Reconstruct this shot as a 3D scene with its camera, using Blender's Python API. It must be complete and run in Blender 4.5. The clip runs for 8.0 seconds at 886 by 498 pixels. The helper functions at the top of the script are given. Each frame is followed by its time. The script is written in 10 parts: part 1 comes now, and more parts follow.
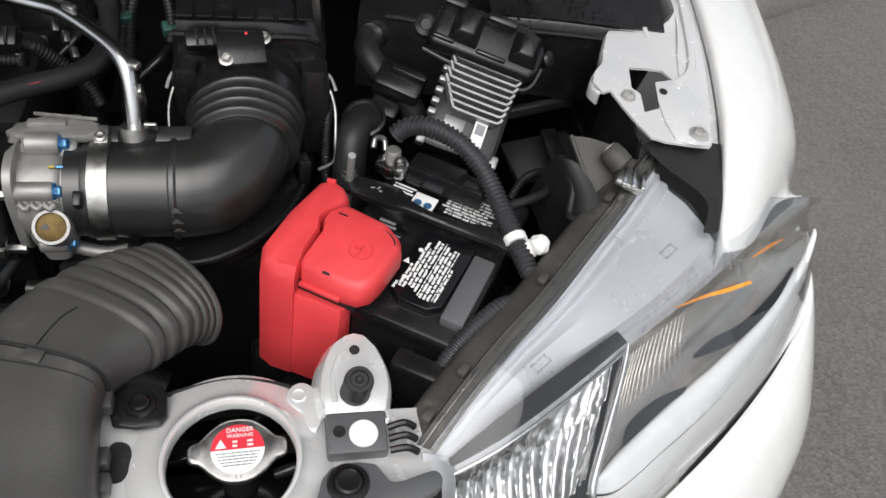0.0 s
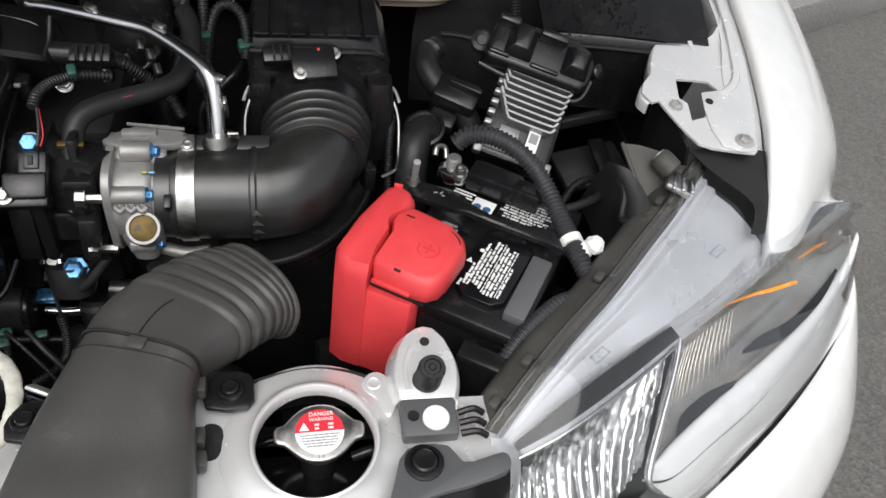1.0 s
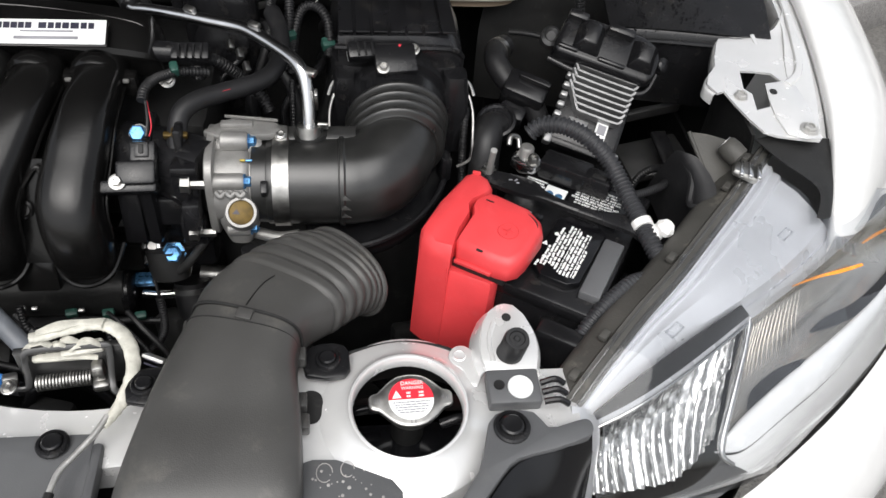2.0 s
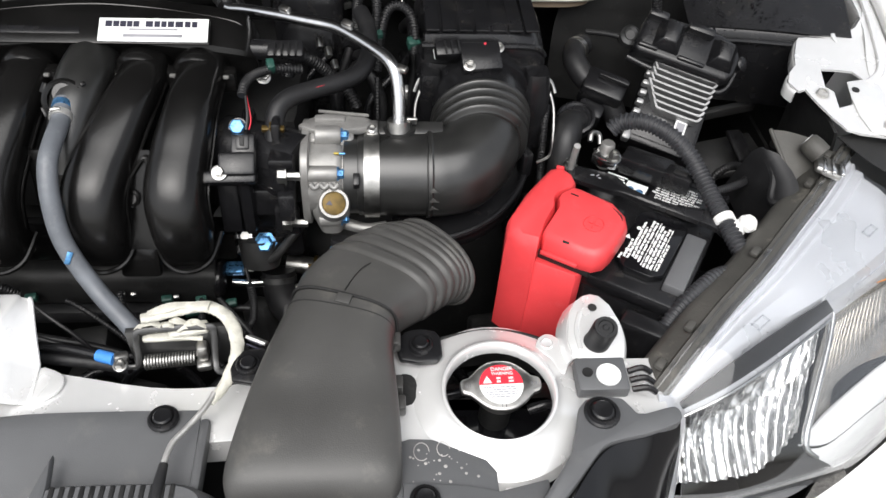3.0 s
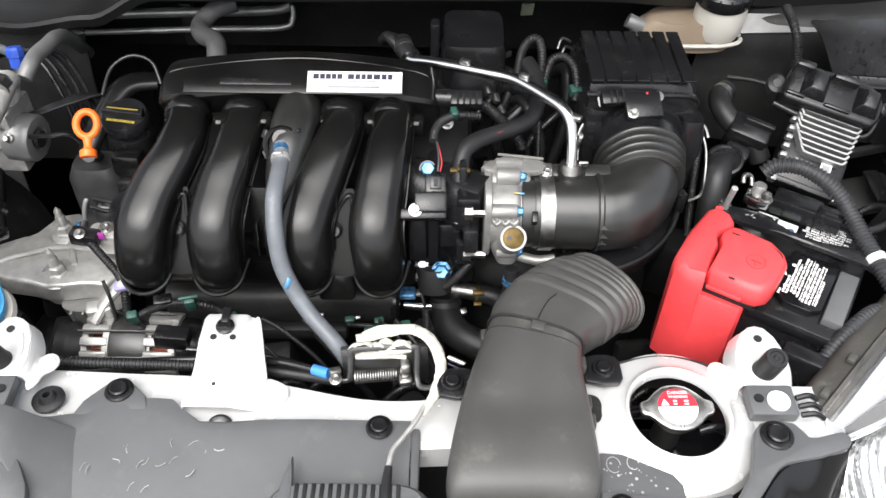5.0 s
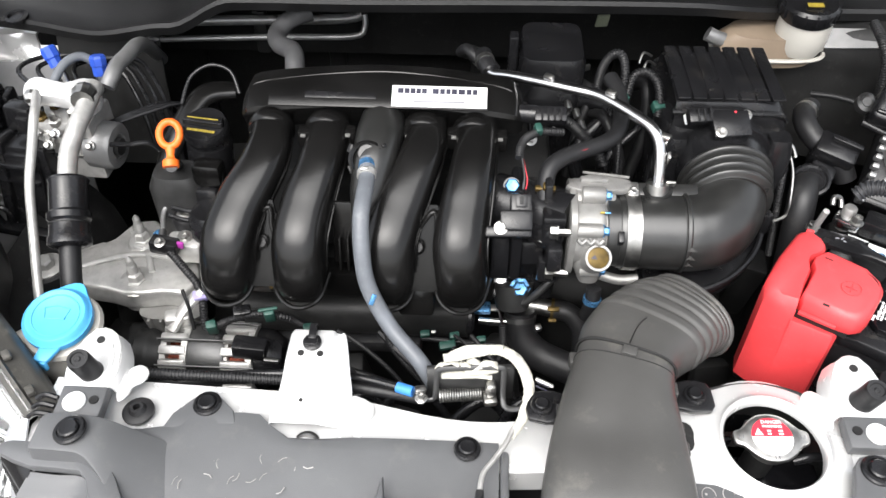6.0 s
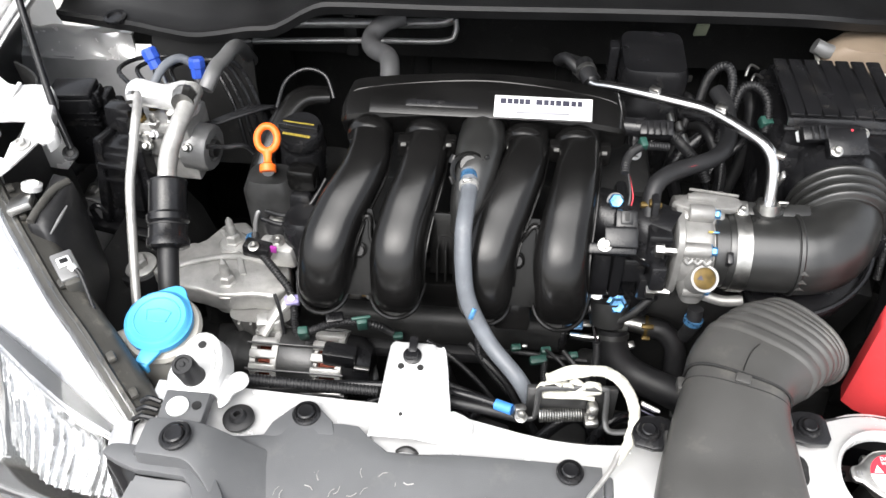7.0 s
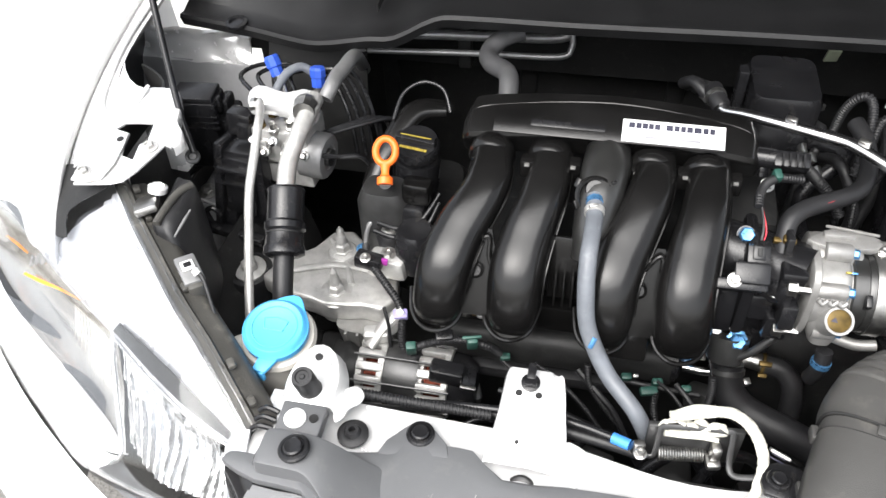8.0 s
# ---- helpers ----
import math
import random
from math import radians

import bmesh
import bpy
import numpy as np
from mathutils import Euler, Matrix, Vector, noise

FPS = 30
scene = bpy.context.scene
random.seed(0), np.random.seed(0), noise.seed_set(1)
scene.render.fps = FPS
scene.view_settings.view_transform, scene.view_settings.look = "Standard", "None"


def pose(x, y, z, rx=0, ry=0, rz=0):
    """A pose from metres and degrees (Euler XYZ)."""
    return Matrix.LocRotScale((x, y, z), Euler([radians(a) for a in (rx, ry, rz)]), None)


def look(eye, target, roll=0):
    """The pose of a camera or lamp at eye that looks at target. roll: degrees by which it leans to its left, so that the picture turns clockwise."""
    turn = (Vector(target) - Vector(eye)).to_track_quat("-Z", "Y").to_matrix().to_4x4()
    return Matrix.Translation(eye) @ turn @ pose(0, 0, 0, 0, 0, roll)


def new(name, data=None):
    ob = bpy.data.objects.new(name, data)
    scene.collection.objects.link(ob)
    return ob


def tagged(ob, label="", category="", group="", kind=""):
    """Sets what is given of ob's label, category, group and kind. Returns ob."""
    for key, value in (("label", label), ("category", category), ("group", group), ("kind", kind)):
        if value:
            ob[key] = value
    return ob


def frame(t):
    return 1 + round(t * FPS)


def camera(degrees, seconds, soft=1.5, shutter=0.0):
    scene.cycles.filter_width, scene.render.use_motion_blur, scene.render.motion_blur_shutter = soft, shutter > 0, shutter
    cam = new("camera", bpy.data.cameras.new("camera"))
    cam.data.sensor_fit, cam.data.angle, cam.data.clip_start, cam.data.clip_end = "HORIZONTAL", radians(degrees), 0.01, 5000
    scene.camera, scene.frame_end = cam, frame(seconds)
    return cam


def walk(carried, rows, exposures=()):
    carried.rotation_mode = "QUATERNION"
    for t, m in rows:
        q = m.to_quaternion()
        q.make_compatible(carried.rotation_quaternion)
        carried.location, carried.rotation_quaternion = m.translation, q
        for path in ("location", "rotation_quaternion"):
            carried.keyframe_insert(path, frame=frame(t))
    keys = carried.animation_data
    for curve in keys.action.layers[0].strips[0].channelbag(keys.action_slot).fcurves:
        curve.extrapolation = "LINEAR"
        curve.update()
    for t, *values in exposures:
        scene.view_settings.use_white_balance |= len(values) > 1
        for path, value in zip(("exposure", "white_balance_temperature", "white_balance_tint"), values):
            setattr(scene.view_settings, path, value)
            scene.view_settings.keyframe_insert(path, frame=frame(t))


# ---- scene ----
cam = camera(57.6, 8.0)
PATH = [
    (0, (0.3038, -0.2830, 1.3855), (0.6416, 0.8026, 0.1762), 11.4),
    (0.5, (0.2847, -0.2988, 1.3921), (0.6001, 0.8051, 0.1928), 10.5),
    (1, (0.2639, -0.3196, 1.4012), (0.5503, 0.8034, 0.2127), 9.2),
    (1.5, (0.2407, -0.3403, 1.4062), (0.4914, 0.7960, 0.2226), 7.7),
    (3, (0.1751, -0.3810, 1.4129), (0.3021, 0.7794, 0.2326), 4.1),
    (3.5, (0.1511, -0.3785, 1.4145), (0.2291, 0.7877, 0.2368), 2.9),
    (4, (0.1278, -0.3768, 1.4203), (0.1635, 0.7926, 0.2434), 1.9),
    (5.3, (0.0357, -0.4341, 1.4909), (0.0282, 0.7553, 0.3330), 0.8),
    (5.5, (0.0257, -0.4250, 1.4925), (0.0083, 0.7603, 0.3305), 0.8),
    (6, (-0.0042, -0.4075, 1.4909), (-0.0606, 0.7727, 0.3247), 0.0),
    (6.5, (-0.0324, -0.3934, 1.4909), (-0.1303, 0.7794, 0.3197), -0.7),
    (7, (-0.0606, -0.3893, 1.4942), (-0.2133, 0.7777, 0.3231), -1.5),
    (7.5, (-0.0930, -0.3810, 1.4983), (-0.3079, 0.7752, 0.3264), -2.2),
    (8, (-0.1195, -0.3760, 1.5008), (-0.4042, 0.7736, 0.3372), -2.9),
]
walk(cam, [(t, look(eye, target, roll)) for t, eye, target, roll in PATH],
     [(0, 0.15), (1.5, 0.2), (2.8, 0.64), (3.5, 0.62), (4.2, 0.87), (5.5, 1.26), (6.5, 1.3), (8, 1.46)])

# ---- light: bright overcast sky, a broad weak sun behind the viewer ----
world = bpy.data.worlds.new("overcast")
scene.world = world
world.use_nodes = True
wn = world.node_tree.nodes
wl = world.node_tree.links
sky = wn.new("ShaderNodeTexSky")
sky.sky_type, sky.sun_disc = "NISHITA", False
sky.sun_elevation, sky.sun_rotation = radians(55), radians(200)
sky.air_density, sky.dust_density, sky.ozone_density = 1.0, 4.0, 1.0
grey = wn.new("ShaderNodeHueSaturation")
grey.inputs["Saturation"].default_value = 0.25
wl.new(sky.outputs["Color"], grey.inputs["Color"])
wl.new(grey.outputs["Color"], wn["Background"].inputs["Color"])
wn["Background"].inputs["Strength"].default_value = 0.15
sun = new("sun", bpy.data.lights.new("sun", "SUN"))
sun.data.energy, sun.data.angle, sun.data.color = 1.75, radians(65), (1.0, 0.985, 0.965)
sun.matrix_world = look((0, 0, 6), (0.5, 2.4, 0.9))

# ---- materials ----
def mat(name, color, rough=0.5, metal=0.0, vary=0.15, scale=40.0, bump=0.1, grain=400.0, coat=0.0, wear=None, spec=0.5, trans=0.0, ior=1.45, alpha=1.0):
    m = bpy.data.materials.new(name)
    m.use_nodes = True
    n, l = m.node_tree.nodes, m.node_tree.links
    p = n["Principled BSDF"]
    p.inputs["Metallic"].default_value = metal
    p.inputs["Specular IOR Level"].default_value = spec
    p.inputs["Coat Weight"].default_value = coat
    p.inputs["Coat Roughness"].default_value = 0.04
    p.inputs["Transmission Weight"].default_value = trans
    p.inputs["IOR"].default_value = ior
    p.inputs["Alpha"].default_value = alpha
    tc = n.new("ShaderNodeTexCoord")
    big = n.new("ShaderNodeTexNoise")
    big.inputs["Scale"].default_value, big.inputs["Detail"].default_value = scale, 5.0
    l.new(tc.outputs["Object"], big.inputs["Vector"])
    ramp = n.new("ShaderNodeMapRange")
    ramp.inputs["From Min"].default_value, ramp.inputs["From Max"].default_value = 0.3, 0.7
    ramp.inputs["To Min"].default_value, ramp.inputs["To Max"].default_value = 1 - vary, 1 + vary
    l.new(big.outputs["Fac"], ramp.inputs["Value"])
    mul = n.new("ShaderNodeVectorMath")
    mul.operation = "SCALE"
    mul.inputs[0].default_value = color
    l.new(ramp.outputs["Result"], mul.inputs["Scale"])
    last = mul.outputs["Vector"]
    fine = n.new("ShaderNodeTexNoise")
    fine.inputs["Scale"].default_value, fine.inputs["Detail"].default_value = grain, 3.0
    l.new(tc.outputs["Object"], fine.inputs["Vector"])
    if wear:
        w, amount = wear
        step = n.new("ShaderNodeMapRange")
        step.inputs["From Min"].default_value, step.inputs["From Max"].default_value = 0.56, 0.75
        step.inputs["To Max"].default_value = amount
        dust = n.new("ShaderNodeTexNoise")
        dust.inputs["Scale"].default_value, dust.inputs["Detail"].default_value, dust.inputs["Roughness"].default_value = scale * 1.7, 8.0, 0.7
        l.new(tc.outputs["Object"], dust.inputs["Vector"])
        l.new(dust.outputs["Fac"], step.inputs["Value"])
        mix = n.new("ShaderNodeMix")
        mix.data_type = "RGBA"
        l.new(step.outputs["Result"], mix.inputs["Factor"])
        l.new(last, mix.inputs["A"])
        mix.inputs["B"].default_value = (*w, 1)
        last = mix.outputs["Result"]
    l.new(last, p.inputs["Base Color"])
    rr = n.new("ShaderNodeMapRange")
    rr.inputs["To Min"].default_value, rr.inputs["To Max"].default_value = max(rough * 0.75, 0.0), min(rough * 1.3, 1.0)
    l.new(big.outputs["Fac"], rr.inputs["Value"])
    l.new(rr.outputs["Result"], p.inputs["Roughness"])
    if bump:
        b = n.new("ShaderNodeBump")
        b.inputs["Strength"].default_value, b.inputs["Distance"].default_value = bump, 0.0008
        l.new(fine.outputs["Fac"], b.inputs["Height"])
        l.new(b.outputs["Normal"], p.inputs["Normal"])
    return m


DUST = ((0.22, 0.2, 0.17), 0.12)
PLASTIC = mat("black_plastic", (0.010, 0.010, 0.011), 0.25, vary=0.3, scale=30, wear=((0.2, 0.18, 0.15), 0.10), bump=0.12)
COWL = mat("weathered_black_cowl", (0.012, 0.012, 0.0125), 0.42, vary=0.25, scale=16, bump=0.3, grain=1300, spec=0.35)
GLOSSY = mat("glossy_black_plastic", (0.006, 0.006, 0.007), 0.12, wear=((0.2, 0.19, 0.17), 0.03), bump=0.03)
RUNNER = mat("moulded_black_nylon", (0.0065, 0.0063, 0.0062), 0.21, vary=0.4, wear=((0.08, 0.075, 0.07), 0.03), bump=0.10, scale=18, spec=0.42)
COVER = mat("grey_black_cover_plastic", (0.094, 0.096, 0.100), 0.45, vary=0.12, scale=14, wear=((0.3, 0.28, 0.25), 0.14), bump=0.25, grain=1100)
SNORKEL = mat("matt_black_duct_plastic", (0.052, 0.051, 0.049), 0.4, vary=0.2, wear=((0.28, 0.26, 0.22), 0.18), bump=0.2, grain=900, scale=14)
CONDUIT = mat("grey_black_conduit", (0.030, 0.031, 0.034), 0.42, vary=0.2, bump=0.1)
# white-ish primer made grey: shade in the bay is put into the colour
PRIMER = mat("shaded_primer_paint", (0.23, 0.23, 0.235), 0.32, vary=0.25, scale=9, coat=0.3, bump=0.1, wear=((0.10, 0.095, 0.09), 0.2))
RUBBER = mat("black_rubber", (0.013, 0.013, 0.014), 0.45, wear=((0.2, 0.19, 0.17), 0.10), bump=0.15)
HOSE = mat("grey_rubber_hose", (0.12, 0.13, 0.145), 0.4, vary=0.2, wear=((0.4, 0.4, 0.4), 0.18), bump=0.15)
RED = mat("red_plastic", (0.66, 0.052, 0.058), 0.42, vary=0.06, wear=((0.8, 0.25, 0.25), 0.10), bump=0.15, grain=900)
WHITE = mat("white_pearl_paint", (0.74, 0.74, 0.735), 0.2, vary=0.03, coat=0.9, bump=0.02)
INNER = mat("white_primer_paint", (0.77, 0.77, 0.766), 0.25, metal=0.4, vary=0.03, coat=0.9, bump=0.04)
BARE = mat("satin_grey_painted_steel", (0.22, 0.22, 0.22), 0.4, metal=0.4, vary=0.16, bump=0.12, wear=((0.15, 0.14, 0.13), 0.3))
CAST = mat("cast_aluminium", (0.29, 0.285, 0.275), 0.45, metal=0.55, vary=0.16, scale=60, bump=0.2, grain=600, wear=((0.12, 0.115, 0.10), 0.3))
STEEL = mat("zinc_plated_steel", (0.42, 0.415, 0.40), 0.34, metal=1.0, vary=0.2, scale=120, bump=0.12)
CHROME = mat("bright_steel", (0.72, 0.72, 0.73), 0.2, metal=1.0, vary=0.06, bump=0.03)
DARKSTEEL = mat("dark_phosphate_steel", (0.09, 0.09, 0.09), 0.4, metal=0.8, vary=0.2, bump=0.2)
BLUECAP = mat("sky_blue_plastic", (0.075, 0.36, 0.68), 0.38, vary=0.06, bump=0.1)
BLUE = mat("deep_blue_plastic", (0.025, 0.075, 0.42), 0.4, bump=0.05)
PAINTBLUE = mat("blue_paint_mark", (0.09, 0.24, 0.45), 0.28, metal=0.65, vary=0.35, scale=250, bump=0.15)
ORANGE = mat("orange_plastic", (0.9, 0.16, 0.02), 0.38, vary=0.06, bump=0.05)
MILK = mat("milky_white_plastic", (0.52, 0.50, 0.455), 0.45, vary=0.05, bump=0.05)
# amber milky tank; the shade of the cowl is put into its darker colour
AMBERMILK = mat("shaded_aged_milky_plastic", (0.27, 0.21, 0.155), 0.4, vary=0.15, scale=18, bump=0.05)
WHITEPLASTIC = mat("white_nylon", (0.8, 0.8, 0.78), 0.4, vary=0.05, bump=0.05)
GREEN = mat("dark_green_clip", (0.02, 0.07, 0.055), 0.45, bump=0.05)
BRASS = mat("yellow_zinc", (0.095, 0.062, 0.016), 0.42, metal=0.6, vary=0.35, scale=120, bump=0.2)
COPPER = mat("copper_winding", (0.16, 0.035, 0.018), 0.4, metal=0.6, vary=0.4, scale=150, bump=0.2)
LAVENDER = mat("lavender_tape", (0.27, 0.24, 0.46), 0.5, bump=0.1)
GREASE = mat("greased_white_paint", (0.52, 0.51, 0.45), 0.32, vary=0.2, scale=120, bump=0.5, grain=180, wear=((0.3, 0.28, 0.22), 0.5))
LABEL = mat("white_label", (0.82, 0.83, 0.82), 0.35, vary=0.03, bump=0.0)
LABELRED = mat("red_label", (0.65, 0.03, 0.05), 0.35, vary=0.05, bump=0.0)
INK = mat("dark_ink", (0.03, 0.03, 0.05), 0.4, bump=0.0)
GREYINK = mat("grey_ink", (0.25, 0.25, 0.27), 0.4, bump=0.0)
YELLOWINK = mat("yellow_ink", (0.36, 0.27, 0.04), 0.45, vary=0.3, scale=300, bump=0.0)


def lens_mat():
    """Thin clear plastic: see-through, with a gloss that grows towards grazing angles."""
    m = bpy.data.materials.new("clear_polycarbonate")
    m.use_nodes = True
    n, l = m.node_tree.nodes, m.node_tree.links
    n.remove(n["Principled BSDF"])
    tr, gl, mx, lw_ = n.new("ShaderNodeBsdfTransparent"), n.new("ShaderNodeBsdfGlossy"), n.new("ShaderNodeMixShader"), n.new("ShaderNodeLayerWeight")
    pw, ma = n.new("ShaderNodeMath"), n.new("ShaderNodeMath")
    pw.operation, ma.operation = "POWER", "MULTIPLY_ADD"
    pw.inputs[1].default_value, ma.inputs[1].default_value, ma.inputs[2].default_value = 2.4, 0.9, 0.045
    l.new(lw_.outputs["Facing"], pw.inputs[0])
    l.new(pw.outputs["Value"], ma.inputs[0])
    tr.inputs["Color"].default_value = (0.93, 0.935, 0.94, 1)
    gl.inputs["Roughness"].default_value = 0.03
    l.new(ma.outputs["Value"], mx.inputs["Fac"])
    l.new(tr.outputs["BSDF"], mx.inputs[1])
    l.new(gl.outputs["BSDF"], mx.inputs[2])
    l.new(mx.outputs["Shader"], n["Material Output"].inputs["Surface"])
    return m


LENS = lens_mat()
REFLECT = mat("chromed_reflector", (0.66, 0.66, 0.65), 0.24, metal=1.0, vary=0.06, bump=0.0)
SATIN = mat("satin_silver_trim", (0.55, 0.56, 0.58), 0.3, metal=0.6, vary=0.06, bump=0.05)
PANEL = mat("satin_silver_panel", (0.74, 0.75, 0.78), 0.28, metal=0.4, vary=0.10, scale=12, bump=0.02)
POCKET = mat("dark_chrome", (0.56, 0.535, 0.49), 0.24, metal=0.8, vary=0.15, scale=30, bump=0.03)
TRIM = mat("silver_white_trim", (0.84, 0.845, 0.85), 0.25, metal=0.0, vary=0.04, bump=0.03)
HOUSING = mat("dusty_black_housing", (0.055, 0.053, 0.048), 0.55, vary=0.3, scale=22, bump=0.25, wear=((0.26, 0.24, 0.2), 0.45))
ELBOW = mat("satin_black_rubber", (0.017, 0.017, 0.0165), 0.3, vary=0.3, wear=((0.13, 0.12, 0.11), 0.07), bump=0.1, spec=0.8)
FIN = mat("dull_aluminium_fins", (0.30, 0.30, 0.30), 0.36, metal=0.6, vary=0.25, bump=0.15, wear=((0.06, 0.06, 0.06), 0.3))
MOUNT = mat("bright_cast_aluminium", (0.47, 0.465, 0.45), 0.4, metal=0.55, vary=0.16, scale=70, bump=0.3, grain=400, wear=((0.2, 0.19, 0.17), 0.35))
SCUFF = mat("dried_spots", (0.30, 0.29, 0.28), 0.7, vary=0.3, bump=0.0)
AMBER = mat("amber_plastic", (0.9, 0.32, 0.04), 0.25, vary=0.05, bump=0.0)
# near-black with paler wear; also puts shade of holes and deep recesses into colour
SHADE = mat("shade_black_metal", (0.012, 0.012, 0.012), 0.55, vary=0.3, bump=0.3, wear=((0.10, 0.095, 0.09), 0.25))


def ground_mat(name, color, speck, size):
    m = mat(name, color, 0.85, vary=0.18, scale=1.3, bump=0.0)
    n, l = m.node_tree.nodes, m.node_tree.links
    p = n["Principled BSDF"]
    tc = n.new("ShaderNodeTexCoord")
    v = n.new("ShaderNodeTexVoronoi")
    v.inputs["Scale"].default_value = size
    l.new(tc.outputs["Object"], v.inputs["Vector"])
    f = n.new("ShaderNodeMapRange")
    f.inputs["From Min"].default_value, f.inputs["From Max"].default_value = 0.1, 0.9
    f.inputs["To Min"].default_value, f.inputs["To Max"].default_value = 0.0, 0.55
    l.new(v.outputs["Color"], f.inputs["Value"])
    mix = n.new("ShaderNodeMix")
    mix.data_type = "RGBA"
    old = p.inputs["Base Color"].links[0].from_socket
    l.new(f.outputs["Result"], mix.inputs["Factor"])
    l.new(old, mix.inputs["A"])
    mix.inputs["B"].default_value = (*speck, 1)
    l.new(mix.outputs["Result"], p.inputs["Base Color"])
    b = n.new("ShaderNodeBump")
    b.inputs["Strength"].default_value, b.inputs["Distance"].default_value = 0.7, 0.004
    l.new(v.outputs["Distance"], b.inputs["Height"])
    l.new(b.outputs["Normal"], p.inputs["Normal"])
    return m


ASPHALT = ground_mat("worn_asphalt", (0.095, 0.091, 0.086), (0.19, 0.182, 0.168), 120)
CONCRETE = ground_mat("pale_concrete", (0.33, 0.325, 0.315), (0.42, 0.41, 0.39), 160)
KERB = ground_mat("grey_kerb_stone", (0.2, 0.195, 0.19), (0.28, 0.27, 0.26), 160)


# ---- shapes ----
ORIGIN = {}
V = Vector


def finish(bm, mats, angle=38):
    me = bpy.data.meshes.new("shape")
    bmesh.ops.remove_doubles(bm, verts=bm.verts, dist=1e-6)
    bmesh.ops.recalc_face_normals(bm, faces=bm.faces)
    lim = radians(angle)
    for e in bm.edges:
        e.smooth = len(e.link_faces) == 2 and e.calc_face_angle(9) < lim
    for f in bm.faces:
        f.smooth = True
    bm.to_mesh(me)
    bm.free()
    for m in mats if isinstance(mats, (list, tuple)) else [mats]:
        me.materials.append(m)
    return me


def thing(name, label, category, loc, group="", kind=""):
    ob = new(name)
    ob.empty_display_size = 0.02
    ob.location = loc
    ORIGIN[ob] = V(loc)
    return tagged(ob, label, category, group, kind)


def part(name, bm, material, parent, label="", angle=38):
    o = ORIGIN[parent]
    bmesh.ops.translate(bm, verts=bm.verts, vec=-o)
    ob = new(name, finish(bm, material, angle))
    ob.parent = parent
    ORIGIN[ob] = o
    return tagged(ob, label)


def single(name, bm, material, label, category, group="", kind="", angle=38):
    xs = [v.co for v in bm.verts]
    lo = V([min(c[i] for c in xs) for i in range(3)])
    hi = V([max(c[i] for c in xs) for i in range(3)])
    o = V(((lo.x + hi.x) / 2, (lo.y + hi.y) / 2, lo.z))
    bmesh.ops.translate(bm, verts=bm.verts, vec=-o)
    ob = new(name, finish(bm, material, angle))
    ob.location = o
    ORIGIN[ob] = o
    return tagged(ob, label, category, group, kind)


def put(bm, other, m):
    """Adds the mesh of other to bm, moved by m."""
    other.transform(m)
    me = bpy.data.meshes.new("tmp")
    other.to_mesh(me)
    bm.from_mesh(me)
    bpy.data.meshes.remove(me)
    other.free()
    return bm


def soften(bm, w, seg=2, angle=30):
    if w > 0:
        lim = radians(angle)
        ed = [e for e in bm.edges if len(e.link_faces) == 2 and e.calc_face_angle(0) > lim]
        bmesh.ops.bevel(bm, geom=ed, offset=w, segments=seg, profile=0.5, affect="EDGES", clamp_overlap=True)
    return bm


def box(c, size, rot=(0, 0, 0), bev=0.003, seg=2, taper=(1, 1), bm=None):
    b = bmesh.new()
    bmesh.ops.create_cube(b, size=1)
    for v in b.verts:
        k = taper if v.co.z > 0 else (1, 1)
        v.co = V((v.co.x * size[0] * k[0], v.co.y * size[1] * k[1], v.co.z * size[2]))
    soften(b, min(bev, min(size) * 0.45), seg)
    m = pose(*c, *rot)
    return put(bm if bm is not None else bmesh.new(), b, m)


def spline(pts, n):
    P = [V(p) for p in pts]
    out = []
    for i in range(len(P) - 1):
        a, b, c, d = P[max(i - 1, 0)], P[i], P[i + 1], P[min(i + 2, len(P) - 1)]
        for k in range(n):
            t = k / n
            out.append(0.5 * ((2 * b) + (c - a) * t + (2 * a - 5 * b + 4 * c - d) * t * t + (3 * b - a - 3 * c + d) * t ** 3))
    out.append(P[-1])
    return out


def lerp_list(vals, u):
    x = u * (len(vals) - 1)
    i = min(int(x), len(vals) - 2)
    t = x - i
    t = t * t * (3 - 2 * t)
    return vals[i] * (1 - t) + vals[i + 1] * t


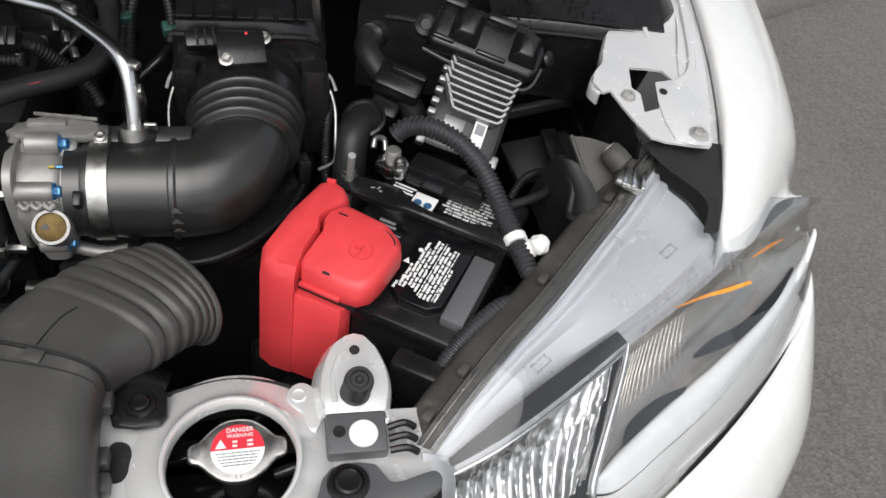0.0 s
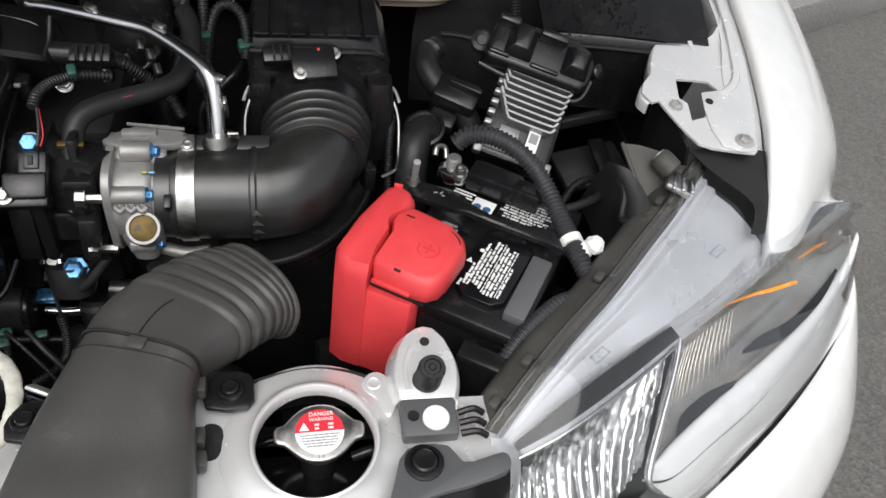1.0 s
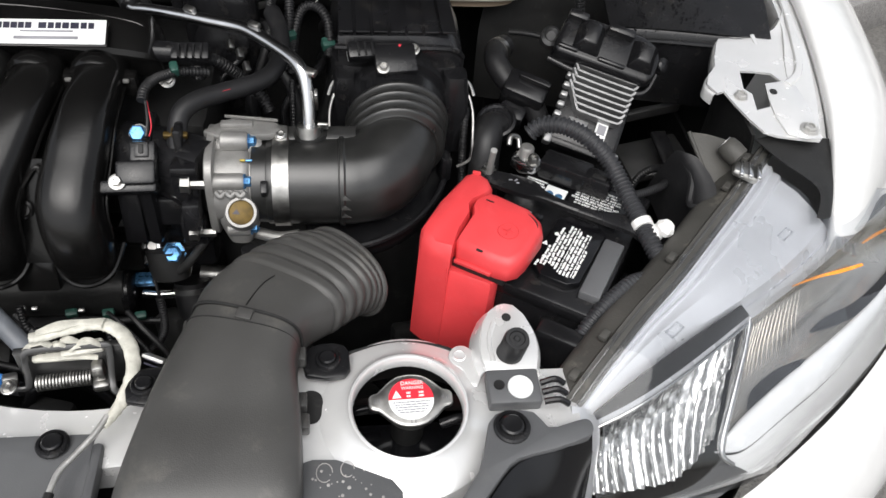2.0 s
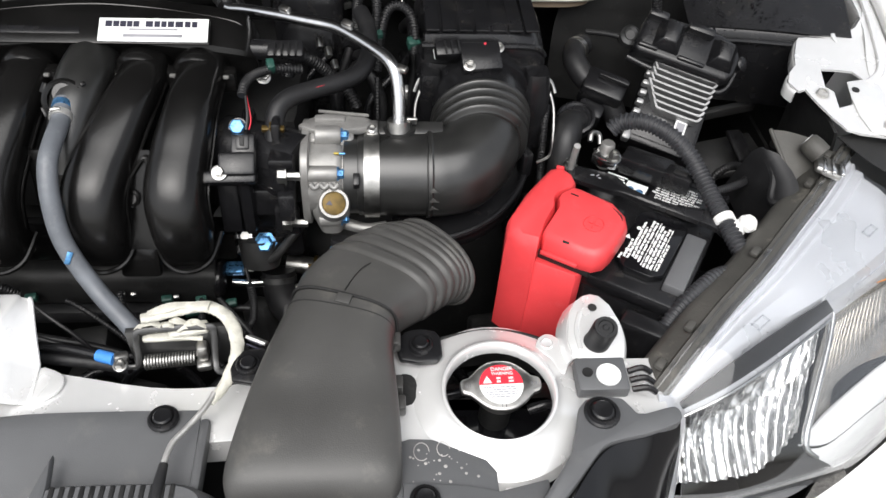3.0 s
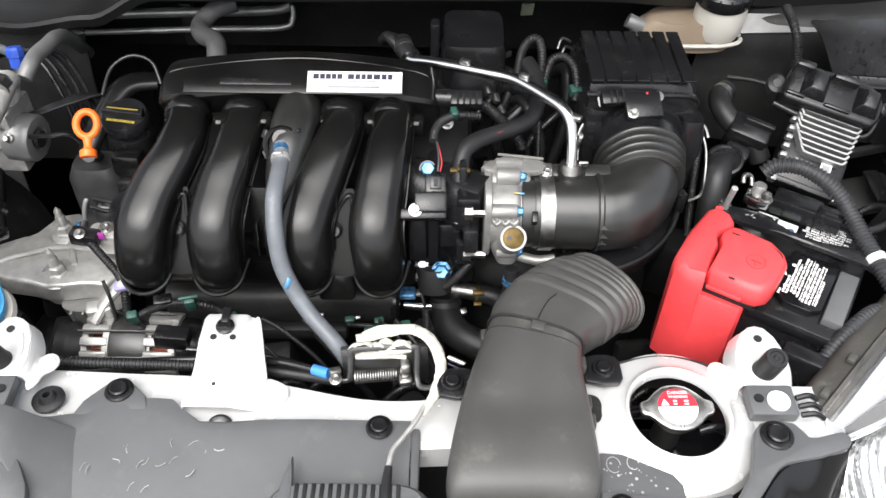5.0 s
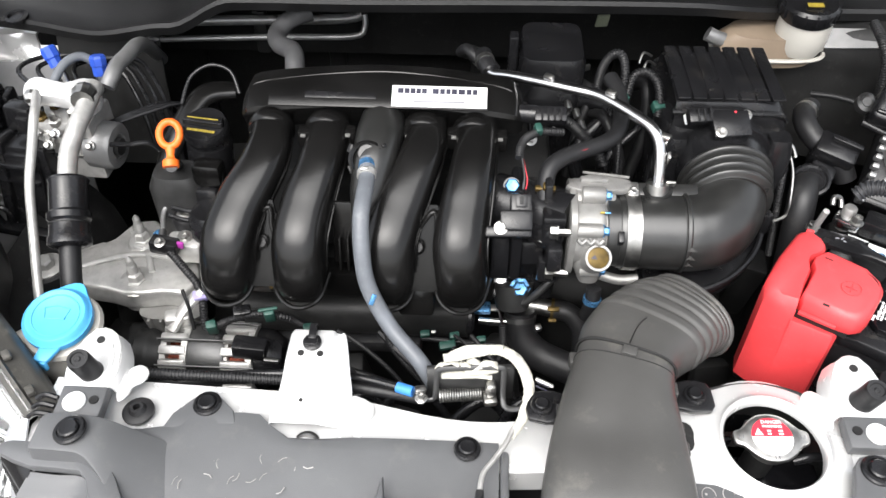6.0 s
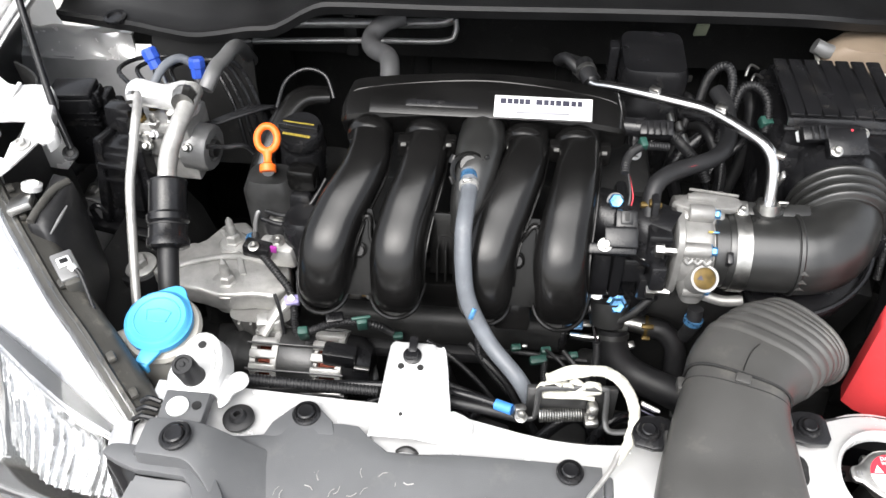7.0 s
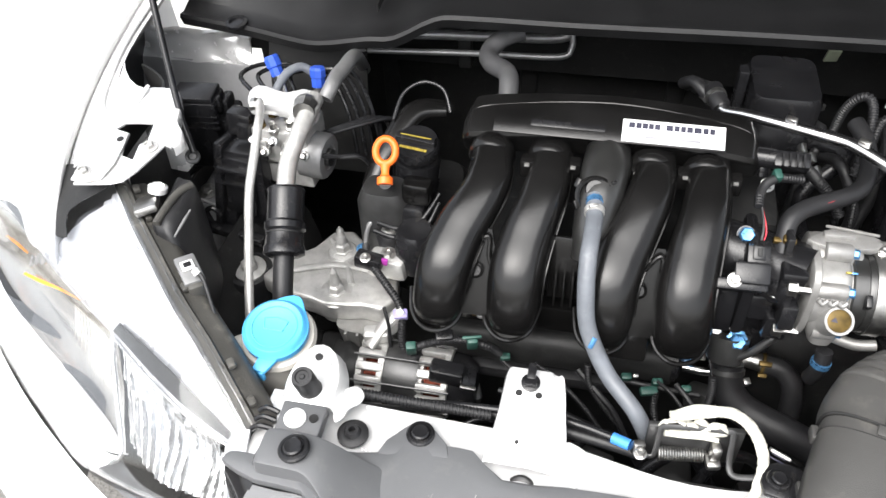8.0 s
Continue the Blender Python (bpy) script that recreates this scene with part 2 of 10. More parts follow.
def tube(pts, r, seg=12, n=6, caps=True, ribs=None, flat=1.0, bm=None, up=None):
    """A pipe along a smooth line; r: a radius or radii along it; ribs: (pitch, depth) of a corrugated hose."""
    bm = bm if bm is not None else bmesh.new()
    path = spline(pts, n) if n > 1 else [V(p) for p in pts]
    if ribs:
        fine, step, carry = [path[0]], ribs[0] / 4, 0.0
        total = sum((path[i + 1] - path[i]).length for i in range(len(path) - 1))
        count, cum, j = int(total / step), 0.0, 0
        dist = [0.0]
        for i in range(len(path) - 1):
            dist.append(dist[-1] + (path[i + 1] - path[i]).length)
        fine = []
        for k in range(count + 1):
            s = total * k / count
            while j < len(path) - 2 and dist[j + 1] < s:
                j += 1
            w = (s - dist[j]) / max(dist[j + 1] - dist[j], 1e-9)
            fine.append(path[j].lerp(path[j + 1], w))
        path = fine
    N = len(path)
    side = None
    loops = []
    for i, p in enumerate(path):
        t = (path[min(i + 1, N - 1)] - path[max(i - 1, 0)]).normalized()
        if side is None:
            ref = V(up) if up else (V((0, 0, 1)) if abs(t.z) < 0.9 else V((0, 1, 0)))
            side = t.cross(ref).normalized()
        side = (side - t * side.dot(t)).normalized()
        top = side.cross(t)
        rad = r if isinstance(r, (int, float)) else lerp_list(r, i / (N - 1))
        if ribs:
            rad *= 1.0 - (ribs[1] if i % 4 in (0, 3) else 0.0)
        loops.append([bm.verts.new(p + side * (rad * math.cos(a)) + top * (rad * flat * math.sin(a))) for a in (2 * math.pi * k / seg for k in range(seg))])
    for a, b in zip(loops, loops[1:]):
        for k in range(seg):
            bm.faces.new((a[k], a[(k + 1) % seg], b[(k + 1) % seg], b[k]))
    if caps:
        bm.faces.new(loops[0][::-1])
        bm.faces.new(loops[-1])
    return bm


def lathe(base, axis, prof, seg=24, bm=None, squash=1.0):
    """A turned shape: prof holds (radius, height) from base along axis."""
    b = bmesh.new()
    rings = []
    for r, h in prof:
        rings.append([b.verts.new((r * math.cos(2 * math.pi * k / seg), r * squash * math.sin(2 * math.pi * k / seg), h)) for k in range(seg)] if r > 1e-6 else [b.verts.new((0, 0, h))])
    for p, q in zip(rings, rings[1:]):
        for k in range(seg):
            k2 = (k + 1) % seg
            if len(p) == 1 and len(q) == 1:
                continue
            if len(p) == 1:
                b.faces.new((p[0], q[k], q[k2]))
            elif len(q) == 1:
                b.faces.new((p[k], p[k2], q[0]))
            else:
                b.faces.new((p[k], p[k2], q[k2], q[k]))
    if len(rings[0]) > 1:
        b.faces.new(rings[0][::-1])
    if len(rings[-1]) > 1:
        b.faces.new(rings[-1])
    q = V((0, 0, 1)).rotation_difference(V(axis).normalized())
    return put(bm if bm is not None else bmesh.new(), b, Matrix.Translation(base) @ q.to_matrix().to_4x4())


def prism(outline, h, bev=0.002, m=None, bm=None, seg=2, smooth=0):
    """A plate from a flat outline (x, y), h thick, laid out by the matrix m."""
    pts = outline
    if smooth:
        loop = [V((x, y, 0)) for x, y in outline]
        P = loop[-2:] + loop + loop[:2]
        pts = []
        for i in range(2, len(P) - 2):
            a, b, c, d = P[i - 1], P[i], P[i + 1], P[i + 2]
            for k in range(smooth):
                t = k / smooth
                w = 0.5 * ((2 * b) + (c - a) * t + (2 * a - 5 * b + 4 * c - d) * t * t + (3 * b - a - 3 * c + d) * t ** 3)
                pts.append((w.x, w.y))
    b = bmesh.new()
    lo = [b.verts.new((x, y, 0)) for x, y in pts]
    f = b.faces.new(lo)
    r = bmesh.ops.extrude_face_region(b, geom=[f])
    bmesh.ops.translate(b, verts=[v for v in r["geom"] if isinstance(v, bmesh.types.BMVert)], vec=(0, 0, h))
    bmesh.ops.recalc_face_normals(b, faces=b.faces)
    soften(b, bev, seg, 35)
    return put(bm if bm is not None else bmesh.new(), b, m or Matrix())


def sheet(rows, thick=0.002, n=1, m=1, bm=None):
    """A curved panel through rows of points, given a thickness. n, m: smoothing along and across."""
    grid = [spline(r, n) if n > 1 else [V(p) for p in r] for r in rows]
    if m > 1:
        cols = [spline([g[i] for g in grid], m) for i in range(len(grid[0]))]
        grid = [[c[j] for c in cols] for j in range(len(cols[0]))]
    b = bmesh.new()
    vs = [[b.verts.new(p) for p in g] for g in grid]
    for r1, r2 in zip(vs, vs[1:]):
        for i in range(len(r1) - 1):
            b.faces.new((r1[i], r1[i + 1], r2[i + 1], r2[i]))
    bmesh.ops.recalc_face_normals(b, faces=b.faces)
    if thick:
        bmesh.ops.solidify(b, geom=b.faces[:], thickness=thick)
    return put(bm if bm is not None else bmesh.new(), b, Matrix())


def loft(sections, n=1, caps=True, bm=None):
    """A skin over closed loops of points."""
    bm = bm if bm is not None else bmesh.new()
    if n > 1:
        cols = [spline([s[i] for s in sections], n) for i in range(len(sections[0]))]
        sections = [[c[j] for c in cols] for j in range(len(cols[0]))]
    vs = [[bm.verts.new(p) for p in s] for s in sections]
    k = len(vs[0])
    for a, b in zip(vs, vs[1:]):
        for i in range(k):
            bm.faces.new((a[i], a[(i + 1) % k], b[(i + 1) % k], b[i]))
    if caps:
        bm.faces.new(vs[0][::-1])
        bm.faces.new(vs[-1])
    return bm


def oval(c, u, v, p=2.0, seg=28):
    """A rounded loop with half axes u and v; p above 2 squares it."""
    c, u, v = V(c), V(u), V(v)
    out = []
    for k in range(seg):
        a = 2 * math.pi * k / seg
        x, y = math.cos(a), math.sin(a)
        out.append(c + u * math.copysign(abs(x) ** (2 / p), x) + v * math.copysign(abs(y) ** (2 / p), y))
    return out


def bolt(c, axis=(0, 0, 1), r=0.0055, parent=None, material=None, washer=1.6, name="bolt", label="", h=0.005):
    b = lathe(c, axis, [(r * washer, 0), (r * washer, 0.0012), (r * 1.15, 0.0016), (r * 1.15, 0.0018)], 18)
    lathe(c, axis, [(r, 0.001), (r, 0.001 + h * 0.8), (r * 0.85, 0.001 + h), (r * 0.55, 0.001 + h), (r * 0.5, h * 0.8)], 6, b)
    return part(name, b, material or STEEL, parent, label, 25)


def clip(c, axis=(0, 0, 1), r=0.0135):
    """A black push rivet with a raised centre."""
    t = thing("push_rivet", "round black plastic push rivet in a panel", "fastener", c, "push rivets")
    part("flange", lathe(c, axis, [(r, 0), (r, 0.002), (r * 0.9, 0.0035), (r * 0.74, 0.0037), (r * 0.7, 0.002), (r * 0.66, 0.002)], 24), PLASTIC, t)
    part("pin", lathe(c, axis, [(r * 0.62, 0.0018), (r * 0.62, 0.005), (r * 0.52, 0.0062), (r * 0.3, 0.0058), (0, 0.0056)], 20), PLASTIC, t)
    return t


def text(body, size, m, material, parent, name="lettering", depth=0.0004, align="CENTER"):
    cu = bpy.data.curves.new("lettering", "FONT")
    cu.body, cu.size, cu.align_x, cu.align_y, cu.extrude = body, size, align, "CENTER", depth
    tmp = bpy.data.objects.new("tmp", cu)
    me = bpy.data.meshes.new_from_object(tmp)
    bpy.data.objects.remove(tmp)
    me.transform(m)
    b = bmesh.new()
    b.from_mesh(me)
    bpy.data.meshes.remove(me)
    return part(name, b, material, parent)


def bars(m, w, rows, material, parent, name="print", h=0.0004, seed=1):
    """Lines of print too small to read: rows holds (y, height, start, end) as parts of the width w."""
    rnd = random.Random(seed)
    b = bmesh.new()
    for y, hh, a, e in rows:
        x = a
        while x < e - 0.02:
            step = min(rnd.uniform(0.05, 0.16), e - x)
            box((w * (x + step / 2), y, 0), (w * (step - 0.018), hh, h), (0, 0, 0), 0, 1, bm=b)
            x += step
    b.transform(m)
    return part(name, b, material, parent)


def scrawl(m, w, z, rows, material, parent, seed=1):
    """Lines of small print, each a string of short uneven bars; rows holds (y, height, start, end)."""
    rnd = random.Random(seed)
    for y, hh, a, e in rows:
        b = bmesh.new()
        x = a
        while x < e - 0.015:
            word = min(rnd.uniform(0.05, 0.2), e - x)
            k = x
            while k < x + word - 0.004:
                step = min(rnd.uniform(0.010, 0.03), x + word - k)
                box((w * (k + step / 2), y + rnd.uniform(-0.12, 0.12) * hh, z), (max(w * step - 0.00035, 0.0003), hh * rnd.uniform(0.55, 0.9), 0.0004), bev=0, bm=b)
                k += step
            x += word + 0.02
        b.transform(m)
        part("print_line", b, material, parent)

# ---- setting: ground, kerb, engine bay walls ----
b = bmesh.new()
bmesh.ops.create_grid(b, x_segments=2, y_segments=2, size=400)
single("ground", b, ASPHALT, "worn grey asphalt of a parking lot", "ground", kind="structure")
K = pose(2.05, 2.03, 0, 0, 0, 24.5)
b = box((20, 0.075, 0.06), (60, 0.15, 0.14), bev=0.012)
b.transform(K)
single("kerb", b, KERB, "dark grey concrete kerb beside the asphalt", "kerb", kind="structure")
b = box((20, 2.65, 0.055), (60, 5.0, 0.135), bev=0.004)
b.transform(K)
single("pavement", b, CONCRETE, "pale concrete pavement behind the kerb", "pavement", kind="structure")

# dark walls that close the engine bay; deep shade is put into their colour
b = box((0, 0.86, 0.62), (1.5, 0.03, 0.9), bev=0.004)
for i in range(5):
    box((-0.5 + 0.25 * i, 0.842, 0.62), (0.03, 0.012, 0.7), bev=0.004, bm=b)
single("wall_rear", b, SHADE, "firewall at the back of the engine bay, coloured near-black for shade", "wall", kind="structure")
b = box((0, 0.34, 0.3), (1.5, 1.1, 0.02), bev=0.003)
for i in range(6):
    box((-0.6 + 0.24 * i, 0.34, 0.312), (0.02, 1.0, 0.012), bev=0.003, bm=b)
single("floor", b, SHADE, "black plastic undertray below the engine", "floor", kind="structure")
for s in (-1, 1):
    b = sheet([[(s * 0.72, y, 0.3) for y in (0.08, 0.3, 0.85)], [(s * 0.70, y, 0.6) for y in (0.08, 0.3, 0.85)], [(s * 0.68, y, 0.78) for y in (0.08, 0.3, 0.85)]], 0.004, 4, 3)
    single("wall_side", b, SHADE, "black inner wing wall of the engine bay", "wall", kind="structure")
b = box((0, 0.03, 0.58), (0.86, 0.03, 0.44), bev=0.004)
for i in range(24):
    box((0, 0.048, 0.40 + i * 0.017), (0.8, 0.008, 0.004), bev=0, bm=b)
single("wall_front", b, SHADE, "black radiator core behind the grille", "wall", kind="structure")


# ---- body panels ----
def fender(s):
    """The outer skin of a front wing, its inner flange and the bracket that carries it."""
    t = thing("front_fender", "glossy white painted front wing with a bolted inner flange", "car body", (s * 0.72, 0.45, 0.4), "front wings")
    q = lambda L: [(s * x, y, z) for x, y, z in L]
    # lines from the seam outwards, the first along the edge above the lamp
    lines = [q([(0.697, 0.150, 0.868), (0.698, 0.149, 0.888), (0.742, 0.171, 0.877), (0.798, 0.230, 0.869), (0.856, 0.262, 0.848), (0.866, 0.30, 0.76), (0.85, 0.32, 0.45)])]
    for y, x, z in ((0.235, 0.722, 0.930), (0.32, 0.742, 0.951), (0.44, 0.758, 0.974), (0.62, 0.770, 0.999), (0.85, 0.772, 1.02)):
        k = max(0.0, (0.34 - y) / 0.12)
        lines.append(q([(x - 0.001, y, z - 0.018), (x, y, z), (x + 0.048, y + 0.015 * k, z - 0.010), (x + 0.106, y + 0.045 * k, z - 0.048), (x + 0.140, y + 0.06 * k, z - 0.115), (x + 0.14, y + 0.06 * k, z - 0.2), (x + 0.125, y + 0.06 * k, z - 0.48)]))
    part("outer_skin", sheet(lines, 0.0015, 4, 5), WHITE, t, angle=60)
    seam = [(0.702, 0.165, 0.895), (0.722, 0.235, 0.930), (0.742, 0.32, 0.951), (0.758, 0.44, 0.974), (0.770, 0.62, 0.999), (0.772, 0.85, 1.02)]
    off = lambda dx, dz, n: q([(x + dx, y, z + dz) for x, y, z in seam[n:]])
    part("channel", sheet([off(-0.002, -0.018, 1), off(-0.009, -0.020, 1), off(-0.012, -0.013, 1), off(-0.015, -0.008, 1)], 0.0012, 5, 1), INNER, t)
    # top flange running back along the bay
    rows = [q([(0.708, 0.246, 0.931), (0.727, 0.32, 0.947), (0.743, 0.42, 0.964), (0.755, 0.62, 0.991), (0.757, 0.85, 1.01)]),
            q([(0.702, 0.246, 0.935), (0.716, 0.325, 0.950), (0.733, 0.42, 0.969), (0.742, 0.62, 0.993), (0.745, 0.85, 1.012)]),
            q([(0.692, 0.248, 0.938), (0.700, 0.335, 0.952), (0.722, 0.43, 0.970), (0.726, 0.62, 0.994), (0.73, 0.85, 1.013)])]
    part("flange", sheet(rows, 0.0015, 4, 2), INNER, t)
    part("flange_rib", tube(q([(0.735, 0.62, 0.997), (0.733, 0.46, 0.978), (0.722, 0.37, 0.961), (0.712, 0.335, 0.954), (0.694, 0.318, 0.951)]), 0.0045, 8, 6, flat=0.55), INNER, t)
    if s > 0:
        part("inner_drop", sheet([q([(0.722, 0.424, 0.969), (0.723, 0.50, 0.978), (0.726, 0.62, 0.993), (0.73, 0.85, 1.012)]), q([(0.716, 0.424, 0.955), (0.717, 0.50, 0.964), (0.72, 0.62, 0.98), (0.724, 0.85, 1.0)]), q([(0.712, 0.424, 0.86), (0.712, 0.50, 0.86), (0.715, 0.62, 0.86), (0.72, 0.85, 0.86)])], 0.002, 4, 3), BARE, t, "grey painted inner wing edge")
    # bracket plate with a window
    pl = bmesh.new()
    outer = [(0.653, 0.411), (0.643, 0.398), (0.631, 0.370), (0.625, 0.351), (0.612, 0.335), (0.606, 0.320), (0.613, 0.306), (0.621, 0.309), (0.627, 0.290), (0.636, 0.267), (0.645, 0.250), (0.658, 0.244), (0.680, 0.240), (0.700, 0.237), (0.702, 0.28), (0.708, 0.33), (0.722, 0.39), (0.726, 0.43), (0.722, 0.421), (0.712, 0.409), (0.700, 0.402), (0.690, 0.401), (0.672, 0.408)]
    hole = [(0.650, 0.343), (0.668, 0.342), (0.684, 0.339), (0.691, 0.325), (0.671, 0.321), (0.669, 0.303), (0.664, 0.286), (0.648, 0.281), (0.651, 0.305), (0.644, 0.313)]
    vo = [pl.verts.new((s * x, y, 0)) for x, y in outer]
    vh = [pl.verts.new((s * x, y, 0)) for x, y in hole]
    eds = [pl.edges.new((a, c)) for L in (vo, vh) for a, c in zip(L, L[1:] + L[:1])]
    bmesh.ops.triangle_fill(pl, use_beauty=True, use_dissolve=False, edges=eds)
    bmesh.ops.recalc_face_normals(pl, faces=pl.faces)
    bmesh.ops.solidify(pl, geom=pl.faces[:], thickness=0.0025)
    ht = lambda x, y: 0.936 + 0.13 * max(0.0, min(y, 0.33) - 0.24) + max(0.0, y - 0.36) * (0.06 + 0.25 * max(0.0, x - 0.66) / 0.06)
    for v in pl.verts:
        v.co.z += ht(abs(v.co.x), v.co.y)
    br = part("bracket", pl, INNER, t, "white painted steel bracket with a window", 30)
    edge = [(0.653, 0.411), (0.643, 0.398), (0.631, 0.370), (0.625, 0.351), (0.612, 0.335), (0.606, 0.320), (0.612, 0.308)]
    part("turned_edge", sheet([q([(x, y, ht(x, y)) for x, y in edge]), q([(x - 0.002, y, ht(x, y) - 0.003) for x, y in edge]), q([(x - 0.002, y, ht(x, y) - 0.014) for x, y in edge])], 0.002, 3, 2), INNER, br)
    part("fold", tube(q([(0.684, 0.402, 0.9585), (0.686, 0.375, 0.952), (0.685, 0.345, 0.9485)]), 0.003, 8, 4, flat=0.5), INNER, br)
    tab = prism([(s * x, y) for x, y in [(0.669, 0.320), (0.690, 0.325), (0.703, 0.318), (0.706, 0.29), (0.702, 0.240), (0.684, 0.240), (0.668, 0.247), (0.664, 0.27), (0.665, 0.296)]], 0.002, 0.0007, Matrix.Translation((0, 0, 0.9085)) @ pose(0, 0, 0, 7.2, 0, 0))
    part("tab", tab, INNER, br)
    part("hole", lathe((s * 0.674, 0.306, 0.9487), (0, -0.12, 1), [(0.0042, 0), (0.0042, 0.001), (0, 0.001)], 16), SHADE, br, "dark drilled hole")
    bolt((s * 0.637, 0.302, 0.9450), (0, -0.12, 1), 0.0062, br, MOUNT, 1.7)
    bolt((s * 0.693, 0.251, 0.9415), (0, -0.12, 1), 0.0062, br, MOUNT, 1.6)
    if s < 0:
        br.location += V((0.015, -0.026, 0.003))
    # inner wing below the bracket; the shade there is put into its near-black colour
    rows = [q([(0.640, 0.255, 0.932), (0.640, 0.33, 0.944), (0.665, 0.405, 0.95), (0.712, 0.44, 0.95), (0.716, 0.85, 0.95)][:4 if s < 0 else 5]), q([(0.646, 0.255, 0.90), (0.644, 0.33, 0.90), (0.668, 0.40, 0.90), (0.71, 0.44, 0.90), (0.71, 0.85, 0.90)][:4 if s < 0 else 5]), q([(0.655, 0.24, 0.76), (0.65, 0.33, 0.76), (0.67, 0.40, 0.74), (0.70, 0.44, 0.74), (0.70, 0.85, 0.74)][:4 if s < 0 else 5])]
    part("inner_wing", sheet(rows, 0.003, 4, 2), SHADE, t, "inner wing, coloured near-black for shade")
    return t


for s in (-1, 1):
    fender(s)


def bumper():
    t = thing("front_bumper", "glossy white painted front bumper skin", "car body", (0, -0.2, 0.25))
    for s in (-1, 1):
        rows = [[(s * x, y, z) for x, y, z in L] for L in (
            [(0.40, -0.10, 0.772), (0.53, -0.072, 0.775), (0.65, -0.004, 0.778), (0.745, 0.066, 0.783), (0.812, 0.130, 0.790), (0.850, 0.190, 0.797), (0.868, 0.26, 0.803), (0.87, 0.36, 0.81)],
            [(0.40, -0.115, 0.772), (0.535, -0.086, 0.775), (0.66, -0.014, 0.778), (0.755, 0.060, 0.782), (0.822, 0.126, 0.789), (0.858, 0.188, 0.796), (0.874, 0.26, 0.802), (0.875, 0.36, 0.81)],
            [(0.40, -0.135, 0.752), (0.545, -0.105, 0.755), (0.685, -0.030, 0.755), (0.785, 0.048, 0.756), (0.840, 0.115, 0.760), (0.872, 0.185, 0.765), (0.888, 0.26, 0.77), (0.888, 0.36, 0.775)],
            [(0.40, -0.15, 0.70), (0.55, -0.12, 0.70), (0.715, -0.045, 0.70), (0.812, 0.035, 0.70), (0.862, 0.105, 0.70), (0.890, 0.18, 0.70), (0.904, 0.26, 0.70), (0.904, 0.36, 0.70)],
            [(0.40, -0.15, 0.63), (0.55, -0.12, 0.63), (0.715, -0.045, 0.63), (0.812, 0.037, 0.63), (0.862, 0.107, 0.63), (0.890, 0.18, 0.63), (0.904, 0.26, 0.63), (0.904, 0.36, 0.63)],
            [(0.40, -0.15, 0.3), (0.55, -0.12, 0.3), (0.71, -0.04, 0.3), (0.805, 0.04, 0.3), (0.865, 0.11, 0.3), (0.895, 0.18, 0.3), (0.905, 0.26, 0.3), (0.905, 0.36, 0.3)])]
        part("corner_skin", sheet(rows, 0.002, 5, 4), WHITE, t, angle=60)
    rows = [[(x, -0.20 + 0.35 * x * x, z) for x in (-0.42, -0.2, 0, 0.2, 0.42)] for z in (0.80, 0.6, 0.3)]
    part("centre_skin", sheet(rows, 0.003, 4, 3), GLOSSY, t, "glossy black grille panel")


bumper()


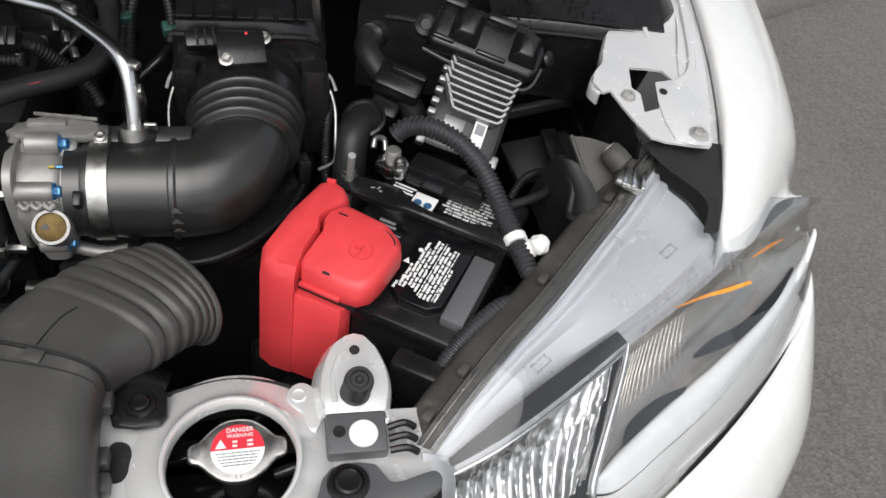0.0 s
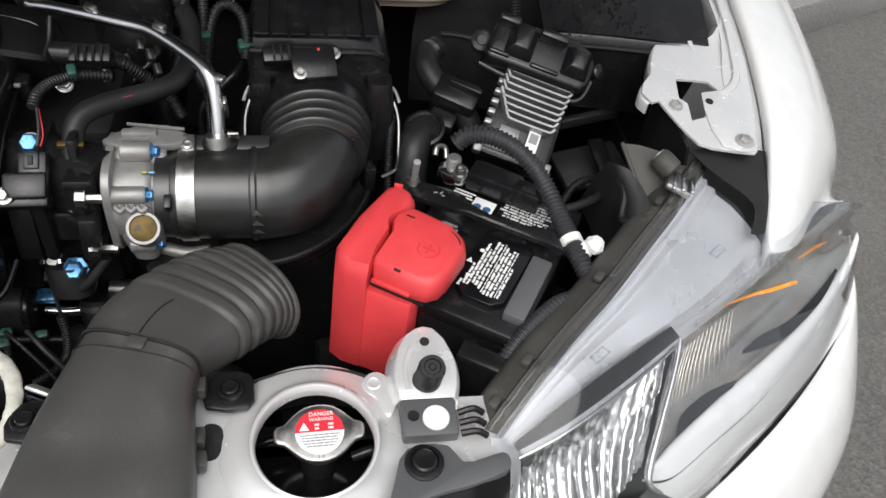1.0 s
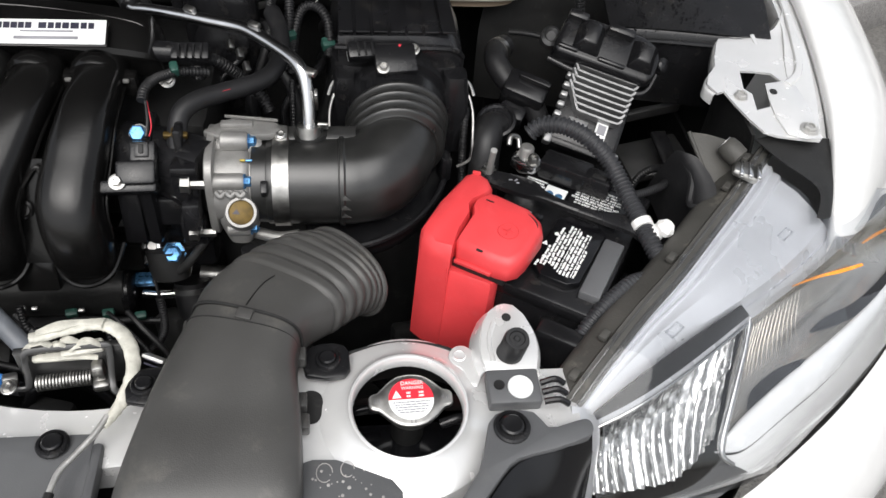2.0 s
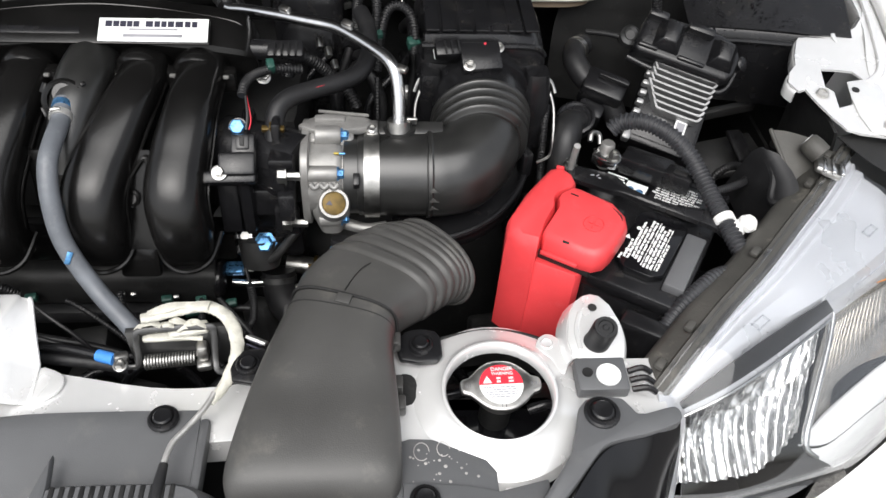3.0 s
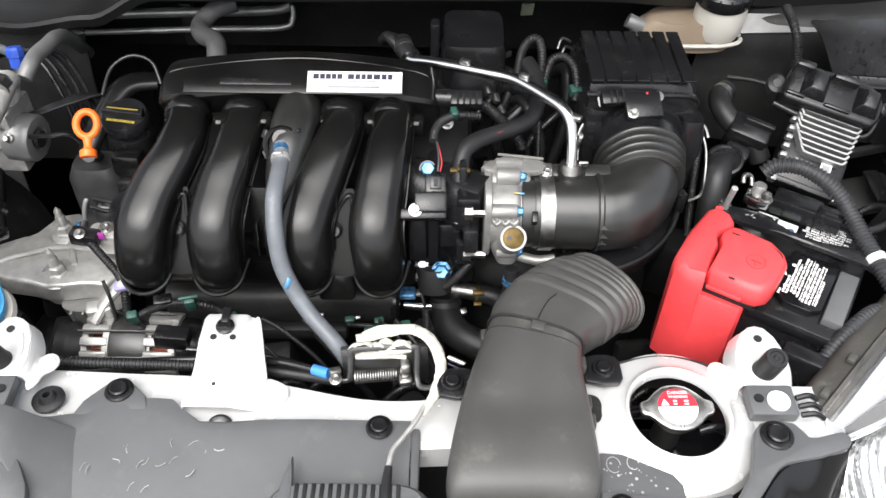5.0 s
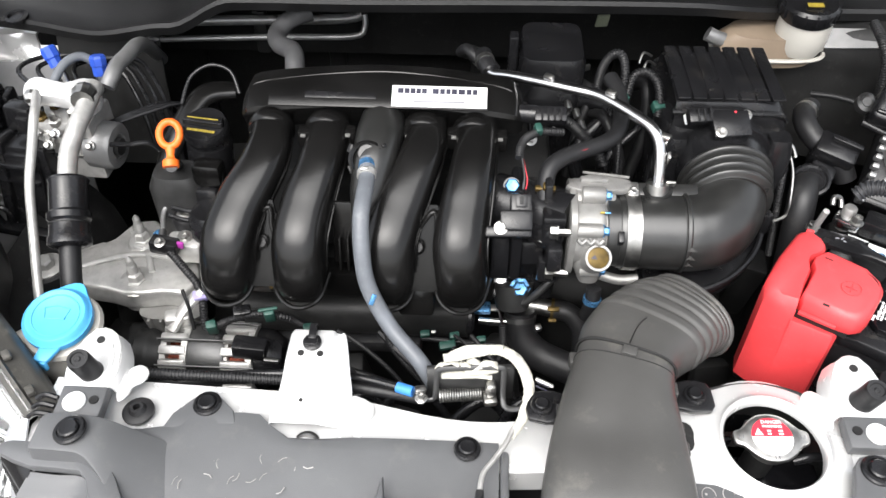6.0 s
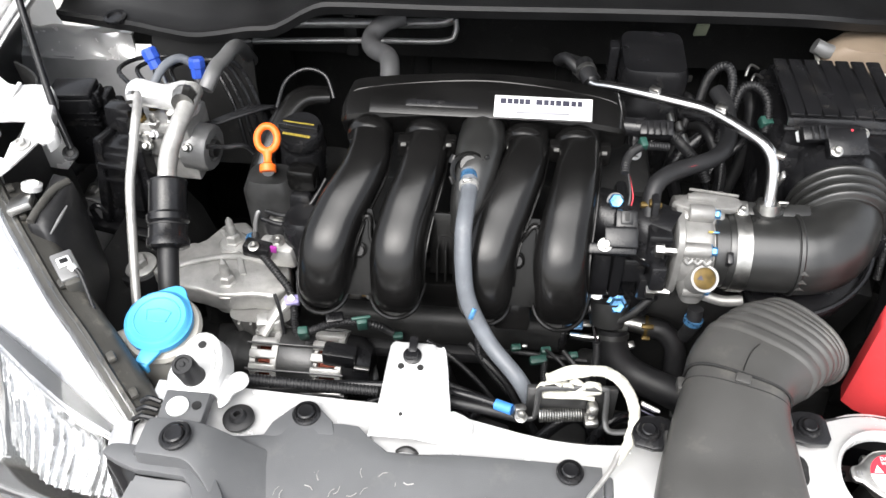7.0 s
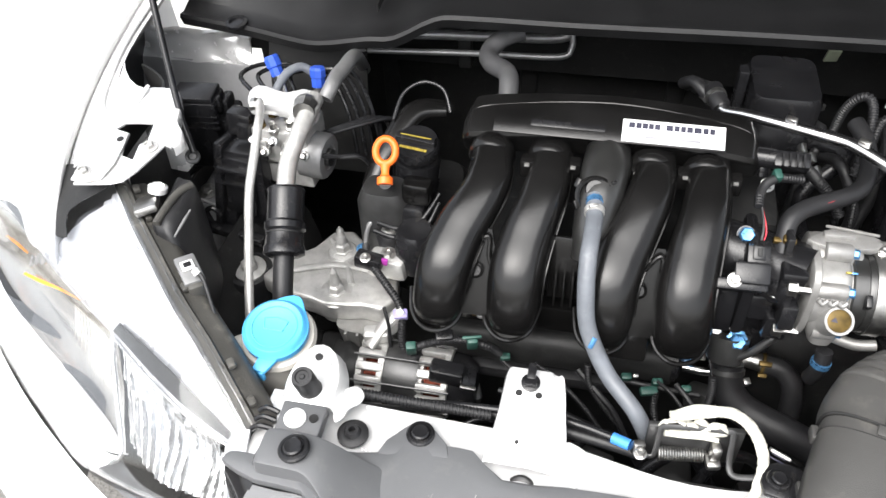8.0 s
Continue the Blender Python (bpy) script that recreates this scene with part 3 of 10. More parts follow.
def headlamp(s):
    t = thing("headlamp", "clear headlamp with a fluted chrome reflector and amber side strip", "headlamp", (s * 0.6, 0.1, 0.75), "headlamps")
    f = lambda L, d=(0, 0, 0): [(s * (x + d[0]), y + d[1], z + d[2]) for x, y, z in L]
    A = [(0.408, -0.010, 0.858), (0.439, 0.019, 0.880), (0.478, 0.057, 0.893), (0.521, 0.096, 0.902), (0.571, 0.148, 0.909), (0.611, 0.190, 0.914), (0.650, 0.235, 0.922), (0.70, 0.285, 0.925)]
    D = [(0.419, -0.013, 0.848), (0.469, 0.019, 0.870), (0.520, 0.049, 0.878), (0.570, 0.074, 0.883), (0.618, 0.102, 0.886), (0.665, 0.136, 0.888), (0.700, 0.168, 0.889), (0.74, 0.22, 0.892)]
    R = [(0.427, -0.015, 0.840), (0.469, 0.000, 0.849), (0.525, 0.032, 0.855), (0.590, 0.075, 0.859), (0.640, 0.106, 0.860), (0.699, 0.146, 0.861), (0.769, 0.197, 0.860), (0.852, 0.253, 0.853)]
    W = [(0.425, -0.055, 0.815), (0.485, -0.045, 0.830), (0.550, -0.010, 0.842), (0.615, 0.040, 0.850), (0.680, 0.090, 0.855), (0.745, 0.140, 0.855), (0.80, 0.185, 0.853), (0.850, 0.238, 0.848)]
    X = [(0.425, -0.075, 0.785), (0.505, -0.062, 0.795), (0.580, -0.034, 0.808), (0.650, 0.020, 0.820), (0.720, 0.075, 0.828), (0.785, 0.130, 0.832), (0.835, 0.185, 0.834), (0.858, 0.238, 0.835)]
    Y = [(0.425, -0.075, 0.760), (0.51, -0.058, 0.770), (0.590, -0.038, 0.780), (0.670, 0.014, 0.788), (0.742, 0.066, 0.793), (0.805, 0.126, 0.798), (0.845, 0.180, 0.803), (0.860, 0.238, 0.808)]
    lens = sheet([f(A), f(D, (0, -0.002, 0.008)), f(R, (0.002, -0.012, 0.014)), f(W), f(X), f(Y)], 0.002, 4, 4)
    lo = part("lens", lens, LENS, t, "clear glossy polycarbonate lens", 60)
    lo.visible_shadow = False
    mix = lambda P, Q, k, dz=0.0: [tuple(a + (c - a) * k + (dz if i == 2 else 0) for i, (a, c) in enumerate(zip(p, q))) for p, q in zip(P, Q)]
    # stepped satin panel under the upper half of the lens
    steps = [(0.00, -0.004), (0.05, -0.009), (0.10, -0.006), (0.14, -0.010), (0.20, -0.007), (0.24, -0.006), (0.27, -0.0095), (0.31, -0.0085), (0.5, -0.004), (0.75, -0.003), (0.94, -0.005)]
    up = [f(mix(A, D, k, dz)) for k, dz in steps]
    up += [f(mix(D, R, k, dz)) for k, dz in ((0.08, -0.010), (0.18, -0.011), (0.28, -0.006), (0.6, -0.004), (1.0, -0.004))]
    part("upper_panel", sheet([r[:-1] for r in up], 0.0015, 4, 1), PANEL, t, "satin silver panel behind the lens", 24)
    part("shadow_strip", sheet([f([p for p in spline(mix(D, R, 0.30, 0.005), 3)][0:10]), f([p for p in spline(mix(D, R, 0.95, 0.005), 3)][0:10])], 0.0012), SHADE, t, "dark grey strip below the panel")
    # added black sheet over the lens: dark reflection where it runs below the wing
    rows = [f([(0.640, 0.252, 0.919), (0.672, 0.256, 0.922), (0.724, 0.256, 0.916)]), f([(0.655, 0.222, 0.917), (0.694, 0.219, 0.910), (0.716, 0.222, 0.907)]), f([(0.688, 0.192, 0.905), (0.700, 0.194, 0.903), (0.706, 0.192, 0.900)]), f([(0.676, 0.160, 0.896), (0.688, 0.160, 0.895), (0.694, 0.165, 0.893)])]
    rows = [[(x, y, z + 0.010) for x, y, z in r] for r in rows]
    part("dark_reflection", sheet(rows, 0.001, 4, 4), SHADE, t, "added black sheet for the dark reflection at the rear of the lamp")
    # fluted reflector
    top = spline([(0.432, -0.015, 0.838), (0.469, -0.001, 0.847), (0.525, 0.031, 0.853), (0.588, 0.073, 0.857)], 44)
    low = spline([(0.420, -0.050, 0.775), (0.465, -0.050, 0.775), (0.515, -0.043, 0.78), (0.546, -0.022, 0.808)], 44)
    rnd = random.Random(5)
    wob = [rnd.uniform(0.7, 1.3) for k in range(20)]
    rows = []
    for j in range(49):
        v = j / 48
        r = []
        for i in range(133):
            u = i / 132
            p = top[i].lerp(low[i], v)
            c = i / 8.0 + 0.45 * v
            fl = abs(math.sin(math.pi * c)) * 0.0046 * wob[int(c) % 20] * (0.8 + 0.2 * math.sin(v * 7 + int(c) * 1.7))
            d = 0.010 + 0.022 * math.sin(math.pi * v) * math.sin(math.pi * min(1.0, 0.12 + u)) + 0.0011 * abs(math.sin(v * 17 + 1.3 * (int(c) % 2))) + fl - (0.006 if v < 0.42 else 0.0) * (1 - u * 0.5)
            r.append((s * (p.x - d * 0.2), p.y + d * 0.75, p.z - d * 0.5))
        rows.append(r)
    part("reflector", sheet(rows, 0.0012), REFLECT, t, "fluted chrome reflector", 30)
    part("reflector_rim", tube(f([(0.428, -0.018, 0.8395), (0.469, -0.003, 0.8485), (0.525, 0.029, 0.8545), (0.588, 0.071, 0.8585)]), 0.0016, 8, 6), REFLECT, t)
    part("divider", tube(f([(0.592, 0.077, 0.860), (0.589, 0.068, 0.854), (0.579, 0.046, 0.845), (0.559, 0.007, 0.828), (0.545, -0.022, 0.813), (0.546, -0.032, 0.804), (0.556, -0.036, 0.798)]), [0.0015, 0.0032, 0.0032, 0.0036, 0.0036, 0.003, 0.002], 10, 6), REFLECT, t, "bright chrome divider")
    # dark outer pocket with its ribs
    TT = [(0.549, -0.018, 0.811), (0.576, 0.004, 0.813), (0.634, 0.042, 0.821), (0.693, 0.079, 0.826), (0.751, 0.120, 0.831), (0.817, 0.180, 0.836), (0.853, 0.222, 0.839)]
    TL = [(0.549, -0.026, 0.802), (0.572, -0.022, 0.799), (0.617, 0.005, 0.802), (0.682, 0.046, 0.806), (0.760, 0.107, 0.812), (0.817, 0.160, 0.818), (0.848, 0.200, 0.822)]
    PT = [(0.590, 0.075, 0.855), (0.612, 0.088, 0.856), (0.655, 0.116, 0.857), (0.700, 0.146, 0.857), (0.769, 0.197, 0.857), (0.819, 0.233, 0.857), (0.852, 0.250, 0.851)]
    rows = [f(PT), f(mix(PT, TT, 0.06, -0.010)), f(mix(PT, TT, 0.4, -0.022)), f(mix(PT, TT, 0.75, -0.014)), f(mix(PT, TT, 0.97, -0.004)), f(TT)]
    part("pocket", sheet(rows, 0.0015, 5, 3), POCKET, t, "dark silver inner pocket", 60)
    for k in range(14):
        a = V(spline(mix(PT, TT, 0.06, -0.008), 16)[10 + 2 * k])
        c = V(spline(mix(PT, TT, 0.55, -0.0165), 16)[10 + 2 * k])
        part("pocket_rib", tube(f([a, (a + c) / 2 + V((0, 0, -0.006)), c]), 0.0005, 6, 4), POCKET, t)
    part("bowl", sheet([f([(0.579, 0.006, 0.814), (0.588, 0.024, 0.819), (0.612, 0.040, 0.824), (0.632, 0.047, 0.828), (0.648, 0.051, 0.829)]), f([(0.580, 0.005, 0.813), (0.600, 0.020, 0.815), (0.612, 0.027, 0.817), (0.629, 0.035, 0.819), (0.647, 0.049, 0.828)])], 0.001, 5, 3), GLOSSY, t, "black lamp bowl")
    part("dark_strip", sheet([f([(0.657, 0.073, 0.842), (0.678, 0.086, 0.847), (0.718, 0.104, 0.847), (0.764, 0.137, 0.847), (0.797, 0.166, 0.847)]), f([(0.658, 0.071, 0.841), (0.690, 0.080, 0.841), (0.720, 0.095, 0.841), (0.766, 0.130, 0.842), (0.798, 0.164, 0.846)])], 0.001, 5, 2), GLOSSY, t, "black strip in the pocket")
    part("lower_trim", sheet([f(TT, (0, 0, 0.001)), f(mix(TT, TL, 0.12, 0.006)), f(mix(TT, TL, 0.5, 0.010)), f(mix(TT, TL, 0.9, 0.004)), f(TL), f(TL, (-0.004, 0.004, -0.008))], 0.0015, 5, 3), TRIM, t, "silver white lower trim", 60)
    part("sill", sheet([f(TL[:-1], (0, 0, -0.005)), f(TL[:-1], (0.008, -0.008, -0.014)), f(TL[:-1], (0.014, -0.012, -0.018))], 0.002, 4, 1), WHITE, t, "white lower sill")
    part("front_sill", sheet([f([(0.405, -0.055, 0.775), (0.47, -0.055, 0.775), (0.52, -0.046, 0.782), (0.548, -0.030, 0.797)]), f([(0.405, -0.075, 0.765), (0.48, -0.072, 0.765), (0.54, -0.055, 0.772), (0.575, -0.036, 0.783)])], 0.002, 4, 1), COVER, t)
    part("end_rim", sheet([f([(0.404, -0.010, 0.862), (0.404, -0.034, 0.842), (0.402, -0.058, 0.806), (0.400, -0.074, 0.77)]), f([(0.418, -0.011, 0.858), (0.420, -0.030, 0.840), (0.422, -0.054, 0.804), (0.422, -0.070, 0.77)]), f([(0.430, -0.011, 0.846), (0.430, -0.028, 0.830), (0.426, -0.048, 0.80), (0.424, -0.06, 0.77)])], 0.003, 4, 2), SATIN, t, "pale grey lamp end")
    # amber side marker and raised marks
    part("amber_strip", tube(f([(0.640, 0.103, 0.872), (0.671, 0.114, 0.872), (0.698, 0.122, 0.870), (0.727, 0.132, 0.868)]), [0.0006, 0.0016, 0.0022, 0.0018], 8, 6, flat=0.6), AMBER, t, "amber side marker strip")
    part("amber_strip", tube(f([(0.748, 0.167, 0.862), (0.771, 0.180, 0.862), (0.792, 0.191, 0.860)]), [0.001, 0.0018, 0.001], 8, 6, flat=0.6), AMBER, t, "amber side marker strip")
    for x, y, z in ((0.636, 0.141, 0.9035), (0.499, 0.041, 0.8915)):
        m = pose(s * x, y, z, 6, s * 5, s * 40)
        for a, c, w, h in ((0, 0.0035, 0.019, 0.0015), (0, -0.0035, 0.019, 0.0015), (0.009, 0, 0.0015, 0.008), (-0.009, 0, 0.0015, 0.008)):
            b = box((a, c, 0), (w, h, 0.002), bev=0.0004)
            b.transform(m)
            part("lens_mark", b, LENS, t)
    for k in range(3):
        part("corner_step", box((s * (0.695 + 0.008 * k), 0.140 - 0.002 * k, 0.8905 - 0.002 * k), (0.005, 0.016, 0.004), (8, s * 12, s * -18), 0.001), LENS, t)
    # clear rim and dusty housing along the inner edge
    for d, r in ((0.0, 0.0018), (0.005, 0.0013)):
        part("lens_rim", tube(f([(x - d, y + d, z + 0.0015) for x, y, z in A]), r, 8, 6), LENS, t)
    part("housing_edge", sheet([f(A, (0.002, -0.002, -0.004)), f(A, (-0.003, 0.003, -0.002)), f(A, (-0.008, 0.008, -0.001)), f(A, (-0.010, 0.010, -0.008))], 0.0015, 5, 1), HOUSING, t, "dusty grey lamp housing edge")
    part("housing", sheet([f(A[:-1], (-0.009, 0.009, -0.006)), f(A[:-1], (-0.015, 0.016, -0.010)), f(A[:-1], (-0.023, 0.024, -0.018)), f(A[:-1], (-0.027, 0.028, -0.05)), f(A[:-1], (-0.027, 0.028, -0.12))], 0.002, 4, 3), HOUSING, t, "dusty dark plastic lamp housing")
    for k in (0.09, 0.2, 0.46, 0.72, 0.84):
        p = spline(A, 10)[int(k * 70)]
        part("clip", box((s * (p.x - 0.006), p.y + 0.005, p.z + 0.0015), (0.010, 0.004, 0.003), (0, 0, s * 48), 0.001), LENS, t, "small clear clip")
        part("clip_lug", box((s * (p.x - 0.013), p.y + 0.012, p.z - 0.004), (0.012, 0.008, 0.006), (0, 0, s * 48), 0.002), HOUSING, t)
    return t


for s in (-1, 1):
    headlamp(s)

# ---- radiator support and front covers ----
sup = thing("radiator_support", "white painted steel radiator support crossmember", "car body", (0, 0.02, 0.78))
prof = [(-0.03, -0.03), (-0.03, 0.0), (-0.008, 0.004), (0.0, 0.0), (0.05, -0.002), (0.057, -0.012), (0.057, -0.05)]
xs = (-0.405, -0.35, -0.25, -0.13, -0.02, 0.05, 0.10, 0.16, 0.195)
zs = (0.846, 0.845, 0.840, 0.836, 0.833, 0.838, 0.844, 0.850, 0.853)
bk = (0.0, 0.0, 0.0, -0.003, -0.022, -0.024, -0.012, 0.0, 0.002)
rows = [[(x, y + (k if y > 0.04 else 0), z + dz) for x, z, k in zip(xs, zs, bk)] for y, dz in prof]
part("crossmember", sheet(rows, 0.0025, 4, 1), INNER, sup)
rows = [[(x, y, z + dz) for x, y, z in ((0.20, 0.050, 0.853), (0.24, 0.062, 0.856), (0.275, 0.066, 0.857), (0.31, 0.058, 0.857), (0.335, 0.040, 0.857), (0.37, 0.02, 0.857))] for dz in (0.0, -0.012, -0.05)]
part("rear_web", sheet(rows, 0.0025, 4, 1), DARKSTEEL, sup)
rows = [[(0.335, y, 0.855), (0.36, y, 0.858), (0.41, y, 0.858)] for y in (-0.035, 0.0, 0.03)]
part("end_plate", sheet(rows, 0.0025, 3, 3), INNER, sup)
# filler panel with the round opening for the radiator neck
C = V((0.271, -0.006, 0.868))
rp = bmesh.new()
rings = []
for r, dz in ((0.0440, -0.012), (0.0440, -0.001), (0.0455, 0.001), (0.0475, 0.0005), (0.0495, -0.0025), (0.054, -0.0055), (0.060, -0.008), (0.067, -0.0105), (0.073, -0.0135), (0.077, -0.022)):
    rings.append([rp.verts.new((C.x + r * math.cos(2 * math.pi * k / 64) * (1.0 if r < 0.05 else 1 + 0.05 * max(0, -math.cos(2 * math.pi * k / 64))), C.y + r * 1.04 * math.sin(2 * math.pi * k / 64), C.z + dz)) for k in range(64)])
for p, q in zip(rings, rings[1:]):
    for k in range(64):
        rp.faces.new((p[k], p[(k + 1) % 64], q[(k + 1) % 64], q[k]))
bmesh.ops.recalc_face_normals(rp, faces=rp.faces)
bmesh.ops.solidify(rp, geom=rp.faces[:], thickness=0.002)
part("filler_ring", rp, INNER, sup, "white painted ring panel round the filler neck")
part("side_plate", prism([(0.150, -0.06), (0.150, 0.03), (0.185, 0.045), (0.205, 0.048), (0.222, 0.030), (0.214, -0.01), (0.222, -0.05), (0.20, -0.068)], 0.003, 0.001, Matrix.Translation((0, 0, 0.8545)), smooth=3), INNER, sup)
part("slot", prism([(0.188, -0.010), (0.188, 0.012), (0.193, 0.018), (0.202, 0.014), (0.204, 0.0), (0.199, -0.012)], 0.001, 0, Matrix.Translation((0, 0, 0.8572)), smooth=3), SHADE, sup, "dark slot in the panel")


def corner_mount(s):
    """Upright bracket with its hood rest at the end of the support."""
    t = thing("hood_rest_bracket", "white steel bracket carrying a rubber hood rest", "bracket", (s * 0.36, 0.03, 0.84), "hood rest brackets")
    q = lambda L: [(s * x, y, z) for x, y, z in L]
    edge = [(0.337, 0.022), (0.334, 0.040), (0.338, 0.064), (0.346, 0.080), (0.354, 0.086), (0.361, 0.088), (0.369, 0.086), (0.377, 0.076), (0.383, 0.058), (0.384, 0.040), (0.380, 0.022)]
    top = lambda x, y: 0.8685 + 0.10 * max(0.0, y - 0.022)
    pl = prism([(s * x, y) for x, y in edge], 0.0022, 0.0009, None)
    for v in pl.verts:
        v.co.z += top(abs(v.co.x), v.co.y)
    br = part("bracket", pl, INNER, t, "white painted folded sheet bracket", 30)
    lf = [(0.337, 0.022), (0.334, 0.040), (0.338, 0.064), (0.346, 0.080)]
    part("side_flange", sheet([q([(x, y, top(x, y) + 0.001) for x, y in lf]), q([(x - 0.003, y + 0.001, top(x, y) - 0.004) for x, y in lf]), q([(x - 0.008, y, 0.850 + 0.004 * i) for i, (x, y) in enumerate(lf)])], 0.002, 4, 3), INNER, br)
    rf = [(0.380, 0.022), (0.384, 0.040), (0.383, 0.058), (0.377, 0.076)]
    part("side_flange", sheet([q([(x, y, top(x, y) + 0.001) for x, y in rf]), q([(x + 0.003, y, top(x, y) - 0.005) for x, y in rf]), q([(x + 0.004, y, 0.848) for x, y in rf])], 0.002, 4, 3), INNER, br)
    part("emboss", tube(q([(0.344, 0.030, 0.8715), (0.343, 0.050, 0.8735), (0.349, 0.068, 0.8755)]), 0.0022, 8, 5, flat=0.6), INNER, br)
    foot = [(0.330, 0.014), (0.322, 0.020), (0.320, 0.030), (0.312, 0.037), (0.309, 0.046), (0.314, 0.054), (0.322, 0.056), (0.330, 0.050), (0.336, 0.036)]
    part("foot", prism([(s * x, y) for x, y in foot], 0.0025, 0.001, Matrix.Translation((0, 0, 0.8585)), smooth=3), INNER, t)
    part("foot_dimple", lathe((s * 0.318, 0.045, 0.8608), (0, 0, 1), [(0.0062, 0), (0.005, 0.0012), (0.0042, 0.0008), (0, 0.0008)], 18), INNER, t)
    part("hole", lathe((s * 0.361, 0.073, 0.8758), (0, -0.1, 1), [(0.0040, 0), (0.0040, 0.0008), (0, 0.0008)], 16), SHADE, br, "dark round hole")
    hr = thing("hood_rest", "black rubber hood rest with a dimpled top", "hood rest", (s * 0.361, 0.030, 0.868), "hood rests")
    ax = V((0, -0.12 + 0.1, 0.32)).normalized()
    part("stem", lathe((s * 0.359, 0.039, 0.866), (s * 0.02, -0.26, 1), [(0.0118, 0), (0.0118, 0.006), (0.0108, 0.008), (0.0108, 0.034), (0.0096, 0.038), (0.0068, 0.038), (0.006, 0.0365), (0.003, 0.0365), (0.002, 0.0377), (0, 0.0377)], 24), RUBBER, hr)
    # black lug plate with the white bolt
    pl = thing("lamp_mount", "black plastic lamp mount with a large white bolt", "bracket", (s * 0.357, 0.0, 0.865), "lamp mounts")
    body = box((s * 0.3575, 0.006, 0.865), (0.043, 0.032, 0.014), (4, 0, 0), 0.0025)
    part("plate", body, COVER, pl)
    part("white_bolt", lathe((s * 0.362, 0.003, 0.8722), (0, -0.05, 1), [(0.0104, 0), (0.0104, 0.002), (0.0094, 0.003), (0.006, 0.003), (0.0055, 0.0045), (0.003, 0.0048), (0.0025, 0.004), (0, 0.004)], 24), LABEL, pl, "white coated bolt head")
    part("hole", lathe((s * 0.345, 0.006, 0.8722), (0, 0, 1), [(0.0045, 0), (0.0045, 0.0012), (0.003, 0.0012), (0, 0.0006)], 14), SHADE, pl, "dark hole")
    for k in range(3):
        part("finger", tube([(s * 0.380, 0.008 - 0.009 * k, 0.870), (s * 0.392, 0.010 - 0.010 * k, 0.872), (s * 0.400, 0.008 - 0.010 * k, 0.868)], 0.0028, 8, 4), PLASTIC, pl)
    return t


for s in (-1, 1):
    corner_mount(s)

# front top cover, in two wings and a middle hump
cov = thing("front_cover", "grey-black plastic radiator top cover with louvres", "cover", (0, -0.1, 0.75))
back = [(-0.386, -0.030), (-0.383, -0.022), (-0.378, -0.014), (-0.355, -0.010), (-0.330, -0.010), (-0.275, 0.001), (-0.263, 0.026), (-0.2525, 0.032), (-0.240, 0.028), (-0.225, 0.0175), (-0.198, 0.0175), (-0.167, -0.006), (-0.11, -0.002), (-0.06, 0.0), (0.0, 0.001), (0.028, 0.0)]
lim = lambda x: -0.046 if x < -0.33 else -0.046 - 0.144 * min(1.0, (x + 0.33) / 0.09)
zb = lambda x: 0.846 + 0.030 * max(0.0, (abs(x) - 0.31) / 0.1) ** 1.0 if abs(x) > 0.31 else 0.846 - 0.008 * max(0, 1 - abs(x) / 0.25)
rows = [[(x, y, zb(x) - 0.012) for x, y in back], [(x, y - 0.001, zb(x)) for x, y in back], [(x, min(y - 0.012, -0.018), zb(x) + 0.002) for x, y in back],
        [(x, -0.055, zb(x) + 0.0 - 0.002) for x, y in back], [(x * 1.0, -0.10, zb(x) - 0.010) for x, y in back], [(x, -0.17, zb(x) - 0.022) for x, y in back], [(x, -0.19, 0.79) for x, y in back]]
rows = [[(x, max(y, lim(x) - 0.0005 * i), z) for x, y, z in r] for i, r in enumerate(rows)]
part("main_panel", sheet(rows, 0.003, 2, 2), COVER, cov, angle=50)

wing = [(-0.3825, 0.870, -0.026, -0.046), (-0.3815, 0.879, -0.0225, -0.0490), (-0.376, 0.8822, -0.0165, -0.0510), (-0.352, 0.8822, -0.0155, -0.0520), (-0.334, 0.8800, -0.0160, -0.0535), (-0.318, 0.8740, -0.0170, -0.0650), (-0.294, 0.8580, -0.0180, -0.0880), (-0.270, 0.8450, -0.0190, -0.105), (-0.250, 0.832, -0.0200, -0.120)]
rows = [[(x, b + 0.003, z - 0.014) for x, z, b, f in wing], [(x, b + 0.0005, z - 0.001) for x, z, b, f in wing], [(x, b - 0.002, z) for x, z, b, f in wing], [(x, f + 0.002, z) for x, z, b, f in wing], [(x, f - 0.0005, z - 0.001) for x, z, b, f in wing], [(x, f - 0.003, z - 0.016) for x, z, b, f in wing]]
part("wing_plate", sheet(rows, 0.003, 4, 1), COVER, cov, angle=50)
low = [(-0.416, -0.0440), (-0.411, -0.0365), (-0.395, -0.0350), (-0.360, -0.0380), (-0.325, -0.0420), (-0.300, -0.070), (-0.285, -0.100), (-0.305, -0.108), (-0.3225, -0.0795), (-0.336, -0.0625), (-0.380, -0.0600), (-0.413, -0.0480)]
part("lower_plate", prism(low, 0.010, 0.002, Matrix.Translation((0, 0, 0.857)), smooth=2), COVER, cov)
front = [(-0.384, -0.0590), (-0.360, -0.0610), (-0.336, -0.0620), (-0.3225, -0.0790), (-0.305, -0.108), (-0.29, -0.135)]
part("front_drop", sheet([[(x, y, 0.8545) for x, y in front], [(x - 0.004, y - 0.006, 0.8500) for x, y in front], [(x - 0.012, y - 0.030, 0.835) for x, y in front], [(x - 0.016, y - 0.045, 0.78) for x, y in front]], 0.003, 4, 3), COVER, cov)
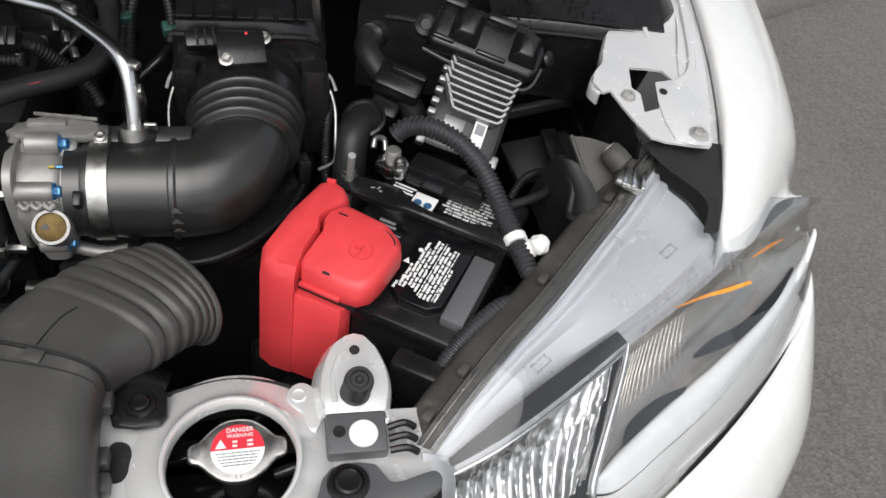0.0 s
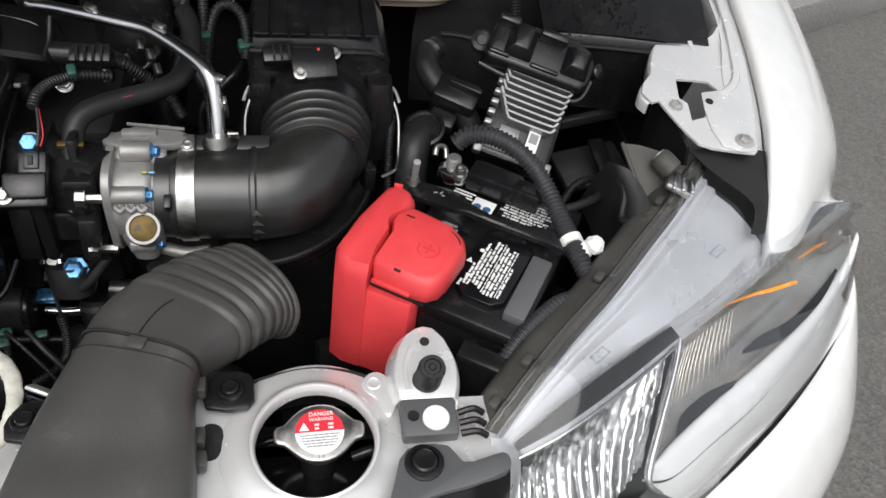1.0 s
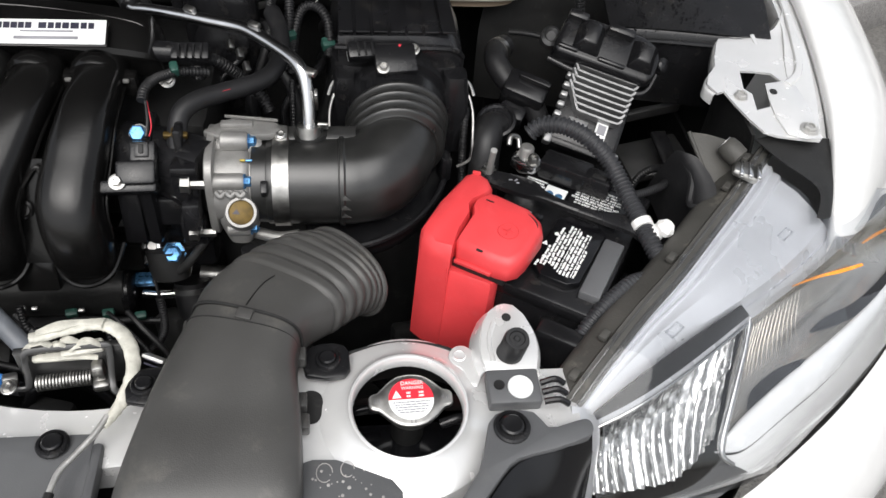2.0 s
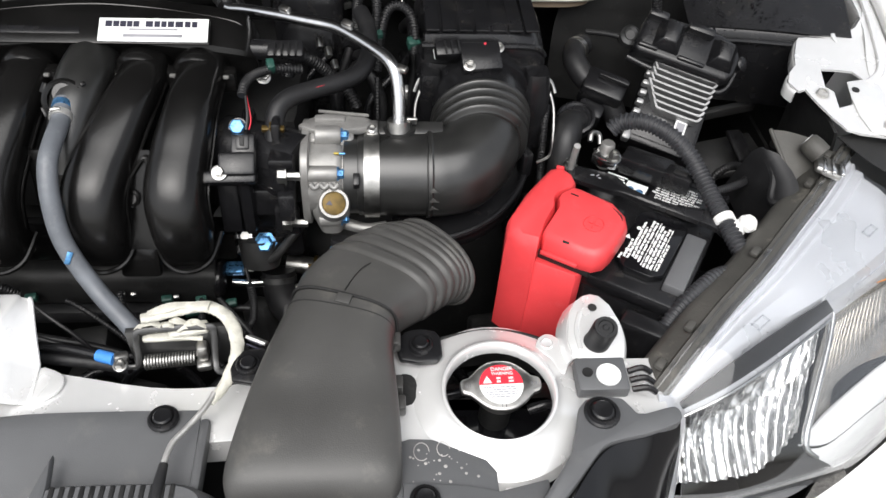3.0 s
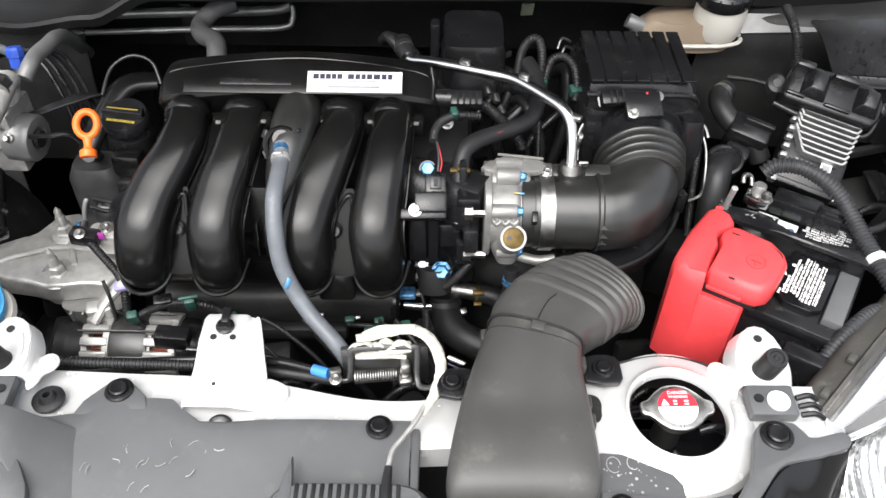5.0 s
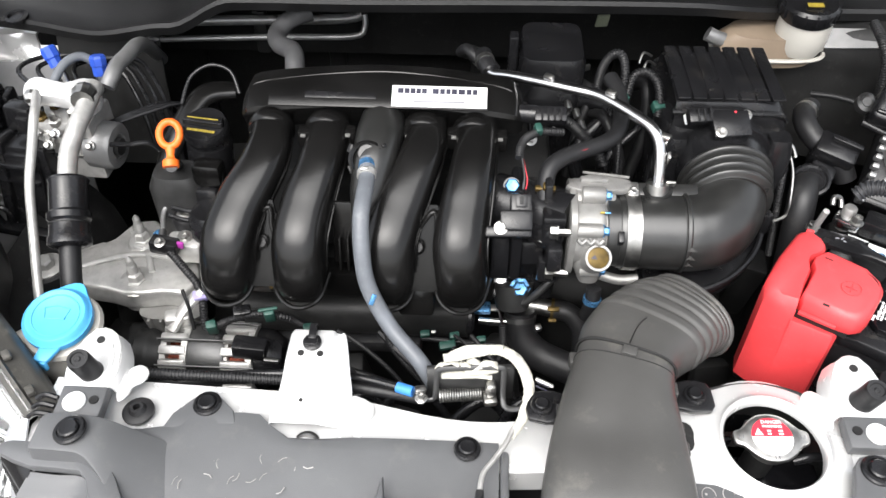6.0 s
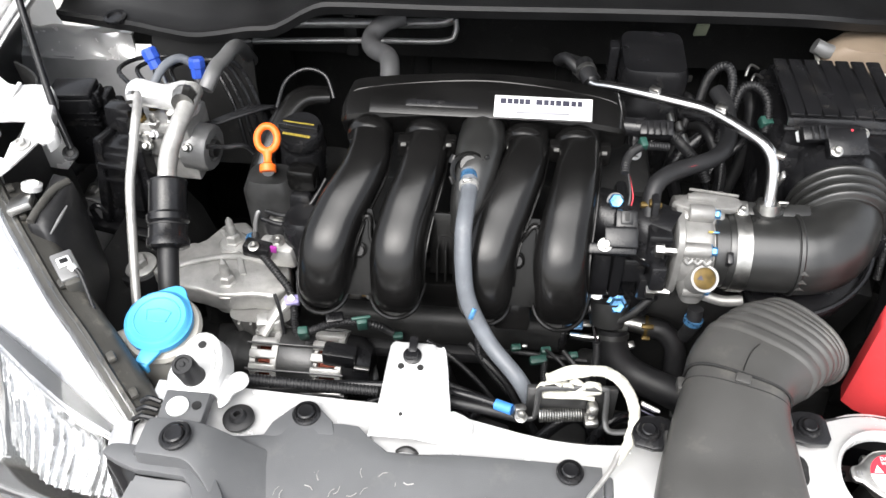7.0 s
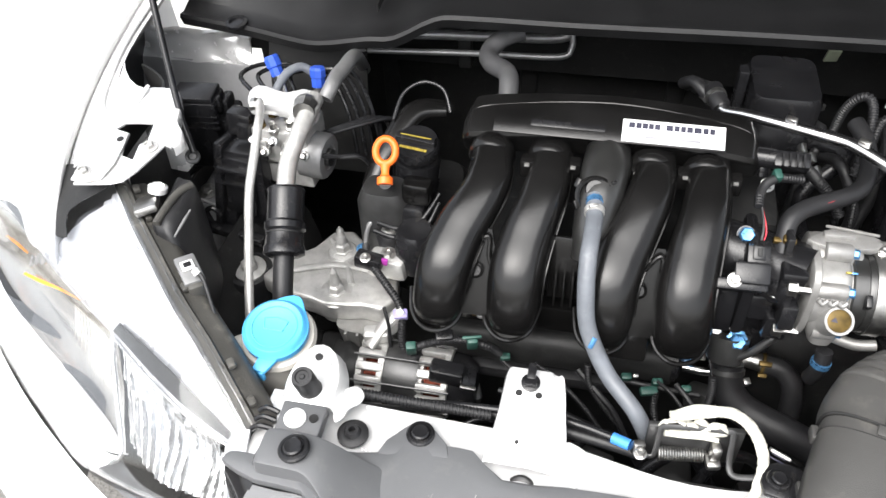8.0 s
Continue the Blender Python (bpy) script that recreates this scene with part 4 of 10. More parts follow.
rows = [[(-0.414, -0.046, 0.860), (-0.399, -0.053, 0.859), (-0.383, -0.058, 0.857)], [(-0.416, -0.052, 0.840), (-0.402, -0.064, 0.838), (-0.390, -0.074, 0.836)], [(-0.418, -0.058, 0.78), (-0.404, -0.078, 0.78), (-0.394, -0.095, 0.78)]]
part("gloss_panel", sheet(rows, 0.003, 4, 3), GLOSSY, cov, "glossy black trim panel")
part("rivet_ear", prism([(-0.285, -0.004), (-0.264, 0.030), (-0.251, 0.038), (-0.238, 0.032), (-0.218, 0.004)], 0.006, 0.002, Matrix.Translation((0, 0, 0.8415)), smooth=2), COVER, cov)

# raised middle hump with louvre slots
part("hump", loft([oval((-0.022, -0.126, z), (w, 0, 0), (0, d, 0), 5, 32) for z, w, d in ((0.825, 0.078, 0.062), (0.850, 0.070, 0.054), (0.856, 0.066, 0.050))]), COVER, cov)
part("ridge", prism([(-0.092, -0.14), (-0.080, -0.075), (-0.074, -0.046), (-0.070, -0.075), (-0.068, -0.14)], 0.012, 0.004, Matrix.Translation((0, 0, 0.846))), COVER, cov)
for i in range(13):
    part("louvre", box((-0.066 + 0.0072 * i, -0.087, 0.8548), (0.0038, 0.022, 0.005), bev=0.001), SHADE, cov, "dark louvre slot")
for i in range(9):
    part("louvre", box((-0.050 + 0.0075 * i, -0.129, 0.8558), (0.0042, 0.020, 0.004), bev=0.001), SHADE, cov, "dark louvre slot")
part("end_edge", box((0.033, -0.055, 0.838), (0.008, 0.085, 0.016), bev=0.003), COVER, cov)

# right hand cover beside the filler neck
rc = thing("side_cover", "grey-black plastic cover over the lamp corner", "cover", (0.36, -0.06, 0.82))
arm = [(0.318, -0.070), (0.331, -0.030), (0.345, -0.020), (0.368, -0.022), (0.377, -0.036), (0.392, -0.034), (0.408, -0.030), (0.413, -0.036), (0.408, -0.046), (0.378, -0.056), (0.350, -0.062), (0.335, -0.075), (0.30, -0.115), (0.285, -0.115)]
part("arm", prism(arm, 0.010, 0.003, Matrix.Translation((0, 0, 0.866)), smooth=2), COVER, rc)
rows = [[(0.412, -0.040, 0.872), (0.385, -0.055, 0.872), (0.355, -0.062, 0.872), (0.335, -0.078, 0.872), (0.31, -0.11, 0.868)], [(0.414, -0.052, 0.845), (0.39, -0.072, 0.845), (0.365, -0.085, 0.845), (0.35, -0.11, 0.843), (0.335, -0.15, 0.84)], [(0.41, -0.075, 0.80), (0.395, -0.10, 0.79), (0.38, -0.12, 0.79), (0.365, -0.15, 0.79), (0.35, -0.18, 0.79)]]
part("gloss_panel", sheet(rows, 0.003, 4, 3), GLOSSY, rc, "glossy black trim panel")
plate = [(0.148, -0.062), (0.196, -0.046), (0.214, -0.047), (0.255, -0.066), (0.262, -0.076), (0.262, -0.115), (0.20, -0.13), (0.15, -0.13)]
part("flat_plate", prism(plate, 0.004, 0.0015, Matrix.Translation((0, 0, 0.858))), COVER, rc)
plate2 = [(0.19, -0.085), (0.235, -0.088), (0.262, -0.094), (0.30, -0.085), (0.30, -0.13), (0.19, -0.13)]
part("lower_plate", prism(plate2, 0.006, 0.002, Matrix.Translation((0, 0, 0.860))), COVER, rc)
clip((0.348, -0.036, 0.876), (0, -0.02, 1), 0.0145)
clip((-0.348, -0.034, 0.884), (-0.1, -0.02, 1), 0.0145)
clip((-0.001, -0.011, 0.8425), (0, 0, 1), 0.0125)
clip((-0.249, 0.023, 0.8475), (0, 0, 1), 0.0135)
clip((0.206, -0.100, 0.8665), (0, 0, 1), 0.0115)
g = thing("rubber_grommet", "black rubber grommet with an open hole in the support", "grommet", (-0.312, 0.012, 0.846))
part("ring", lathe((-0.312, 0.012, 0.846), (0, 0, 1), [(0.015, 0), (0.015, 0.003), (0.011, 0.005), (0.0085, 0.005), (0.006, 0.009), (0.0035, 0.009), (0.0035, 0.002), (0, 0.002)], 22), RUBBER, g)

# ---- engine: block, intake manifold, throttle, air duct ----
# engine block and valve cover in near-black; deep shade is in the colour
eng = thing("engine_block", "engine block behind the intake manifold, coloured near-black for shade", "engine", (-0.1, 0.42, 0.31))
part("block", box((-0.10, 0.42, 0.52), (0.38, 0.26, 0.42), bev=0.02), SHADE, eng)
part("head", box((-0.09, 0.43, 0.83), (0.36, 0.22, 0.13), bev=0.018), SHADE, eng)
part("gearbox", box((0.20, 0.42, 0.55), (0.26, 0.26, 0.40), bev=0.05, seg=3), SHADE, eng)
part("valve_cover", loft([oval((-0.335, 0.445, z), (w, 0, 0), (0, d, 0), 3.2) for z, w, d in ((0.66, 0.058, 0.08), (0.74, 0.058, 0.08), (0.772, 0.052, 0.075), (0.785, 0.040, 0.065))]), SHADE, eng, "valve cover end, coloured near-black for shade")
part("cover_nose", loft([oval((-0.368, 0.345, z), (w, 0, 0), (0, d, 0), 3) for z, w, d in ((0.74, 0.035, 0.028), (0.85, 0.034, 0.026), (0.868, 0.026, 0.02))]), DARKSTEEL, eng, "dull grey timing cover")
part("cover_rib", tube([(-0.392, 0.36, 0.85), (-0.378, 0.40, 0.880), (-0.352, 0.45, 0.905), (-0.315, 0.465, 0.905)], [0.012, 0.015, 0.017, 0.014], 14, flat=0.6), RUNNER, eng)
part("tower_step", box((-0.3255, 0.343, 0.868), (0.036, 0.026, 0.030), (-6, 0, -4), 0.006), RUNNER, eng)
part("tower_step", box((-0.329, 0.332, 0.836), (0.030, 0.022, 0.034), (-8, 0, -6), 0.006), PLASTIC, eng)
part("tower_cable", tube([(-0.300, 0.350, 0.86), (-0.318, 0.318, 0.84), (-0.342, 0.310, 0.832), (-0.372, 0.318, 0.830)], 0.0034, 10, 6), PLASTIC, eng)
part("tower_cable", tube([(-0.300, 0.345, 0.85), (-0.315, 0.312, 0.828), (-0.345, 0.304, 0.822), (-0.376, 0.312, 0.822)], 0.0034, 10, 6), PLASTIC, eng)
part("fill_tower", loft([oval((-0.337, y, z), (w, 0, 0), (0, d, 0), 2.4) for y, z, w, d in ((0.372, 0.74, 0.024, 0.026), (0.376, 0.82, 0.024, 0.026), (0.384, 0.842, 0.0275, 0.028), (0.396, 0.876, 0.0275, 0.0275))]), PLASTIC, eng, "black oil filler tower")
part("cover_boss", lathe((-0.32, 0.30, 0.79), (0, 0, 1), [(0.028, 0), (0.026, 0.045), (0.02, 0.055), (0, 0.055)], 20), PLASTIC, eng)

man = thing("intake_manifold", "black moulded nylon intake manifold with four curved runners", "intake manifold", (-0.11, 0.3, 0.78))
secs = []
for x, k, dz in ((-0.268, 0.55, -0.014), (-0.262, 0.82, -0.010), (-0.25, 0.97, -0.006), (-0.18, 1, 0.002), (-0.105, 1, 0.006), (-0.03, 1, 0.002), (0.030, 0.97, -0.006), (0.044, 0.82, -0.010), (0.050, 0.55, -0.014)):
    pr = [(0.334, 0.962), (0.3275, 0.972), (0.3265, 0.976), (0.3285, 0.9815), (0.349, 0.9925), (0.360, 0.9945), (0.385, 0.992), (0.40, 0.978), (0.402, 0.95), (0.39, 0.935), (0.355, 0.935), (0.340, 0.945)]
    secs.append([V((x, 0.355 + (y - 0.355) * k, 0.965 + (z - 0.965) * k + dz)) for y, z in pr])
part("plenum", loft(secs, 3), RUNNER, man, angle=28)
# parting rim over the plenum
part("rim", tube([(-0.262, 0.346, 0.962), (-0.256, 0.354, 0.980), (-0.235, 0.361, 0.989), (-0.105, 0.368, 0.9995), (0.018, 0.361, 0.989), (0.040, 0.354, 0.978), (0.046, 0.346, 0.960)], 0.0014, 8, 8), RUNNER, man)
NP = V((0, -0.447, 0.894))
up = V((0, 0.894, 0.447))
BM = Matrix(((1, 0, 0, -0.111), (0, up.y, NP.y, 0.3335), (0, up.z, NP.z, 0.9888), (0, 0, 0, 1)))
part("badge_panel", prism([(-0.120, -0.014), (0.121, -0.014), (0.121, 0.0145), (-0.119, 0.0145)], 0.0028, 0.0012, BM), RUNNER, man)
part("embossed_bar", prism([(-0.080, -0.004), (-0.002, -0.004), (-0.002, 0.004), (-0.080, 0.004)], 0.0010, 0.0004, BM @ Matrix.Translation((0, 0, 0.0026))), PLASTIC, man, "faint embossed bar")
badge = part("badge", prism([(0.0155, -0.0125), (0.1195, -0.0125), (0.1195, 0.0135), (0.0155, 0.0135)], 0.0014, 0.0006, BM @ Matrix.Translation((0, 0, 0.0030))), LABEL, man, "white badge plate with dark bars")
BT = BM @ Matrix.Translation((0.0675, 0.0005, 0.0046))
for x, w in ((-0.0445, 0.0062), (-0.0375, 0.0055), (-0.0310, 0.0055), (-0.0248, 0.0050), (-0.0185, 0.0055), (-0.0062, 0.0068), (0.0012, 0.0052), (0.0076, 0.0048), (0.0142, 0.0058), (0.0222, 0.0072), (0.0302, 0.0052), (0.0368, 0.0050)):
    bb = box((x + 0.002, 0.0062, 0), (w, 0.0062, 0.0005), bev=0)
    bb.transform(BT)
    part("bar", bb, INK, badge, "dark blue bar")
bb = box((0, 0.0002, 0), (0.046, 0.0016, 0.0005), bev=0)
box((0, -0.0068, 0), (0.056, 0.003, 0.0005), bev=0, bm=bb)
bb.transform(BT)
part("thin_bar", bb, GREYINK, badge, "grey bars")


def moulded(pts, radii, p, n=8):
    """A squarish tube along a line that keeps its side level."""
    path = spline(pts, n)
    N = len(path)
    secs = []
    for i, c in enumerate(path):
        t = (path[min(i + 1, N - 1)] - path[max(i - 1, 0)]).normalized()
        side = (V((1, 0, 0)) - t * t.x).normalized()
        rad = lerp_list(radii, i / (N - 1))
        secs.append(oval(c, side * rad, side.cross(t) * rad, p, 32))
    return loft(secs)


RUN = {"a": (-0.2357, -0.2278, -0.2293, -0.2475, -0.2590, -0.2640, -0.2680), "b": (-0.1696, -0.1646, -0.1679, -0.1786, -0.1848, -0.1856, -0.1880),
       "c": (-0.0569, -0.0569, -0.0639, -0.0791, -0.0900, -0.0907, -0.0912), "d": (0.0001, -0.0011, -0.0053, -0.0118, -0.0159, -0.0130, -0.0118)}
YZ = ((0.348, 0.951), (0.305, 0.951), (0.266, 0.945), (0.229, 0.923), (0.197, 0.900), (0.184, 0.870), (0.190, 0.842))
RR = [0.0222, 0.0226, 0.0242, 0.0270, 0.0282, 0.0276, 0.0250]
for xs_ in RUN.values():
    pts = [(x, y, z) for x, (y, z) in zip(xs_, YZ)]
    r = part("runner", moulded(pts, RR, 2.7), RUNNER, man, angle=60)
    cx_ = pts[1][0] - 0.003
    part("collar", tube([(cx_ - 0.001, 0.327, 0.9525), (cx_, 0.319, 0.9525), (cx_, 0.314, 0.9515)], [0.0248, 0.0262, 0.0240], 28, 3), RUNNER, r)
    part("boss_mark", lathe((pts[3][0], 0.2140, 0.9450), (0, -0.55, 0.84), [(0.0085, -0.003), (0.0082, -0.0006), (0.0074, 0.0), (0.0070, -0.0006), (0, -0.0006)], 22), RUNNER, r)
    part("seam_line", tube([tuple(V(p) + V((s_ * k, 0, 0.0))) for p, k in zip(pts[1:6], (0.0232, 0.0253, 0.0287, 0.0297, 0.0287)) for s_ in (1,)], 0.0013, 6, 6), RUNNER, r)
    lx, ly, lz = pts[6]
    part("end_lip", tube([(lx - 0.032, ly + 0.012, lz + 0.010), (lx - 0.026, ly - 0.012, lz - 0.004), (lx - 0.012, ly - 0.024, lz - 0.012), (lx + 0.006, ly - 0.025, lz - 0.013), (lx + 0.022, ly - 0.015, lz - 0.007), (lx + 0.030, ly + 0.010, lz + 0.006)], 0.0026, 8, flat=1.3), RUNNER, r)
part("throat", tube([(-0.1065, 0.34, 0.960), (-0.107, 0.305, 0.961), (-0.110, 0.272, 0.953), (-0.113, 0.243, 0.936), (-0.116, 0.222, 0.905)], [0.0235, 0.0255, 0.0245, 0.0210, 0.016], 24), ELBOW, man)
part("throat_ring", lathe((-0.1155, 0.2575, 0.9625), (0, -0.72, 0.69), [(0.0200, -0.006), (0.0200, 0.003), (0.0175, 0.0045), (0.0150, 0.003), (0.0145, -0.004)], 28), RUNNER, man)
for a_ in (40, 150, 215):
    part("ring_catch", box((-0.1155 + 0.021 * math.cos(radians(a_)), 0.2575 + 0.0145 * math.sin(radians(a_)), 0.9635 + 0.015 * math.sin(radians(a_))), (0.005, 0.004, 0.010), (45, 0, a_), 0.001), RUNNER, man)
# webs between the runner pairs, each with a forked rim and a round boss
for xc, xl, xr, xb in ((-0.2190, -0.250, -0.2045, -0.2285), (-0.0440, -0.0835, -0.0300, -0.0605)):
    wy = lambda z: 0.219 - (0.928 - z) * 0.50
    web = sheet([[(xl - 0.012, wy(0.842) + 0.006, 0.842), (xr + 0.010, wy(0.842) + 0.006, 0.842)], [(xl, wy(0.880) + 0.005, 0.880), (xr + 0.004, wy(0.880) + 0.005, 0.880)], [(xc - 0.012, wy(0.914) + 0.005, 0.914), (xc + 0.008, wy(0.914) + 0.005, 0.914)], [(xc - 0.004, wy(0.930) + 0.005, 0.930), (xc + 0.004, wy(0.930) + 0.005, 0.930)]], 0.004, 3, 3)
    part("web", web, RUNNER, man)
    part("web_rim", tube([(xl - 0.010, wy(0.868), 0.868), (xl + 0.006, wy(0.886), 0.886), (xc - 0.013, wy(0.912), 0.912), (xc - 0.002, wy(0.925), 0.925), (xc + 0.003, wy(0.922), 0.922), (xc + 0.004, wy(0.905), 0.905), (xr + 0.001, wy(0.880), 0.880), (xr, wy(0.855), 0.855)], 0.0024, 8, 6), RUNNER, man)
    part("web_boss", lathe((xb, wy(0.889) + 0.004, 0.889), (0, -0.75, 0.6), [(0.0085, -0.003), (0.0085, 0.004), (0.0068, 0.005), (0.0055, 0.0035), (0, 0.0035)], 18), RUNNER, man)
for x in (-0.145, -0.136, -0.127):
    part("rib", box((x, 0.212, 0.872), (0.0028, 0.02, 0.040), (-14, 0, 0), 0.001), RUNNER, man)
part("rib_plate", box((-0.136, 0.222, 0.890), (0.036, 0.006, 0.075), (-14, 0, 0), 0.002), RUNNER, man)
for x, y, z in ((-0.242, 0.290, 0.968), (-0.1893, 0.291, 0.968), (-0.1413, 0.295, 0.967), (-0.0762, 0.298, 0.965), (-0.0262, 0.302, 0.963), (0.0245, 0.303, 0.961)):
    part("flange_tip", box((x, y, z - 0.002), (0.0055, 0.004, 0.003), bev=0.0008), CAST, man, "bright flange edge")
    part("flange_bar", box((x, y + 0.012, z - 0.012), (0.016, 0.016, 0.022), bev=0.003), RUNNER, man)
part("head_flange", box((-0.13, 0.235, 0.805), (0.31, 0.03, 0.040), bev=0.006), RUNNER, man)
part("lower_step", box((-0.062, 0.190, 0.822), (0.040, 0.020, 0.036), (-20, 0, 0), 0.005), RUNNER, man)
part("throttle_arm", tube([(0.02, 0.27, 0.90), (0.06, 0.255, 0.90), (0.10, 0.235, 0.90)], [0.032, 0.033, 0.036], 22, 4), PLASTIC, man)
part("throttle_plate", box((0.045, 0.25, 0.885), (0.014, 0.085, 0.10), bev=0.008), PLASTIC, man)

rail = thing("fuel_rail_cover", "black moulded cover under the intake runners", "cover", (-0.13, 0.23, 0.70))
part("beam", loft([oval((x, 0.237, 0.742), (0, 0.022, 0), (0, 0, 0.027), 3, 20) for x in (-0.275, -0.20, -0.10, -0.004)]), SHADE, rail)
part("end_cap", lathe((-0.006, 0.237, 0.742), (1, 0, 0), [(0.024, 0), (0.024, 0.006), (0.018, 0.010), (0, 0.010)], 20), PLASTIC, rail)
part("step", box((-0.16, 0.225, 0.705), (0.20, 0.03, 0.02), bev=0.006), RUBBER, rail)

# grey breather hose down the front of the manifold
hs = thing("breather_hose", "grey rubber breather hose from the intake to the front", "hose", (-0.04, 0.14, 0.73))
HL = [(-0.1155, 0.2545, 0.9635), (-0.1134, 0.2286, 0.9584), (-0.1140, 0.2030, 0.955), (-0.1147, 0.1813, 0.9465), (-0.1130, 0.1610, 0.922), (-0.1065, 0.1440, 0.888), (-0.0830, 0.1230, 0.850), (-0.0520, 0.0950, 0.832), (-0.034, 0.084, 0.80)]
part("hose", tube(HL, 0.0086, 18, 6), HOSE, hs)
part("end_bush", lathe((-0.1157, 0.2590, 0.9690), (0, -0.72, 0.69), [(0.0105, -0.008), (0.0105, 0.0), (0.0092, 0.002), (0, 0.002)], 20), PLASTIC, hs)
part("blue_mark", tube([(-0.1152, 0.2500, 0.9635), (-0.1147, 0.2440, 0.9630)], 0.0088, 14, 1), PAINTBLUE, hs, "blue paint mark")
part("clamp", tube([(-0.1143, 0.239, 0.9607), (-0.1139, 0.233, 0.9592)], 0.0102, 18, 1), MOUNT, hs, "spring steel clamp")
part("clamp_ear", box((-0.1155, 0.2335, 0.9690), (0.009, 0.003, 0.007), (30, 0, 20), 0.0008), STEEL, hs)
part("paint_mark", box((-0.1010, 0.1315, 0.8830), (0.005, 0.0022, 0.012), (-32, 25, 0), 0.0008), PAINTBLUE, hs, "faint blue paint mark")

# throttle body
tb = thing("throttle_valve", "cast aluminium throttle valve body with a motor cover", "throttle", (0.125, 0.24, 0.82))
AX, AZ = 0.229, 0.898
part("flange", loft([oval((x, AX + 0.004, AZ), (0, k * 0.041, 0.0), (0, 0, k * 0.046), 4, 36) for x, k in ((0.103, 0.97), (0.104, 1), (0.110, 1), (0.111, 0.97))]), CAST, tb)
part("barrel", lathe((0.110, AX, AZ), (1, 0, 0), [(0.0385, 0), (0.0385, 0.026), (0.037, 0.030), (0.035, 0.032), (0.035, 0.050)], 36), CAST, tb)
part("collar", lathe((0.143, AX, AZ), (1, 0, 0), [(0.036, 0), (0.0395, 0.001), (0.0395, 0.016), (0.036, 0.017)], 36), ELBOW, tb, "black rubber collar")
top = [(0.099, 0.246), (0.112, 0.258), (0.128, 0.268), (0.153, 0.268), (0.170, 0.256), (0.171, 0.246), (0.160, 0.240), (0.115, 0.238)]
part("motor_cover", prism(top, 0.008, 0.002, Matrix.Translation((0, 0.0, 0.938)), seg=2), CAST, tb, "flat cast motor cover")
part("cover_step", box((0.130, 0.254, 0.947), (0.030, 0.008, 0.006), bev=0.002), CAST, tb)
part("cover_rib", box((0.143, 0.262, 0.948), (0.05, 0.002, 0.003), (0, 0, -8), 0.0006), CAST, tb)
part("motor_housing", loft([oval((x, 0.250, 0.922), (0, k * 0.022, 0), (0, 0, k * 0.020), 3, 24) for x, k in ((0.108, 0.95), (0.110, 1), (0.150, 1), (0.153, 0.9))]), CAST, tb)
for (x0, x1), y, z, r in (((0.116, 0.141), 0.236, 0.941, 0.0095), ((0.108, 0.138), 0.201, 0.922, 0.0078), ((0.118, 0.140), 0.196, 0.868, 0.008)):
    part("boss", lathe((x0, y, z), (1, 0, 0), [(r * 0.9, 0), (r, 0.001), (r, x1 - x0 - 0.002), (r * 0.85, x1 - x0), (0, x1 - x0)], 20), CAST, tb)
    bolt((x1, y, z), (1, -0.25, 0.2), 0.0048, tb, PAINTBLUE, 1.45, "cover_bolt", "blue marked bolt", h=0.006)
for k in range(3):
    part("ripple", tube([(0.112 + 0.009 * k, 0.1935, 0.916), (0.1165 + 0.009 * k, 0.1915, 0.912), (0.121 + 0.009 * k, 0.1935, 0.916)], 0.0026, 10, 5), CAST, tb)
dax = V((0.06, -0.70, 0.71))
part("sensor_boss", lathe((0.134, 0.187, 0.896), dax, [(0.0170, -0.020), (0.0150, 0.004), (0.0140, 0.0068), (0.0116, 0.0068), (0.0112, 0.005)], 32), CAST, tb)
part("brass_disc", lathe((0.134, 0.187, 0.896), dax, [(0.0112, 0.0), (0.0112, 0.0052), (0.0103, 0.0056), (0, 0.0056)], 32), BRASS, tb, "yellow zinc disc with a dark mark")
part("disc_mark", prism([(-0.005, -0.002), (0.002, -0.0025), (-0.001, 0.0022)], 0.0005, 0, Matrix.Translation(V((0.131, 0.187, 0.897)) + dax.normalized() * 0.0057) @ V((0, 0, 1)).rotation_difference(dax).to_matrix().to_4x4()), INK, tb)
part("boss_web", loft([oval((0.130, 0.206, z), (w, 0, 0), (0, 0.016, 0), 3, 20) for z, w in ((0.853, 0.012), (0.868, 0.018), (0.880, 0.020), (0.905, 0.014))], 2), CAST, tb)
for y, z in ((0.197, 0.922), (0.196, 0.862)):
    part("bolt", lathe((0.0905, y, z), (1, 0, 0), [(0.0072, -0.0085), (0.0075, -0.008), (0.0075, -0.001), (0.0088, -0.001), (0.0088, 0), (0.0042, 0), (0.0042, 0.016)], 6), STEEL, tb, "bright hexagon bolt", 25)
    part("pad", box((0.086, y + 0.008, z - 0.002), (0.024, 0.014, 0.032), bev=0.003), PLASTIC, tb, "black plastic pad")
part("yellow_dab", box((0.137, 0.2155, 0.9345), (0.005, 0.002, 0.007), (40, 0, 0), 0.0006), YELLOWINK, tb, "yellow paint dab")
part("blue_dab", box((0.1425, 0.2155, 0.9345), (0.006, 0.002, 0.004), (40, 0, 0), 0.0006), PAINTBLUE, tb, "blue paint dab")
part("lower_nipple", tube([(0.142, 0.205, 0.853), (0.165, 0.20, 0.850), (0.185, 0.20, 0.853)], 0.006, 12, 4), CAST, tb)
part("stop_block", box((0.156, 0.1955, 0.916), (0.006, 0.012, 0.020), (30, 0, 0), 0.001), PLASTIC, tb, "black stop block")
